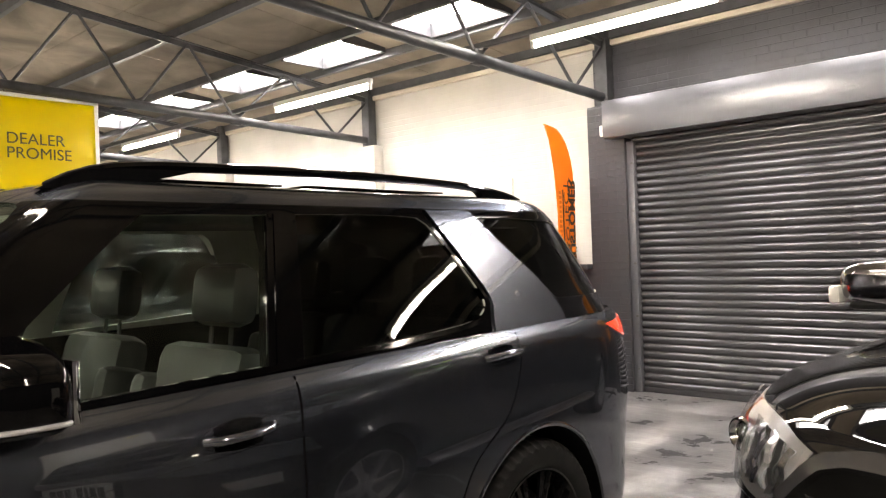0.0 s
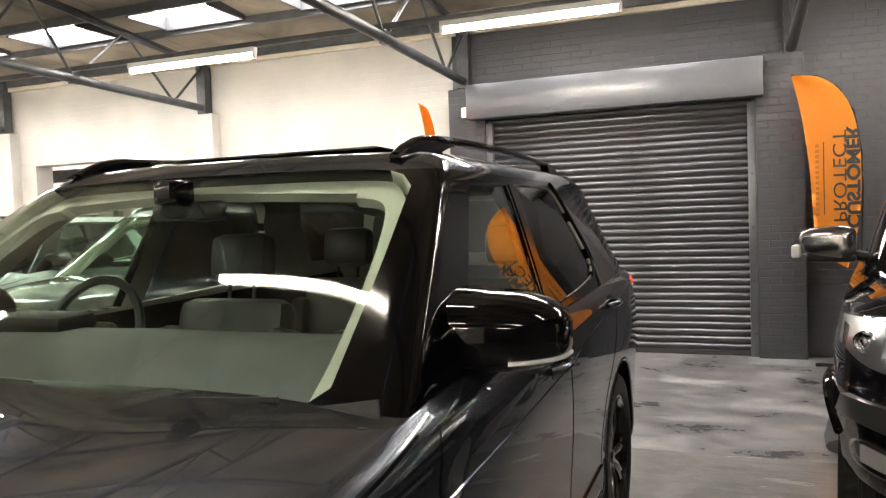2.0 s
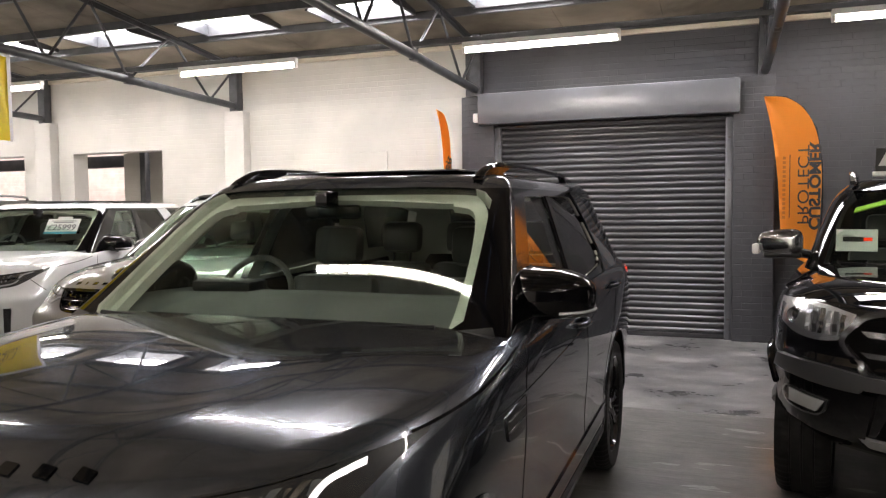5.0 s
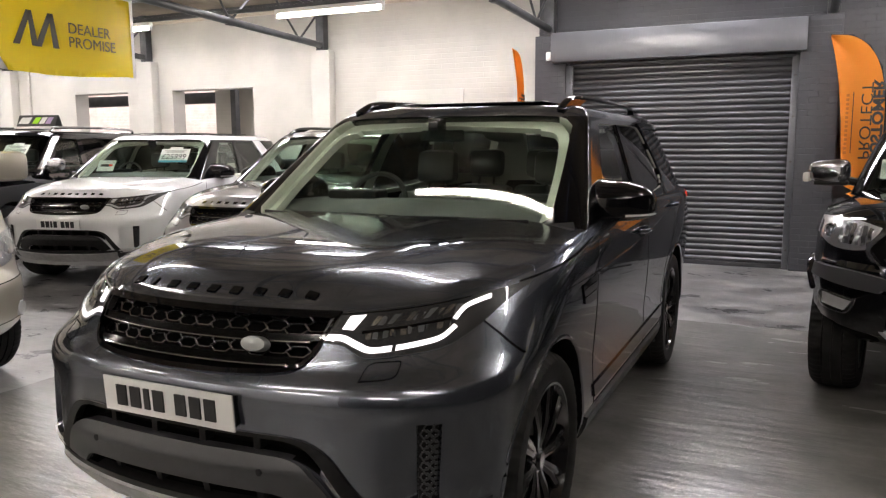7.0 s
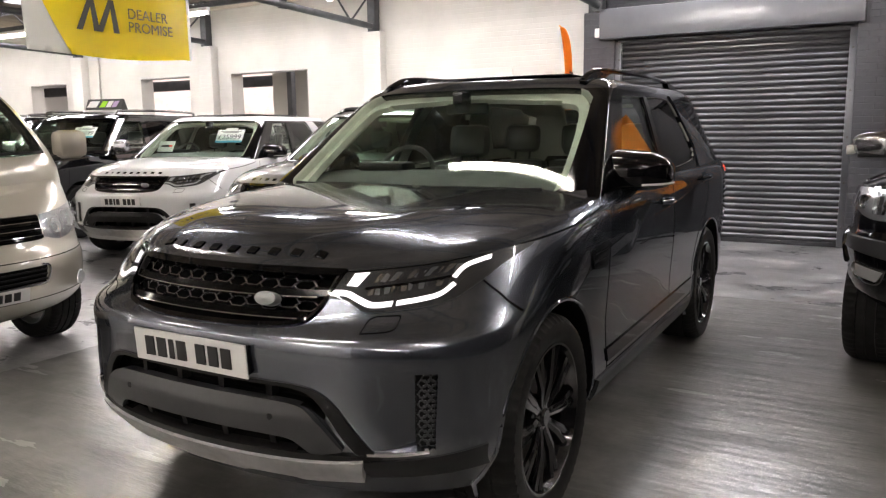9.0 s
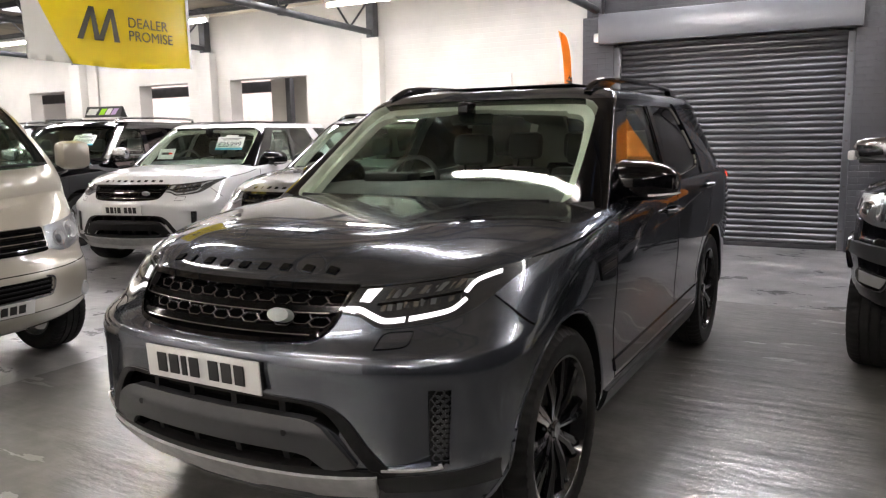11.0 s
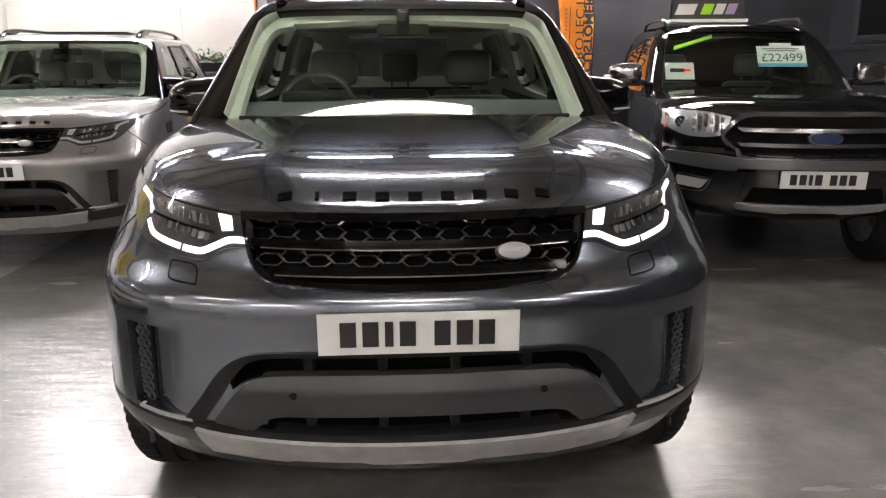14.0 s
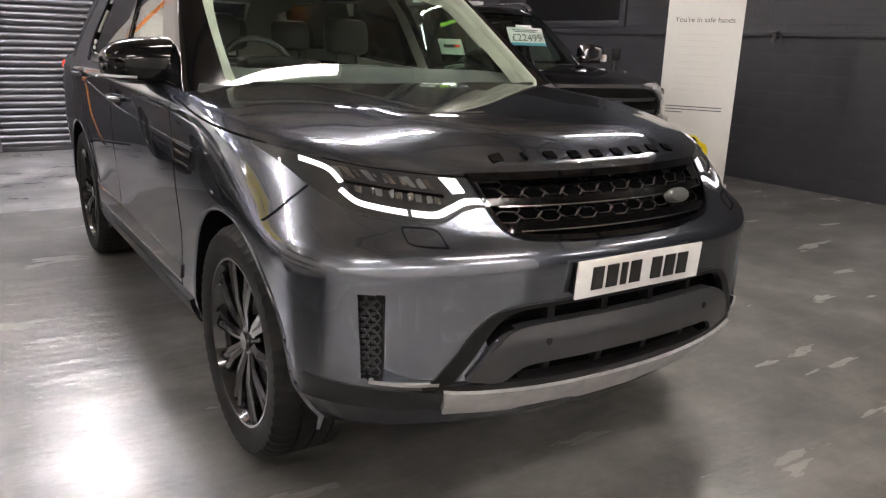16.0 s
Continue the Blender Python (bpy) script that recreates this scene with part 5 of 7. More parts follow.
        for k, (p, q) in enumerate((((s * 0.62, 1.56), (s * 0.06, 1.50)),)):
            bm = bmesh.new()
            pts = [fr(t, 1.232 - 0.018 * (1 - abs(t)), 0.012) for t in np.linspace(s * 0.75, s * 0.08, 14)]
            sweep(bm, pts, 0.009, 6)
            part("wiper", bm, M["satin_black"], car)
    part("cowl", ribbon(both([(0, 1.192), (0.5, 1.202), (0.945, 1.229)]), both([(0, 1.165), (0.5, 1.175), (0.955, 1.203)]), fr, -0.02, 0.006, 36, 3), M["satin_black"], car)
    part("roof_glass", boxes((-0.45, 0.45, 2.38, 3.05, 1.792, 1.800), (-0.45, 0.45, 3.15, 3.9, 1.795, 1.802), bevel=0.002), M["gloss_black"], car, smooth=30)
    for hub in S.hubs:
        for s in (-1, 1):
            wheel_unit(car, (s * 0.825, hub, S.radius), S.radius, 0.26, s, wheel_mat)
    return car


main_car = family_car(pose(-2.436, -1.76, 0), M["paint_grey"], "dark grey metallic large family four-by-four with black wheels and lit lamps", M["wheel_black"])
white_car = family_car(pose(-8.03, 2.29, 0, 0, 0, 14.6), M["paint_white"], "white large family four-by-four parked by the white wall", M["wheel_silver"], False, False)
grey_car = family_car(pose(-5.32, 1.79, 0, 0, 0, 4.2), M["paint_silver"], "mid-grey large family four-by-four parked beside the white one", M["wheel_black"], False)

# both parked bodies are lowered over their wheels to fit the camera's view
for low, sink in ((white_car, 0.055), (grey_car, 0.045)):
    for ob in low.children:
        if not ob.name.startswith("wheel"):
            ob.location.z -= sink


# ---- other vehicles ----
def plain_car(at, label, shape, paint, cab_paint, hubs_v, wheel_mat, wheel_w, wins, screen, clear="glass_clear"):
    """A body, a glazed cabin and four wheels; the nose is dressed by its own function."""
    S = shape
    car = thing("car" if "van" not in label else "van", at, label, "car" if "van" not in label else "van")
    bm = S.body_mesh()
    S.skin(bm)
    body = part("body", bm, [paint, M["void"]])
    cuts = []
    for hub in S.hubs:
        for s in (-1, 1):
            bm = bmesh.new()
            rod(bm, (s * (hubs_v - 0.25), hub, S.radius), (s * 1.3, hub, S.radius), S.radius + 0.06, 48)
            cuts.append(hidden(bm))
    c = S.cabin
    cuts.append(hidden(boxes((-hubs_v, hubs_v, c["hole"][0], c["hole"][1], 0.5, 1.7))))
    carve(body, cuts, 32)
    body.parent = car
    cab = part("cabin_shell", S.cab_mesh(), [cab_paint, M["satin_black"]])
    cuts = [hidden(S.cab_mesh(0.05))]
    for s in (-1, 1):
        for top, bot, _ in wins:
            cuts.append(hidden(ribbon(top, bot, S.cab_side(s), -0.1, 0.06, 16, 5)))
    fr = S.cab_front()
    cuts.append(hidden(ribbon(screen[0], screen[1], fr, -0.18, 0.1, 28, 8)))
    carve(cab, cuts, 32, lambda f: 1 if (f.normal.x * f.calc_center_median().x + f.normal.y * (f.calc_center_median().y - sum(c["hole"]) / 2) + f.normal.z * (f.calc_center_median().z - 1.3)) < 0 else 0)
    cab.parent = car
    for s in (-1, 1):
        for top, bot, kind in wins:
            ob = part("window", ribbon(top, bot, S.cab_side(s), -0.012, -0.008, 16, 5), M[kind], car)
            ob.visible_shadow = False
    ob = part("windscreen", ribbon(screen[0], screen[1], fr, -0.012, -0.008, 28, 8), M[clear], car, "clear windscreen")
    ob.visible_shadow = False
    for hub in S.hubs:
        for s in (-1, 1):
            wheel_unit(car, (s * (hubs_v - wheel_w / 2 + 0.04), hub, S.radius), S.radius, wheel_w, s, wheel_mat, 6, S.radius * 0.66)
    part("dashboard", boxes((-0.75, 0.75, c["hole"][0] - 0.3, c["hole"][0] + 0.25, 0.85, screen[1][len(screen[1]) // 2][1] - 0.02), bevel=0.05), M["dash"], car)
    for v in (-0.38, 0.38):
        seat(car, v, c["hole"][0] + 0.85)
    return car


def text_mesh(words, size, material, parent, m, depth=0.001, name="lettering", align="CENTER", bold=0.0):
    cu = bpy.data.curves.new(name, "FONT")
    cu.body, cu.size, cu.extrude, cu.align_x = words, size, depth, align
    cu.offset = bold
    tmp = bpy.data.objects.new(name, cu)
    scene.collection.objects.link(tmp)
    bpy.context.view_layer.update()
    me = bpy.data.meshes.new_from_object(tmp.evaluated_get(bpy.context.evaluated_depsgraph_get()))
    bpy.data.objects.remove(tmp)
    me.materials.clear()
    me.materials.append(material)
    ob = new(name, me)
    ob.parent = parent
    ob.matrix_local = m
    return ob


def price_card(at, price, label):
    """A paper price card, upright in its own plane: x across, z up, facing -y."""
    t = thing("price_card", at, label, "price card", "windscreen price cards")
    part("card", boxes((-0.20, 0.20, 0, 0.004, -0.105, 0.105), bevel=0.001), M["card"], t, smooth=0)
    part("band", boxes((-0.20, 0.20, -0.002, 0.002, -0.105, -0.075)), M["sky_blue"], t, smooth=0)
    part("tab", boxes((-0.09, 0.09, 0, 0.004, 0.107, 0.135)), M["card"], t, smooth=0)
    text_mesh(price, 0.115, M["card_ink"], t, pose(0, -0.003, -0.055, 90), name="price")
    for z, w in ((0.075, 0.15), (0.055, 0.12)):
        part("bar", boxes((-w, w, -0.002, 0.002, z - 0.004, z + 0.004)), M["card_ink"], t, smooth=0)
    return t


def info_card(at, label):
    t = thing("info_card", at, label, "info card", "windscreen info cards")
    part("card", boxes((-0.12, 0.12, 0, 0.003, -0.085, 0.085)), M["card"], t, smooth=0)
    part("picture", boxes((-0.08, 0.04, -0.002, 0.002, -0.012, 0.025)), M["ink"], t, smooth=0)
    part("picture", boxes((0.04, 0.09, -0.002, 0.002, -0.006, 0.020)), M["lamp_red"], t, smooth=0)
    return t


def roof_board(at, label):
    """A folded sales board that stands on a car's roof."""
    t = thing("roof_sign", at, label, "roof sign", "roof sales boards")
    bm = bmesh.new()
    for s in (-1, 1):
        box(bm, -0.34, 0.34, -0.004, 0.004, 0, 0.2, m=pose(0, s * 0.09, 0.0, s * 25))
    part("board", bm, M["board_dark"], t, smooth=30)
    for x0, x1, k in ((-0.30, -0.12, "board_white"), (-0.06, 0.04, "lime"), (0.06, 0.15, "board_white"), (0.17, 0.26, "lilac")):
        bm = boxes((x0, x1, -0.008, -0.005, 0.05, 0.16))
        for v in bm.verts:
            v.co.x += (v.co.z - 0.1) * 0.4
        bmesh.ops.transform(bm, matrix=pose(0, -0.09, 0, -25), verts=bm.verts[:])
        part("stripe", bm, M[k], t, smooth=0)
    part("base", boxes((-0.36, 0.36, -0.13, 0.13, -0.03, 0.004), bevel=0.006), M["white_plastic"], t, smooth=30)
    return t


M["card"] = mat("pale_card", (0.78, 0.82, 0.80), 0.5)
M["card_ink"] = mat("grey_ink", (0.10, 0.11, 0.12), 0.6)
M["sky_blue"] = mat("sky_blue_print", (0.08, 0.45, 0.66), 0.5)
M["lime"] = mat("lime_print", (0.36, 0.75, 0.03), 0.4)
M["lilac"] = mat("lilac_print", (0.45, 0.32, 0.55), 0.4)
M["board_dark"] = mat("dark_grey_print", (0.05, 0.052, 0.05), 0.35)
M["board_white"] = mat("white_print", (0.72, 0.72, 0.70), 0.35)
M["satin_grey"] = mat("satin_graphite_trim", (0.20, 0.20, 0.21), 0.28, 0.8)
M["graphite"] = mat("dark_graphite_trim", (0.15, 0.15, 0.158), 0.25, 0.85)

TRUCK = Shape(
    5.36,
    [(0.42, 0.26), (0.48, 0.16), (0.54, 0.08), (0.62, 0.05), (0.70, 0.04), (0.80, 0.03), (0.87, 0.035), (0.90, 0.07), (1.0, 0.08), (1.06, 0.10), (1.11, 0.15), (1.13, 0.20)],
    [(0.40, 0.84), (0.5, 0.90), (0.7, 0.925), (0.9, 0.935), (1.05, 0.925), (1.13, 0.90), (1.25, 0.87)],
    [(0.15, 1.13), (0.5, 1.14), (1.2, 1.17), (2.0, 1.19), (5.4, 1.20)],
    [(0.20, 1.145), (0.35, 1.185), (0.7, 1.22), (1.1, 1.24), (1.45, 1.25), (5.4, 1.25)],
    (0.85, 2.2, 0.3, 4.0),
    (0.93, 4.15),
    0.385,
    dict(z=(1.12, 1.78), crown=0.03, hole=(1.9, 3.65), plan=(0.35, 2.6, 0.25, 4.0), front=[(1.1, 1.32), (1.2, 1.46), (1.5, 1.87), (1.7, 2.17), (1.78, 2.35)], rear=[(1.1, 4.0), (1.5, 3.93), (1.7, 3.87), (1.78, 3.8)], width=[(1.1, 0.89), (1.2, 0.86), (1.45, 0.79), (1.65, 0.72), (1.72, 0.67), (1.78, 0.60)]),
)


def pickup(at):
    wins = [
        ([(2.07, 1.30), (2.25, 1.5), (2.45, 1.66), (2.77, 1.67)], [(2.07, 1.27), (2.35, 1.26), (2.55, 1.26), (2.77, 1.26)], "glass_clear"),
        ([(2.87, 1.67), (3.25, 1.665), (3.6, 1.64)], [(2.85, 1.265), (3.25, 1.27), (3.7, 1.30)], "glass_dark"),
    ]
    screen = both([(0, 1.715), (0.5, 1.712), (0.87, 1.705)]), both([(0, 1.215), (0.5, 1.22), (0.87, 1.24)])
    S = TRUCK
    car = plain_car(at, "black double-cab pickup truck with a graphite-framed grille", S, M["paint_black"], M["paint_black"], 0.86, M["wheel_silver"], 0.25, wins, screen)
    car.name = "pickup_truck"
    F = S.on_front
    part("grille", ribbon(both([(0, 1.10), (0.40, 1.095), (0.52, 1.05), (0.57, 0.98)]), both([(0, 0.85), (0.38, 0.85), (0.46, 0.87), (0.55, 0.96)]), F, -0.03, 0.006, 40, 5), M["void"], car, "black slatted grille")
    frame = [(0, 1.105), (0.42, 1.10), (0.53, 1.045), (0.575, 0.97), (0.50, 0.885), (0.44, 0.845), (0, 0.845)]
    for s in (-1, 1):
        part("grille_surround", line_on(F, [(s * v, z) for v, z in frame], 0.024, -0.03, 0.026, 50), M["graphite"], car, "graphite grille surround")
    for z in (1.02, 0.93):
        part("grille_bar", ribbon(both([(0, z + 0.013), (0.50, z + 0.012)]), both([(0, z - 0.013), (0.47, z - 0.012)]), F, -0.01, 0.022, 30, 3), M["graphite"], car)
    bm = bmesh.new()
    lathe(bm, [(0.0, 0.014), (0.9, 0.010), (1.0, -0.01)], 32, "z")
    p = F(0, 0.978, 0.03)
    bmesh.ops.transform(bm, matrix=pose(p.x, p.y, p.z, 85) @ Matrix.Diagonal((0.115, 0.048, 1, 1)), verts=bm.verts[:])
    b = part("badge", bm, M["chrome"], car, "plain blue oval badge")
    bm = bmesh.new()
    lathe(bm, [(0.0, 0.017), (0.88, 0.0165), (0.9, 0.009)], 32, "z")
    bmesh.ops.transform(bm, matrix=pose(p.x, p.y, p.z, 85) @ Matrix.Diagonal((0.105, 0.040, 1, 1)), verts=bm.verts[:])
    part("badge_face", bm, M["deep_blue"], b)
    for s in (-1, 1):
        top = [(s * 0.53, 1.10), (s * 0.66, 1.125), (s * 0.80, 1.13), (s * 0.885, 1.125)]
        bot = [(s * 0.58, 0.985), (s * 0.68, 0.965), (s * 0.80, 0.975), (s * 0.90, 1.03)]
        lamp = part("headlamp", ribbon(top, bot, F, -0.02, 0.004, 26, 5), M["lamp_silver"], car, "clear chrome-lined headlamp")
        for a, b in ((0.855, 0.875),):
            part("reflector", ribbon([(s * a, 1.095), (s * b, 1.102)], [(s * (a + 0.02), 1.0), (s * (b + 0.01), 1.005)], F, 0.0, 0.008, 4, 4), M["lamp_chrome"], lamp)
        for k in range(6):
            a = 0.565 + 0.03 * k
            part("reflector", ribbon([(s * a, 1.09 + 0.004 * k), (s * (a + 0.022), 1.092 + 0.004 * k)], [(s * (a + 0.012), 1.0), (s * (a + 0.03), 0.996)], lambda p, q, o, a=a: F(p, q, o + 0.012 * abs(math.sin(q * 60 + a * 40))), 0.0, 0.006, 3, 6), M[("lamp_chrome", "lamp_dim", "lamp_off")[k % 3]], lamp, smooth=20)
        for v, z in ((0.80, 1.055),):
            q = F(s * v, z, 0.008)
            for name, prof, m in (("projector", [(0.026, -0.004), (0.036, 0.010), (0.042, 0.008), (0.044, -0.004)], "chrome"), ("projector_lens", [(0.0, 0.014), (0.014, 0.010), (0.027, -0.004)], "dark_chrome")):
                bm = bmesh.new()
                lathe(bm, prof, 24, "z")
                bmesh.ops.transform(bm, matrix=pose(q.x, q.y, q.z, 90, 0, s * 22), verts=bm.verts[:])
                part(name, bm, M[m], lamp)
        ob = part("lens", ribbon(top, bot, F, 0.018, 0.020, 26, 5), M["glass_lamp"], lamp)
        ob.visible_shadow = False
        part("bumper_wing", ribbon([(s * 0.46, 0.84), (s * 0.65, 0.86), (s * 0.86, 0.86)], [(s * 0.50, 0.765), (s * 0.65, 0.77), (s * 0.88, 0.79)], F, -0.02, 0.035, 22, 4), M["satin_grey"], car, "graphite bumper wing")
        part("bumper_corner", ribbon([(s * 0.44, 0.76), (s * 0.65, 0.765), (s * 0.89, 0.785)], [(s * 0.48, 0.53), (s * 0.65, 0.53), (s * 0.87, 0.56)], F, -0.02, 0.022, 22, 5), M["paint_black"], car)
        fog = part("fog_lamp", ribbon([(s * 0.64, 0.690), (s * 0.80, 0.702)], [(s * 0.675, 0.630), (s * 0.80, 0.638)], F, -0.01, 0.032, 12, 3), M["lamp_off"], car, "clear fog lamp")
        part("fog_bezel", line_on(F, [(s * 0.625, 0.700), (s * 0.812, 0.714), (s * 0.815, 0.626), (s * 0.667, 0.618), (s * 0.625, 0.700)], 0.008, 0.0, 0.03, 40), M["chrome_soft"], fog)
        D = S.on_side(s)
        bm = bmesh.new()
        sweep(bm, [(s * 0.93, 1.3, 0.42), (s * 0.95, 1.5, 0.42), (s * 0.95, 3.3, 0.42), (s * 0.93, 3.5, 0.42)], 0.07, 10, 0.035)
        part("side_step", bm, M["satin_grey"], car)
        for hub in S.hubs:
            bm = bmesh.new()
            pts = []
            for a in np.linspace(radians(-8), radians(138 if hub < 2 else 188), 36):
                y, z = hub + 0.455 * math.cos(a), S.radius + 0.455 * math.sin(a)
                pts.append((D(y, max(z, 0.45), 0).x + s * 0.008, y, z))
            sweep(bm, pts, 0.035, 8, 0.028)
            part("arch_flare", bm, M["paint_black"], car)
        bm = bmesh.new()
        bmesh.ops.create_uvsphere(bm, u_segments=28, v_segments=18, radius=1)
        for v in bm.verts:
            x, y, q = (math.copysign(abs(c) ** 0.6, c) for c in v.co)
            v.co = (s * (1.02 + 0.145 * x), 1.89 + (0.09 if y < 0 else 0.06) * y * (1 - 0.2 * x), 1.36 + 0.088 * q * (1 - 0.14 * x))
        bmesh.ops.recalc_face_normals(bm, faces=bm.faces[:])
        m = part("door_mirror", bm, M["dark_chrome"], car, "dark chrome door mirror")
        part("mirror_foot", boxes((s * 1.0 - 0.12, s * 1.0 + 0.12, 1.82, 1.94, 1.255, 1.295), bevel=0.018), M["satin_black"], m)
        part("mirror_cap", boxes((s * 1.16 - 0.03, s * 1.16 + 0.015, 1.805, 1.93, 1.28, 1.35), bevel=0.012), M["white_plastic"], m, "white mirror edge")
        bm = bmesh.new()
        sweep(bm, [(s * 0.80, 1.93, 1.27), (s * 0.95, 1.91, 1.30)], 0.05, 8, 0.03)
        part("arm", bm, M["satin_black"], m)
        bm = bmesh.new()
        sweep(bm, smooth_line([(s * 0.60, 2.42, 1.765), (s * 0.605, 2.55, 1.83), (s * 0.61, 2.9, 1.845), (s * 0.60, 3.45, 1.835), (s * 0.59, 3.7, 1.77)], 26), 0.022, 8, 0.018)
        part("roof_rail", bm, M["chrome_soft"], car, "silver roof rail")
    part("bumper_bar", ribbon(both([(0, 0.842), (0.46, 0.84)]), both([(0, 0.79), (0.50, 0.785)]), F, -0.02, 0.04, 30, 3), M["satin_grey"], car, "graphite bumper bar")
    part("lower_intake", ribbon(both([(0, 0.66), (0.40, 0.66)]), both([(0, 0.56), (0.44, 0.56)]), F, -0.02, 0.008, 30, 3), M["void"], car)
    part("skid_plate", ribbon(both([(0, 0.545), (0.50, 0.55)]), both([(0, 0.505), (0.14, 0.505), (0.18, 0.495), (0.46, 0.51)]), F, -0.02, 0.02, 34, 3), M["silver_trim"], car, "silver skid plate")
    plate_unit(car, F, 0.668, 0.78, 7, 0.03)
    part("load_bed_cover", boxes((-0.80, 0.80, 3.98, 5.25, 1.20, 1.26), bevel=0.02), M["satin_black"], car)
    fr = S.cab_front()
    for s in (-1, 1):
        bm = bmesh.new()
        sweep(bm, [fr(t, 1.245 - 0.014 * (1 - abs(t)), 0.012) for t in np.linspace(s * 0.75, s * 0.08, 12)], 0.009, 6)
        part("wiper", bm, M["satin_black"], car)
    part("screen_sticker", ribbon([(-0.78, 1.60), (-0.35, 1.70)], [(-0.78, 1.57), (-0.35, 1.675)], fr, -0.03, -0.018, 10, 2), M["lime"], car, "lime green screen strip")
    return car


M["chrome_soft"] = mat("bright_trim", (0.42, 0.42, 0.43), 0.22, 0.95)
M["deep_blue"] = mat("deep_blue_enamel", (0.018, 0.026, 0.065), 0.2, 0, 0.6)

VAN = Shape(
    4.9,
    [(0.30, 0.24), (0.36, 0.14), (0.45, 0.07), (0.55, 0.05), (0.62, 0.045), (0.70, 0.06), (0.74, 0.085), (0.85, 0.12), (0.95, 0.17), (1.02, 0.24), (1.05, 0.29)],
    [(0.28, 0.88), (0.4, 0.94), (0.7, 0.95), (1.0, 0.95), (1.3, 0.94)],
    [(0.2, 1.05), (0.45, 1.17), (0.7, 1.24), (1.0, 1.25), (2.0, 1.25), (5, 1.25)],
    [(0.29, 1.07), (0.36, 1.20), (0.45, 1.28), (0.6, 1.33), (1.0, 1.34), (5, 1.34)],
    (0.6, 2.3, 0.2, 4.0),
    (0.78, 3.78),
    0.335,
    dict(z=(1.15, 1.92), crown=0.04, hole=(0.95, 4.6), plan=(0.35, 2.4, 0.2, 4.0), front=[(1.1, 0.37), (1.25, 0.38), (1.36, 0.43), (1.6, 0.62), (1.8, 0.82), (1.92, 1.1)], rear=[(1.1, 4.85), (1.92, 4.78)], width=[(1.1, 0.945), (1.3, 0.925), (1.6, 0.86), (1.8, 0.79), (1.86, 0.75), (1.92, 0.66)]),
)


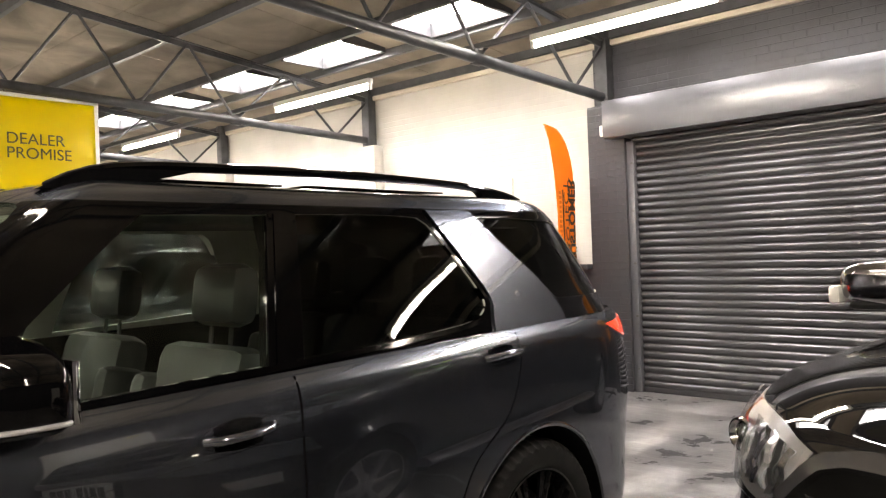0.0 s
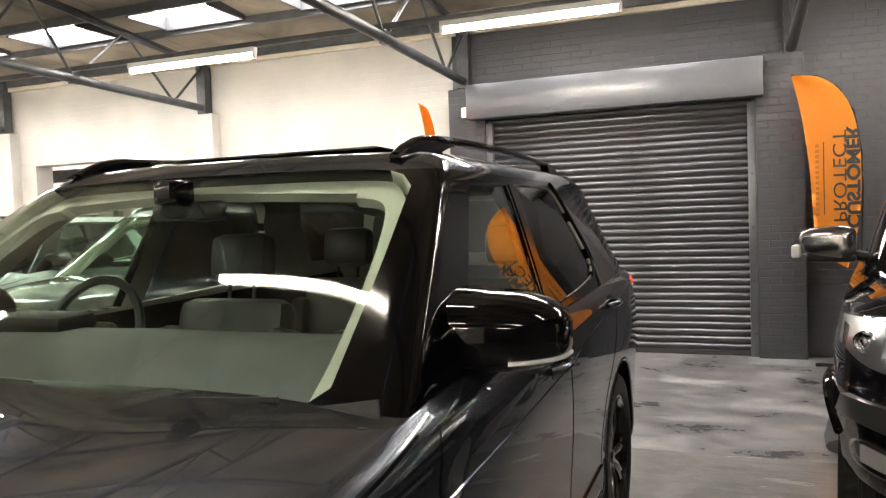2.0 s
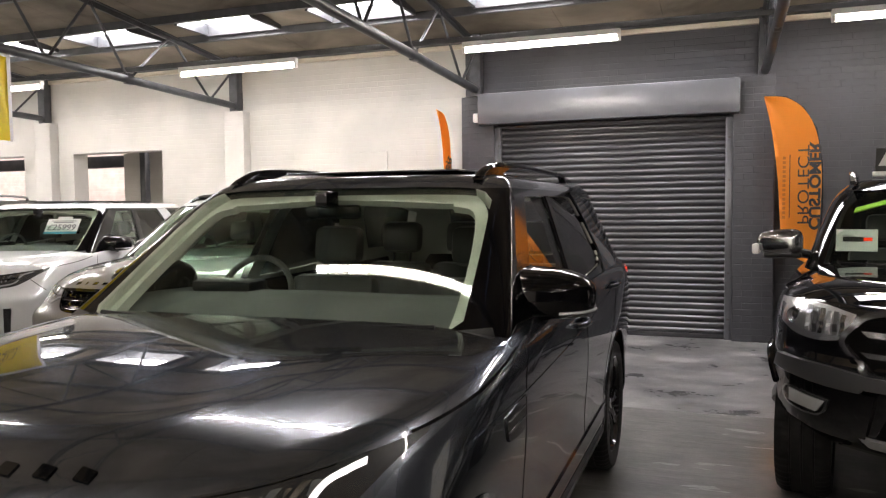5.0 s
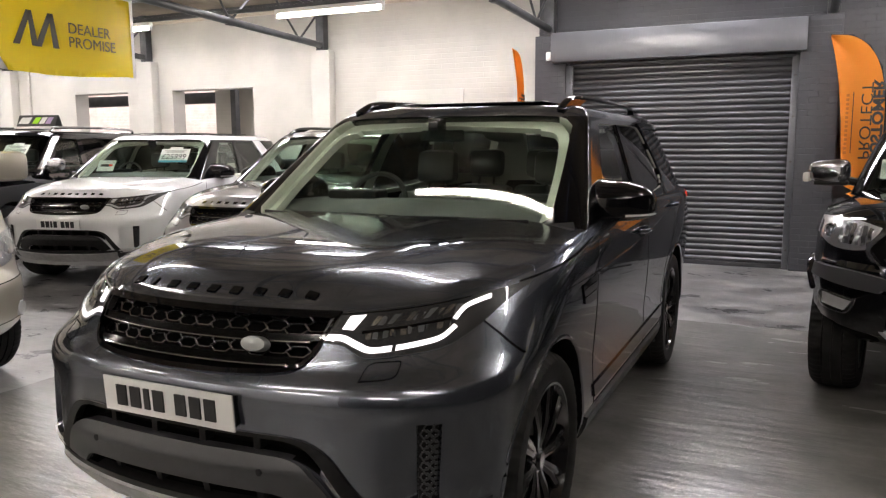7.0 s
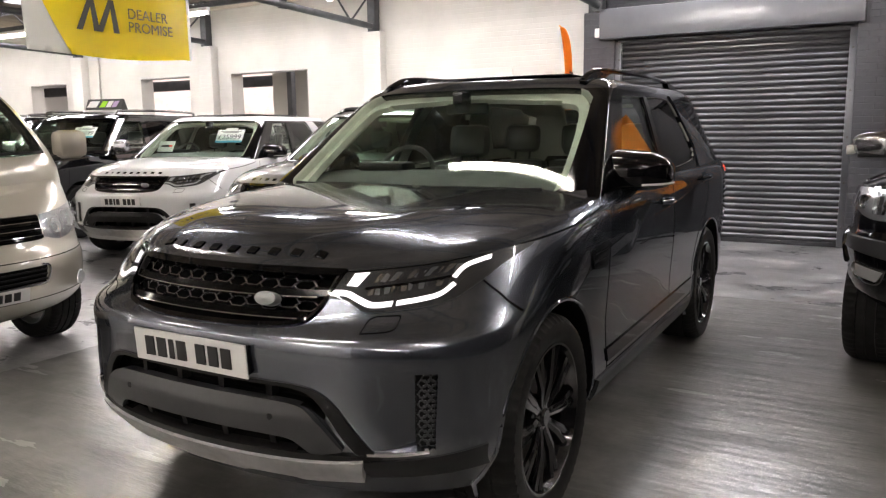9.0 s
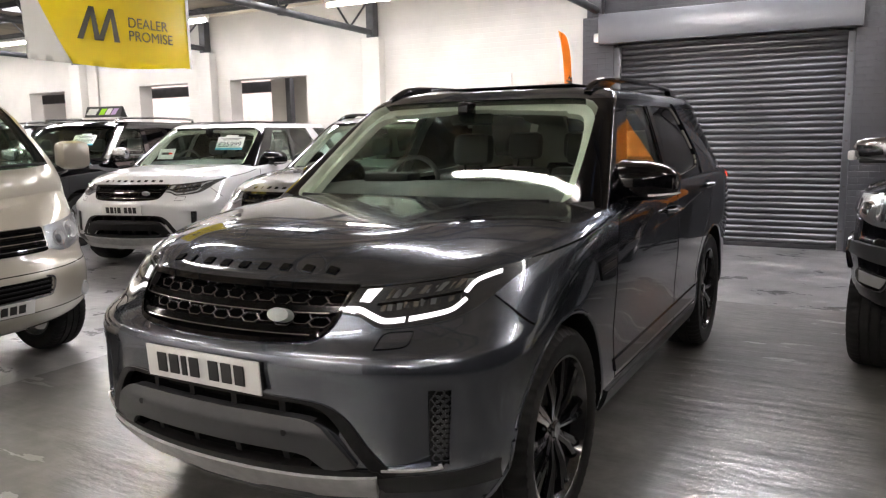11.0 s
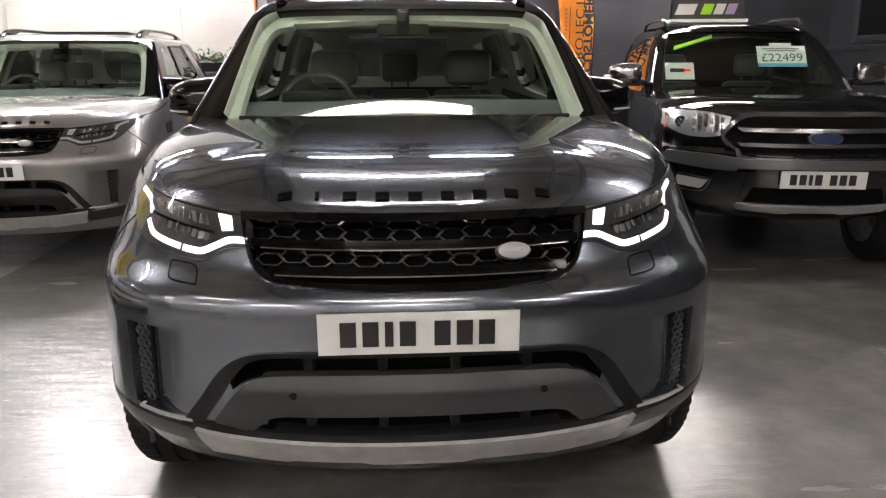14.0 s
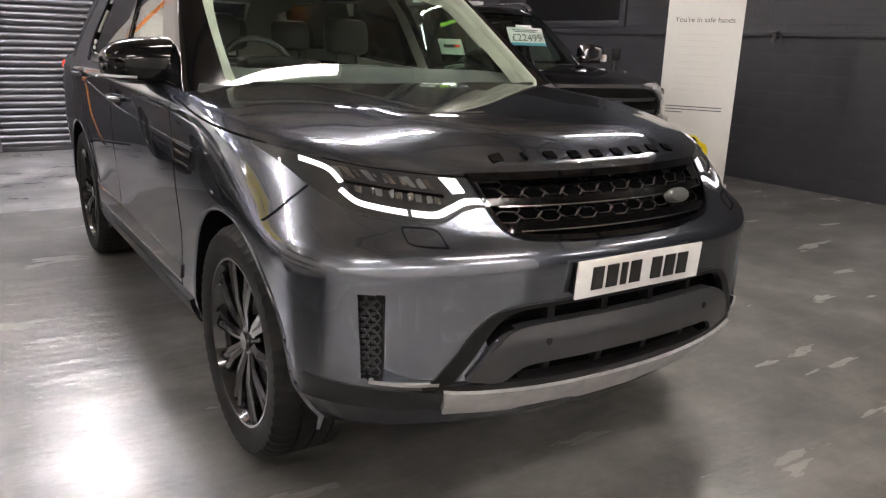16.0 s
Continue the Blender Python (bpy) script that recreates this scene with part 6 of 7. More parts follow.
def camper_van(at):
    wins = [
        ([(0.84, 1.40), (0.98, 1.60), (1.14, 1.76), (2.1, 1.77)], [(0.84, 1.32), (1.2, 1.30), (1.6, 1.29), (2.1, 1.29)], "glass_clear"),
        ([(2.3, 1.75), (3.3, 1.75)], [(2.3, 1.27), (3.3, 1.27)], "glass_dark"),
        ([(3.45, 1.75), (4.6, 1.74)], [(3.45, 1.27), (4.6, 1.28)], "glass_dark"),
    ]
    screen = both([(0, 1.80), (0.5, 1.795), (0.88, 1.78)]), both([(0, 1.345), (0.5, 1.35), (0.86, 1.37)])
    S = VAN
    car = plain_car(at, "beige metallic camper van facing across the showroom aisle", S, M["paint_beige"], M["paint_beige"], 0.86, M["wheel_silver"], 0.22, wins, screen)
    F = S.on_front
    part("grille", ribbon(both([(0, 0.975), (0.40, 0.97), (0.47, 0.965)]), both([(0, 0.815), (0.38, 0.815), (0.45, 0.82)]), F, -0.03, 0.005, 30, 4), M["void"], car, "black slatted grille")
    for z in (0.955, 0.915, 0.87, 0.83):
        part("grille_bar", ribbon(both([(0, z + 0.008), (0.45, z + 0.008)]), both([(0, z - 0.008), (0.45, z - 0.008)]), F, -0.01, 0.016, 24, 2), M["gloss_black"], car)
        part("grille_strip", line_on(F, both([(0, z + 0.012), (0.45, z + 0.012)]), 0.005, 0.0, 0.018, 24), M["chrome"], car)
    for s in (-1, 1):
        top = [(s * 0.48, 0.97), (s * 0.65, 0.99), (s * 0.80, 1.015), (s * 0.86, 1.02)]
        bot = [(s * 0.47, 0.83), (s * 0.60, 0.80), (s * 0.75, 0.83), (s * 0.88, 0.88)]
        lamp = part("headlamp", ribbon(top, bot, F, -0.02, 0.004, 26, 5), M["lamp_dim"], car, "clear headlamp with round reflectors")
        for v, z, r in ((0.58, 0.885, 0.05), (0.72, 0.92, 0.06)):
            bm = bmesh.new()
            q = F(s * v, z, 0.006)
            lathe(bm, [(0.0, -0.012), (r * 0.6, -0.004), (r, 0.012), (r * 1.1, 0.0)], 24, "z")
            bmesh.ops.transform(bm, matrix=pose(q.x, q.y, q.z, 75, 0, s * 20), verts=bm.verts[:])
            part("projector", bm, M["lamp_off"], lamp)
        ob = part("lens", ribbon(top, bot, F, 0.018, 0.020, 26, 5), M["glass_lamp"], lamp)
        ob.visible_shadow = False
        bm = bmesh.new()
        q = F(s * 0.76, 0.505, 0.008)
        lathe(bm, [(0.0, 0.004), (0.04, 0.002), (0.046, 0.008), (0.052, 0.0), (0.052, -0.02)], 24, "z")
        bmesh.ops.transform(bm, matrix=pose(q.x, q.y, q.z, 90, 0, s * 25), verts=bm.verts[:])
        part("fog_lamp", bm, M["lamp_off"], car, "round fog lamp")
        bm = bmesh.new()
        box(bm, s * 1.08 - 0.12, s * 1.08 + 0.12, 0.64, 0.78, 1.32, 1.53, 0.05)
        m = part("door_mirror", bm, M["paint_beige"], car, "beige door mirror")
        bm = bmesh.new()
        sweep(bm, [(s * 0.88, 0.76, 1.31), (s * 1.0, 0.74, 1.33)], 0.045, 8, 0.03)
        part("arm", bm, M["satin_black"], m)
    part("bumper_slot", ribbon(both([(0, 0.655), (0.42, 0.655)]), both([(0, 0.545), (0.40, 0.55)]), F, -0.03, 0.004, 30, 3), M["void"], car)
    for z in (0.63, 0.60, 0.57):
        part("slot_bar", ribbon(both([(0, z + 0.006), (0.41, z + 0.006)]), both([(0, z - 0.006), (0.41, z - 0.006)]), F, -0.01, 0.012, 24, 2), M["satin_black"], car)
    part("slot_frame", line_on(F, both([(0, 0.665), (0.38, 0.665), (0.44, 0.645), (0.42, 0.56), (0.36, 0.54), (0, 0.537)])[5:], 0.012, 0.0, 0.008, 40), M["chrome_soft"], car)
    part("bumper_seam", line_on(F, both([(0, 0.70), (0.5, 0.70), (0.88, 0.72)]), 0.006, -0.002, 0.001, 40), M["void"], car)
    part("bumper_seam", line_on(F, both([(0, 0.44), (0.5, 0.44), (0.90, 0.46)]), 0.006, -0.002, 0.001, 40), M["void"], car)
    fr = S.cab_front()
    for s in (-1, 1):
        bm = bmesh.new()
        sweep(bm, [fr(t, 1.375 - 0.02 * (1 - abs(t)), 0.012) for t in np.linspace(s * 0.8, s * 0.05, 12)], 0.01, 6)
        part("wiper", bm, M["satin_black"], car)
    plate_unit(car, F, 0.445, 0.535, 7, 0.01)
    return car


OFFROAD = Shape(
    4.8,
    [(0.35, 0.18), (0.45, 0.08), (0.6, 0.02), (0.8, 0.0), (0.88, 0.05), (1.0, 0.07), (1.06, 0.10), (1.10, 0.16)],
    [(0.33, 0.88), (0.45, 0.93), (0.8, 0.95), (1.0, 0.95), (1.1, 0.93), (1.25, 0.90)],
    [(0.15, 1.10), (0.6, 1.12), (1.4, 1.17), (5, 1.20)],
    [(0.16, 1.12), (0.3, 1.16), (0.8, 1.20), (1.4, 1.23), (5, 1.23)],
    (0.5, 2.8, 0.3, 4.0),
    (0.86, 3.74),
    0.385,
    dict(z=(1.13, 1.80), crown=0.03, hole=(1.65, 4.5), plan=(0.35, 2.8, 0.25, 4.0), front=[(1.1, 1.25), (1.25, 1.40), (1.5, 1.66), (1.7, 1.88), (1.8, 2.05)], rear=[(1.1, 4.75), (1.8, 4.62)], width=[(1.1, 0.91), (1.25, 0.89), (1.5, 0.84), (1.7, 0.79), (1.76, 0.75), (1.8, 0.69)]),
)


def offroader(at, label):
    wins = [
        ([(1.80, 1.30), (1.95, 1.5), (2.1, 1.68), (2.5, 1.69)], [(1.80, 1.26), (2.0, 1.26), (2.2, 1.26), (2.5, 1.26)], "glass_clear"),
        ([(2.62, 1.69), (3.5, 1.69)], [(2.62, 1.265), (3.5, 1.27)], "glass_dark"),
        ([(3.65, 1.69), (4.5, 1.68)], [(3.65, 1.28), (4.5, 1.29)], "glass_dark"),
    ]
    screen = both([(0, 1.73), (0.5, 1.728), (0.89, 1.72)]), both([(0, 1.23), (0.5, 1.235), (0.88, 1.25)])
    S = OFFROAD
    car = plain_car(at, label, S, M["paint_black"], M["paint_black"], 0.87, M["wheel_silver"], 0.24, wins, screen)
    F = S.on_front
    part("grille", ribbon(both([(0, 1.06), (0.45, 1.055)]), both([(0, 0.90), (0.42, 0.905)]), F, -0.03, 0.006, 26, 4), M["dark_chrome"], car, "grey mesh grille")
    for s in (-1, 1):
        lamp = part("headlamp", ribbon([(s * 0.49, 1.06), (s * 0.84, 1.065)], [(s * 0.49, 0.92), (s * 0.86, 0.93)], F, -0.02, 0.006, 16, 4), M["lamp_off"], car, "clear square headlamp")
        ob = part("lens", ribbon([(s * 0.49, 1.06), (s * 0.84, 1.065)], [(s * 0.49, 0.92), (s * 0.86, 0.93)], F, 0.012, 0.014, 16, 4), M["glass_lamp"], lamp)
        ob.visible_shadow = False
        bm = bmesh.new()
        box(bm, s * 1.02 - 0.13, s * 1.02 + 0.13, 1.62, 1.76, 1.22, 1.40, 0.045)
        m = part("door_mirror", bm, M["chrome_soft"], car, "bright door mirror")
        bm = bmesh.new()
        sweep(bm, [(s * 0.84, 1.74, 1.25), (s * 0.95, 1.72, 1.26)], 0.05, 8, 0.03)
        part("arm", bm, M["satin_black"], m)
        bm = bmesh.new()
        sweep(bm, smooth_line([(s * 0.66, 2.1, 1.79), (s * 0.67, 2.2, 1.85), (s * 0.67, 3.2, 1.87), (s * 0.66, 4.2, 1.85), (s * 0.65, 4.3, 1.79)], 26), 0.024, 8, 0.02)
        part("roof_rail", bm, M["chrome_soft"], car, "silver roof rail")
        part("pillar_strip", ribbon([(s * 0.92, 1.24), (s * 0.925, 1.72)], [(s * 0.985, 1.24), (s * 0.985, 1.72)], S.cab_front(), -0.01, 0.004, 10, 2), M["chrome_soft"], car)
    part("bumper_slot", ribbon(both([(0, 0.70), (0.5, 0.70)]), both([(0, 0.56), (0.45, 0.56)]), F, -0.03, 0.006, 26, 3), M["void"], car)
    plate_unit(car, F, 0.72, 0.83, 7, 0.01)
    return car


truck = pickup(pose(0.215, 0.985, 0, 0, 0, -9.2))
van = camper_van(pose(-5.08, -0.90, 0, 0, 0, 90))
black_car = offroader(pose(-11.1, 2.42, 0, 0, 0, 15), "black boxy four-by-four with silver roof rails")
far_car = offroader(pose(-13.9, 2.7, 0, 0, 0, 15), "black boxy four-by-four at the end of the row")


def on_truck(v, u, z, rx=0):
    return pose(0.215, 0.985, 0, 0, 0, -9.2) @ pose(v, u, z, rx)


price_card(on_truck(0.30, 1.96, 1.50, -36), "£22499", "pale price card with a blue band behind the truck's windscreen")
info_card(on_truck(-0.56, 1.86, 1.38, -36), "small pale info card behind the truck's windscreen")
roof_board(on_truck(-0.12, 2.95, 1.85), "folded black, white and green sales board on a pickup roof")
on_white = pose(-8.03, 2.29, -0.055, 0, 0, 14.6)
price_card(on_white @ pose(0.42, 1.78, 1.50, -36), "£25999", "pale price card with a blue band behind a white car's windscreen")
info_card(on_white @ pose(-0.50, 1.68, 1.37, -36), "small pale info card behind a white car's windscreen")
on_black = pose(-11.1, 2.42, 0, 0, 0, 15)
price_card(on_black @ pose(0.35, 1.72, 1.52, -42), "£16699", "pale price card with a blue band behind a black car's windscreen")
roof_board(on_black @ pose(0.1, 2.6, 1.88), "folded black, white and green sales board on a car roof")


# ---- flags, banners and wall fittings ----
def cloth(fn, nu, nv, material, parent, name, th=0.002):
    """A sheet of cloth fn(a, b), a and b from 0 to 1."""
    bm = bmesh.new()
    g = [[bm.verts.new(fn(i / nu, j / nv)) for j in range(nv + 1)] for i in range(nu + 1)]
    for i in range(nu):
        for j in range(nv):
            bm.faces.new((g[i][j], g[i + 1][j], g[i + 1][j + 1], g[i][j + 1]))
    bmesh.ops.solidify(bm, geom=bm.faces[:], thickness=th)
    bmesh.ops.recalc_face_normals(bm, faces=bm.faces[:])
    return part(name, bm, material, parent, smooth=60)


def feather_flag(at, label, lettered):
    """A feather flag on a bent pole and a cross base; x across, z up, seen from -y."""
    t = thing("feather_flag", at, label, "flag", "feather flags")
    pole = [(0.0, 0, 0.03), (0.0, 0, 1.2), (0.02, 0, 2.0), (0.0, 0, 2.35), (-0.10, 0, 2.60), (-0.28, 0, 2.76), (-0.52, 0, 2.80)]
    right = smooth_line([(p[0], p[2]) for p in pole[1:]][::-1], 30)
    right = np.array([(x, z) for x, z in smooth_line([(-0.52, 2.80), (-0.30, 2.775), (-0.12, 2.64), (0.0, 2.40), (0.055, 2.05), (0.06, 1.7), (0.035, 1.35), (-0.06, 0.95)], 30)])
    left = np.array([(x, z) for x, z in smooth_line([(-0.525, 2.78), (-0.47, 2.55), (-0.42, 2.25), (-0.38, 1.9), (-0.36, 1.6), (-0.345, 1.35), (-0.34, 1.25), (-0.335, 1.10)], 30)])

    def fn(a, b):
        k = a * 29
        i = min(int(k), 28)
        f = k - i
        l, r = left[i] * (1 - f) + left[i + 1] * f, right[i] * (1 - f) + right[i + 1] * f
        x, z = l + (r - l) * b
        return Vector((x, 0.025 * math.sin(b * 5 + z * 2.2) * (1 - b * 0.5), z))

    cloth(fn, 40, 10, M["orange"], t, "cloth")
    bm = bmesh.new()
    sweep(bm, [(0.03, 0.02, 0.03), (0.05, 0.02, 0.9), (0.075, 0.02, 1.7), (0.068, 0.02, 2.05), (0.01, 0.02, 2.42), (-0.12, 0.02, 2.66), (-0.30, 0.02, 2.79), (-0.53, 0.02, 2.81)], 0.009, 8)
    part("pole", bm, M["satin_black"] if lettered else M["orange"], t)
    part("foot", boxes((-0.35, 0.40, -0.02, 0.02, 0.0, 0.03), (-0.0, 0.06, -0.38, 0.38, 0.0, 0.028), bevel=0.005), M["satin_black"], t, smooth=30)
    # the print shows through from the other face, so it reads backwards
    turn = Matrix(((0, -1, 0, 0), (0, 0, -1, 0), (1, 0, 0, 0), (0, 0, 0, 1)))
    flip = Matrix.Diagonal((-1, 1, 1, 1))
    for words, size, x, z0, m in (("CUSTOMER", 0.150, -0.055, 1.80, "ink"), ("PROTECT", 0.165, -0.175, 1.82, "ink")):
        ob = text_mesh(words, size, M[m], t, Matrix.Identity(4), 0.001, bold=0.006 if words[0] == "C" else 0.0)
        ob.data.transform(Matrix.Translation((x, 0, z0)) @ flip @ turn @ Matrix.Diagonal((1.22, 1, 1, 1)))
        for v in ob.data.vertices:
            b = min(max((v.co.x + 0.36) / 0.41, 0), 1)
            v.co.y += 0.025 * math.sin(b * 5 + v.co.z * 2.2) * (1 - b * 0.5) - 0.005
        ob.data.flip_normals()
    part("print_line", boxes((-0.262, -0.254, -0.032, -0.022, 1.46, 2.15)), M["ink"], t, smooth=0)
    for k in range(14):
        z = 1.45 + 0.05 * k
        part("bar", boxes((-0.33, -0.30, -0.032, -0.020, z, z + 0.03)), M["orange_dark"], t, smooth=0)
    return t


M["orange_dark"] = mat("dull_orange_print", (0.45, 0.14, 0.01), 0.6)
feather_flag(pose(0.08, 6.55, 0, 0, 0, 0), "orange feather flag with black lettering beside the shutter", True)
feather_flag(pose(-4.20, 6.70, 0, 0, 0, 95), "orange feather flag beside the white wall", False)


def hanging_banner():
    t = thing("hanging_banner", pose(-7.70, 0, 0), "glossy yellow banner with dark lettering under a roof truss", "banner")
    # x = 0 plane, y from 1.25 to 3.18
    m = M["yellow"]

    def bottom(y):
        return 2.345 - 0.05 * math.sin((y - 1.2) * 1.7) * (y < 3.05) - 0.03 * max(1.9 - y, 0)

    def fold(y, b):
        return 0.03 * math.sin((y - 1.2) * 4.6) * (1 - b) - 0.06 * max(1.75 - y, 0) * (1 - b)

    def sheet(first, last):
        def fn(a, b):
            y = first(b) + (last(b) - first(b)) * a
            z0 = bottom(y)
            return Vector((fold(y, b), y, z0 + (3.19 - z0) * b))
        return fn

    def split(b):
        return 1.60 - 0.42 * b - 0.12 * b * (1 - b)

    cloth(sheet(split, lambda b: 3.15), 40, 12, m, t, "sheet", 0.004)
    cloth(sheet(lambda b: 1.16 - 0.06 * b, split), 12, 12, M["board_white"], t, "plain_end", 0.004)
    part("hem", boxes((-0.008, 0.008, 3.15, 3.19, 2.34, 3.20)), M["board_white"], t, smooth=0)
    part("hem", boxes((-0.012, 0.012, 1.09, 3.19, 3.19, 3.225), bevel=0.003), M["board_white"], t, smooth=30)
    face = Matrix(((0, 0, 1, 0), (1, 0, 0, 0), (0, 1, 0, 0), (0, 0, 0, 1)))
    for words, z in (("DEALER", 2.735), ("PROMISE", 2.595)):
        text_mesh(words, 0.155, M["print_grey"], t, Matrix.Translation((0.036, 2.29, z)) @ face, 0.002, align="LEFT")
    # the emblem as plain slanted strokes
    for y in (1.76, 2.0):
        for pts in ([(0, y - 0.10, 2.56), (0, y + 0.06, 2.90), (0, y + 0.12, 2.90), (0, y - 0.03, 2.56)], [(0, y + 0.07, 2.90), (0, y + 0.12, 2.90), (0, y + 0.175, 2.56), (0, y + 0.105, 2.56)]):
            bm = bmesh.new()
            f = bm.faces.new([bm.verts.new(p) for p in pts])
            r = bmesh.ops.extrude_face_region(bm, geom=[f])
            bmesh.ops.translate(bm, vec=(0.003, 0, 0), verts=[v for v in r["geom"] if isinstance(v, bmesh.types.BMVert)])
            bmesh.ops.recalc_face_normals(bm, faces=bm.faces[:])
            ob = part("emblem", bm, M["print_grey"], t, smooth=0)
            ob.location = (0.036, 0, 0)
    bm = bmesh.new()
    for y in (1.5, 2.3, 3.1):
        rod(bm, (0, y, 3.22), (0, y, 3.30), 0.004, 6)
    part("tie", bm, M["satin_black"], t)


M["print_grey"] = mat("dark_grey_print_ink", (0.045, 0.045, 0.03), 0.5)
hanging_banner()


def roll_banner():
    """A pull-up banner: x across, z up, facing -y."""
    ax = math.degrees(math.atan2(1.66 - 2.33, 2.60 - 2.22))
    t = thing("pull_up_banner", pose(2.40, 2.0, 0, 0, 0, ax), "white pull-up banner with grey lettering and a yellow car picture", "banner")
    w = 0.37
    part("sheet", boxes((-w, w, 0, 0.004, 0.09, 2.1)), M["banner"], t, smooth=0)
    part("base", boxes((-w - 0.03, w + 0.03, -0.07, 0.09, 0.0, 0.09), bevel=0.02), M["silver_trim"], t, smooth=30)
    part("top_rail", boxes((-w, w, -0.008, 0.012, 2.1, 2.13), bevel=0.003), M["silver_trim"], t, smooth=30)
    bm = bmesh.new()
    rod(bm, (0, 0.05, 0.05), (0, 0.02, 2.1), 0.01, 8)
    part("mast", bm, M["silver_trim"], t)
    text_mesh("You're in safe " + "han" + "ds", 0.072, M["card_ink"], t, pose(0, -0.002, 1.70, 90))
    for k, z in enumerate((1.58, 1.52, 1.46, 1.38, 1.31, 1.24, 1.17, 1.09, 1.03)):
        part("bar", boxes((-0.26, 0.24 - 0.05 * (k % 3), -0.002, 0.001, z - 0.003, z + 0.003)), M["pale_grey"], t, smooth=0)
    for k, z in enumerate((0.86, 0.83, 0.80)):
        part("bar", boxes((-0.30, 0.26 if k < 2 else -0.12, -0.002, 0.001, z - 0.005, z + 0.005)), M["card_ink"], t, smooth=0)
    # the picture of a small yellow car, cut flat
    outline_pts = [(-0.19, 0.36), (-0.21, 0.42), (-0.19, 0.48), (-0.12, 0.51), (-0.07, 0.565), (0.06, 0.57), (0.12, 0.51), (0.18, 0.48), (0.20, 0.42), (0.19, 0.36), (0.10, 0.345), (-0.08, 0.335)]
    bm = bmesh.new()
    f = bm.faces.new([bm.verts.new((x - 0.02, -0.002, z)) for x, z in outline_pts])
    pic = part("picture", bm, M["yellow"], t, "flat picture of a yellow car", smooth=0)
    bm = bmesh.new()
    bm.faces.new([bm.verts.new((x - 0.02, -0.004, z)) for x, z in ((-0.10, 0.505), (-0.06, 0.55), (0.05, 0.553), (0.095, 0.505))])
    part("picture_glass", bm, M["ink"], pic, smooth=0)
    for x in (-0.10, 0.10):
        bm = bmesh.new()
        rod(bm, (x - 0.02, -0.003, 0.365), (x - 0.02, -0.006, 0.365), 0.035, 16)
        part("picture_wheel", bm, M["ink"], pic)
    part("picture_band", boxes((-0.17, 0.13, -0.005, -0.003, 0.385, 0.425)), M["ink"], pic, smooth=0)
    part("spot", boxes((-0.30, -0.20, -0.002, 0.001, 1.95, 2.02)), M["yellow"], t, smooth=0)


M["pale_grey"] = mat("pale_grey_print", (0.55, 0.55, 0.53), 0.6)
roll_banner()

# alarm sensor on the pier
t = thing("alarm_sensor", pose(-3.90, 6.90, 2.77), "small white alarm sensor on the pier", "sensor")
part("case", boxes((-0.035, 0.035, -0.04, 0, -0.06, 0.06), bevel=0.012), M["white_plastic"], t)
# dark ledge and boarded window on the block wall, with a tap and hose
slab("wall_ledge", [(RIGHT_X - 0.05, RIGHT_X, -6.0, WALL_Y, 1.60, 1.66)], M["wall_dark"], "charcoal painted ledge along the block wall", 0.008, "ledge")
slab("boarded_window", [(RIGHT_X - 0.02, RIGHT_X, 4.35, 6.35, 1.78, 2.75)], M["satin_black"], "black boarded window in the block wall", 0.004, "window")
slab("window_frame_east", [(RIGHT_X - 0.04, RIGHT_X, 4.25, 4.35, 1.70, 2.85), (RIGHT_X - 0.04, RIGHT_X, 6.35, 6.45, 1.70, 2.85), (RIGHT_X - 0.04, RIGHT_X, 4.35, 6.35, 1.70, 1.78), (RIGHT_X - 0.04, RIGHT_X, 4.35, 6.35, 2.75, 2.85)], M["wall_dark"], "charcoal painted window frame", 0.004, "frame")


def wall_lamp_at(y, z):
    t = thing("wall_tap", pose(RIGHT_X, y, z), "small dark metal tap fixed to the block wall", "tap")
    bm = bmesh.new()
    rod(bm, (0, 0, 0), (-0.10, 0, 0), 0.018, 10)
    rod(bm, (-0.08, 0, -0.05), (-0.08, 0, 0.06), 0.022, 10)
    part("spout", bm, M["steel"], t)
    part("handle", boxes((-0.12, -0.04, -0.05, 0.05, 0.06, 0.075), bevel=0.005), M["steel"], t)
    part("plate", boxes((-0.012, 0, -0.06, 0.06, -0.06, 0.06), bevel=0.003), M["steelwork"], t)


wall_lamp_at(1.98, 1.58)


def charger_at(m, label):
    """A tall dark post with two curved silver handles, like a trolley jack's."""
    t = thing("trolley_jack", m, label, "trolley jack")
    part("base", boxes((-0.15, 0.15, -0.3, 0.3, 0.02, 0.16), bevel=0.03), M["satin_black"], t)
    bm = bmesh.new()
    sweep(bm, smooth_line([(-0.02, 0, 0.12), (0.0, -0.02, 0.8), (0.03, -0.05, 1.30)], 14), 0.018, 8)
    part("lever", bm, M["chrome_soft"], t)
    part("grip", boxes((-0.01, 0.09, -0.10, 0.0, 1.28, 1.42), bevel=0.02), M["satin_black"], t)
    bm = bmesh.new()
    sweep(bm, smooth_line([(0.22, 0.02, 0.16), (0.26, 0.02, 0.7), (0.24, 0.02, 1.05), (0.16, 0.02, 1.16)], 16), 0.016, 8)
    part("hose", bm, M["chrome_soft"], t)


charger_at(pose(2.35, 3.2, 0, 0, 0, -40), "dark trolley jack with bright upright handles")


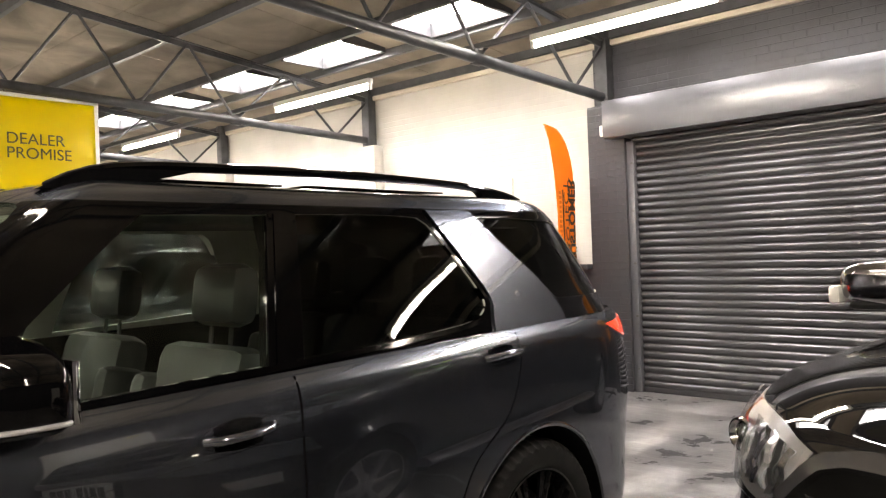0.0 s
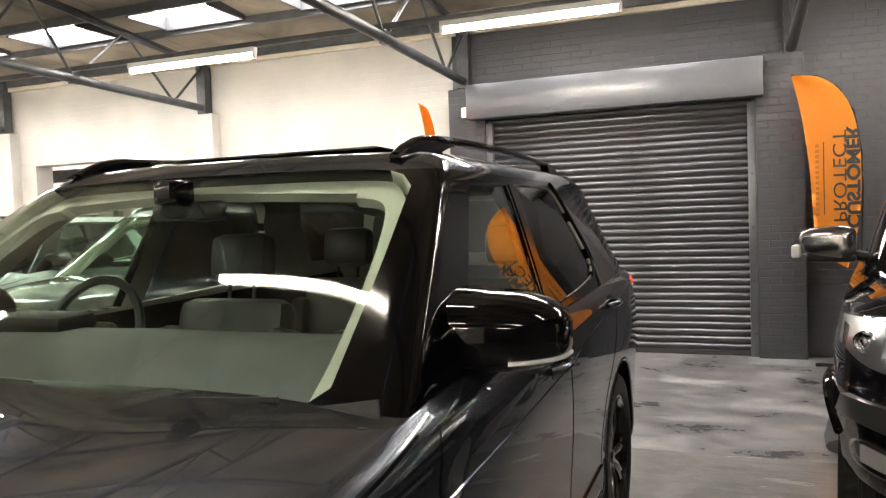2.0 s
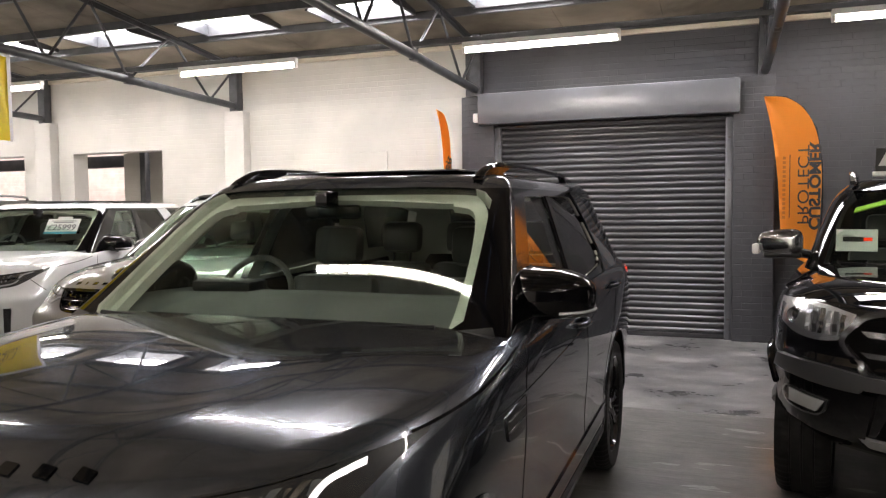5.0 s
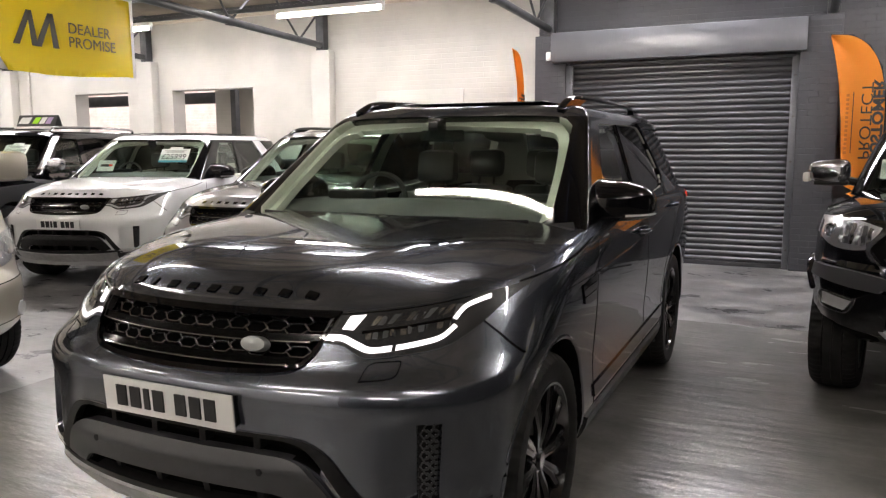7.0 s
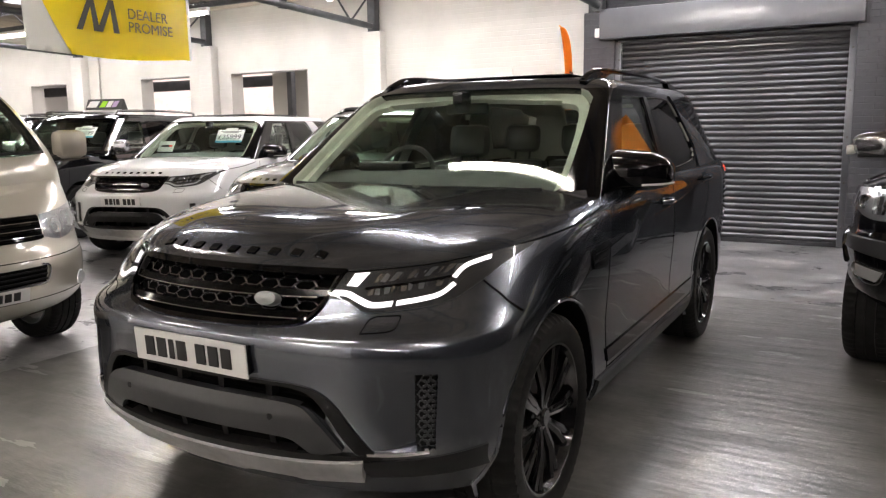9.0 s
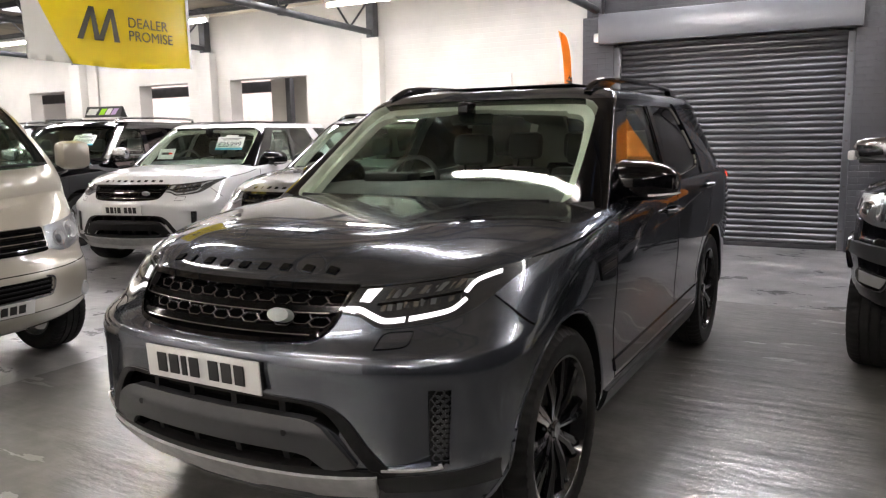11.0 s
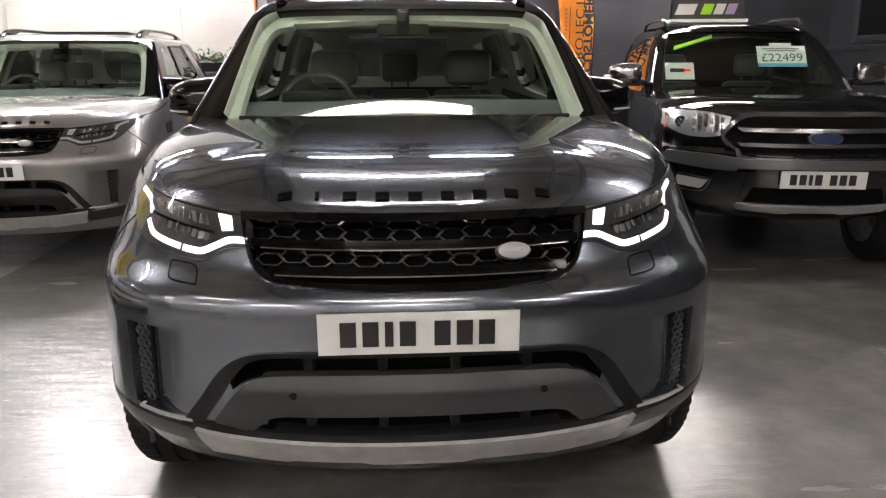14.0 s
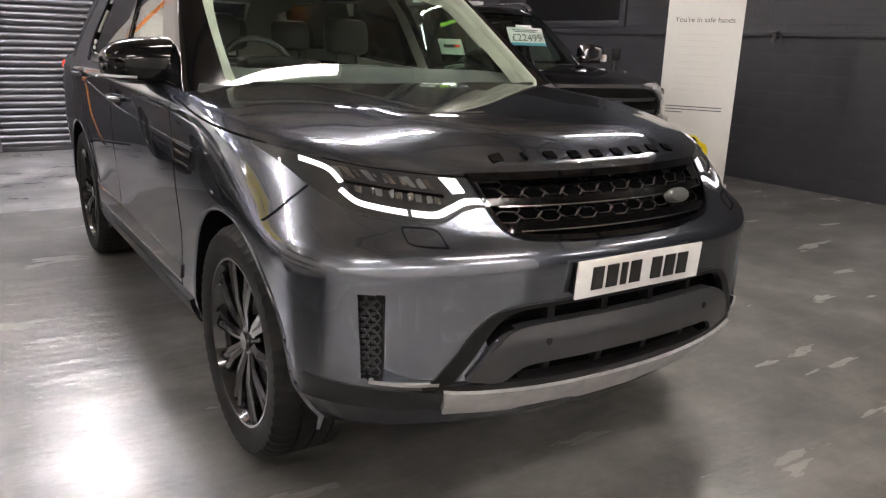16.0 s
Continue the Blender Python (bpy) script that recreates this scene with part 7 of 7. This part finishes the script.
def planter(at, label):
    """A low trough of small leaves on the dado's ledge."""
    t = thing("planter", at, label, "planter", "planters on the ledge")
    part("trough", boxes((-0.38, 0.38, -0.13, 0.10, 0.0, 0.12), bevel=0.012), M["satin_black"], t)
    rnd = random.Random(4)
    bm = bmesh.new()
    for k in range(260):
        c = Vector((rnd.uniform(-0.4, 0.4), rnd.uniform(-0.18, 0.12), 0.12 + abs(rnd.gauss(0, 0.06))))
        d = Vector((rnd.gauss(0, 1), rnd.gauss(0, 1), rnd.gauss(0.4, 0.7))).normalized()
        w = d.cross(Vector((0.3, 0.2, 1))).normalized()
        l, h = rnd.uniform(0.05, 0.10), rnd.uniform(0.012, 0.022)
        vs = [bm.verts.new(c), bm.verts.new(c + d * l * 0.5 + w * h), bm.verts.new(c + d * l), bm.verts.new(c + d * l * 0.5 - w * h)]
        bm.faces.new(vs)
    tagged(part("leaves", bm, M["leaf"], t, smooth=0), kind="stuff")


for x in (-4.75, -7.1, -9.9):
    planter(pose(x, WALL_Y - 0.12, 1.35), "dark trough of small green leaves on the wall ledge")
slab("dado_ledge", [(LEFT_X, -4.10, WALL_Y - 0.26, WALL_Y + 0.0, 1.30, 1.35)], M["wall_dark"], "charcoal painted ledge over the low wall", 0.006, "ledge")

# pipe on the white wall and posts behind the windows
for x in (-14.6,):
    t = thing("wall_pipe", pose(x, WALL_Y - 0.02, 0), "white painted pipe running up the wall", "pipe", "wall pipes")
    bm = bmesh.new()
    rod(bm, (0, 0, 1.36), (0, 0, 3.7), 0.025, 10)
    part("tube", bm, M["wall_white"], t)
for x in (-16.2, -12.6, -10.55):
    t = thing("annexe_post", pose(x, 8.3, 0), "dark steel post in the room behind", "post", "posts in the room behind")
    part("shaft", boxes((-0.06, 0.06, -0.06, 0.06, 0, 3.3), bevel=0.005), M["steelwork"], t, smooth=30)
# unseen fill light, added to brighten the room behind the windows
lamp = bpy.data.lights.new("annexe_fill", "AREA")
lamp.shape, lamp.size, lamp.size_y, lamp.energy = "RECTANGLE", 10.0, 0.3, 58.0
new("annexe_fill", lamp).matrix_world = pose(-13, 9.0, 3.25)


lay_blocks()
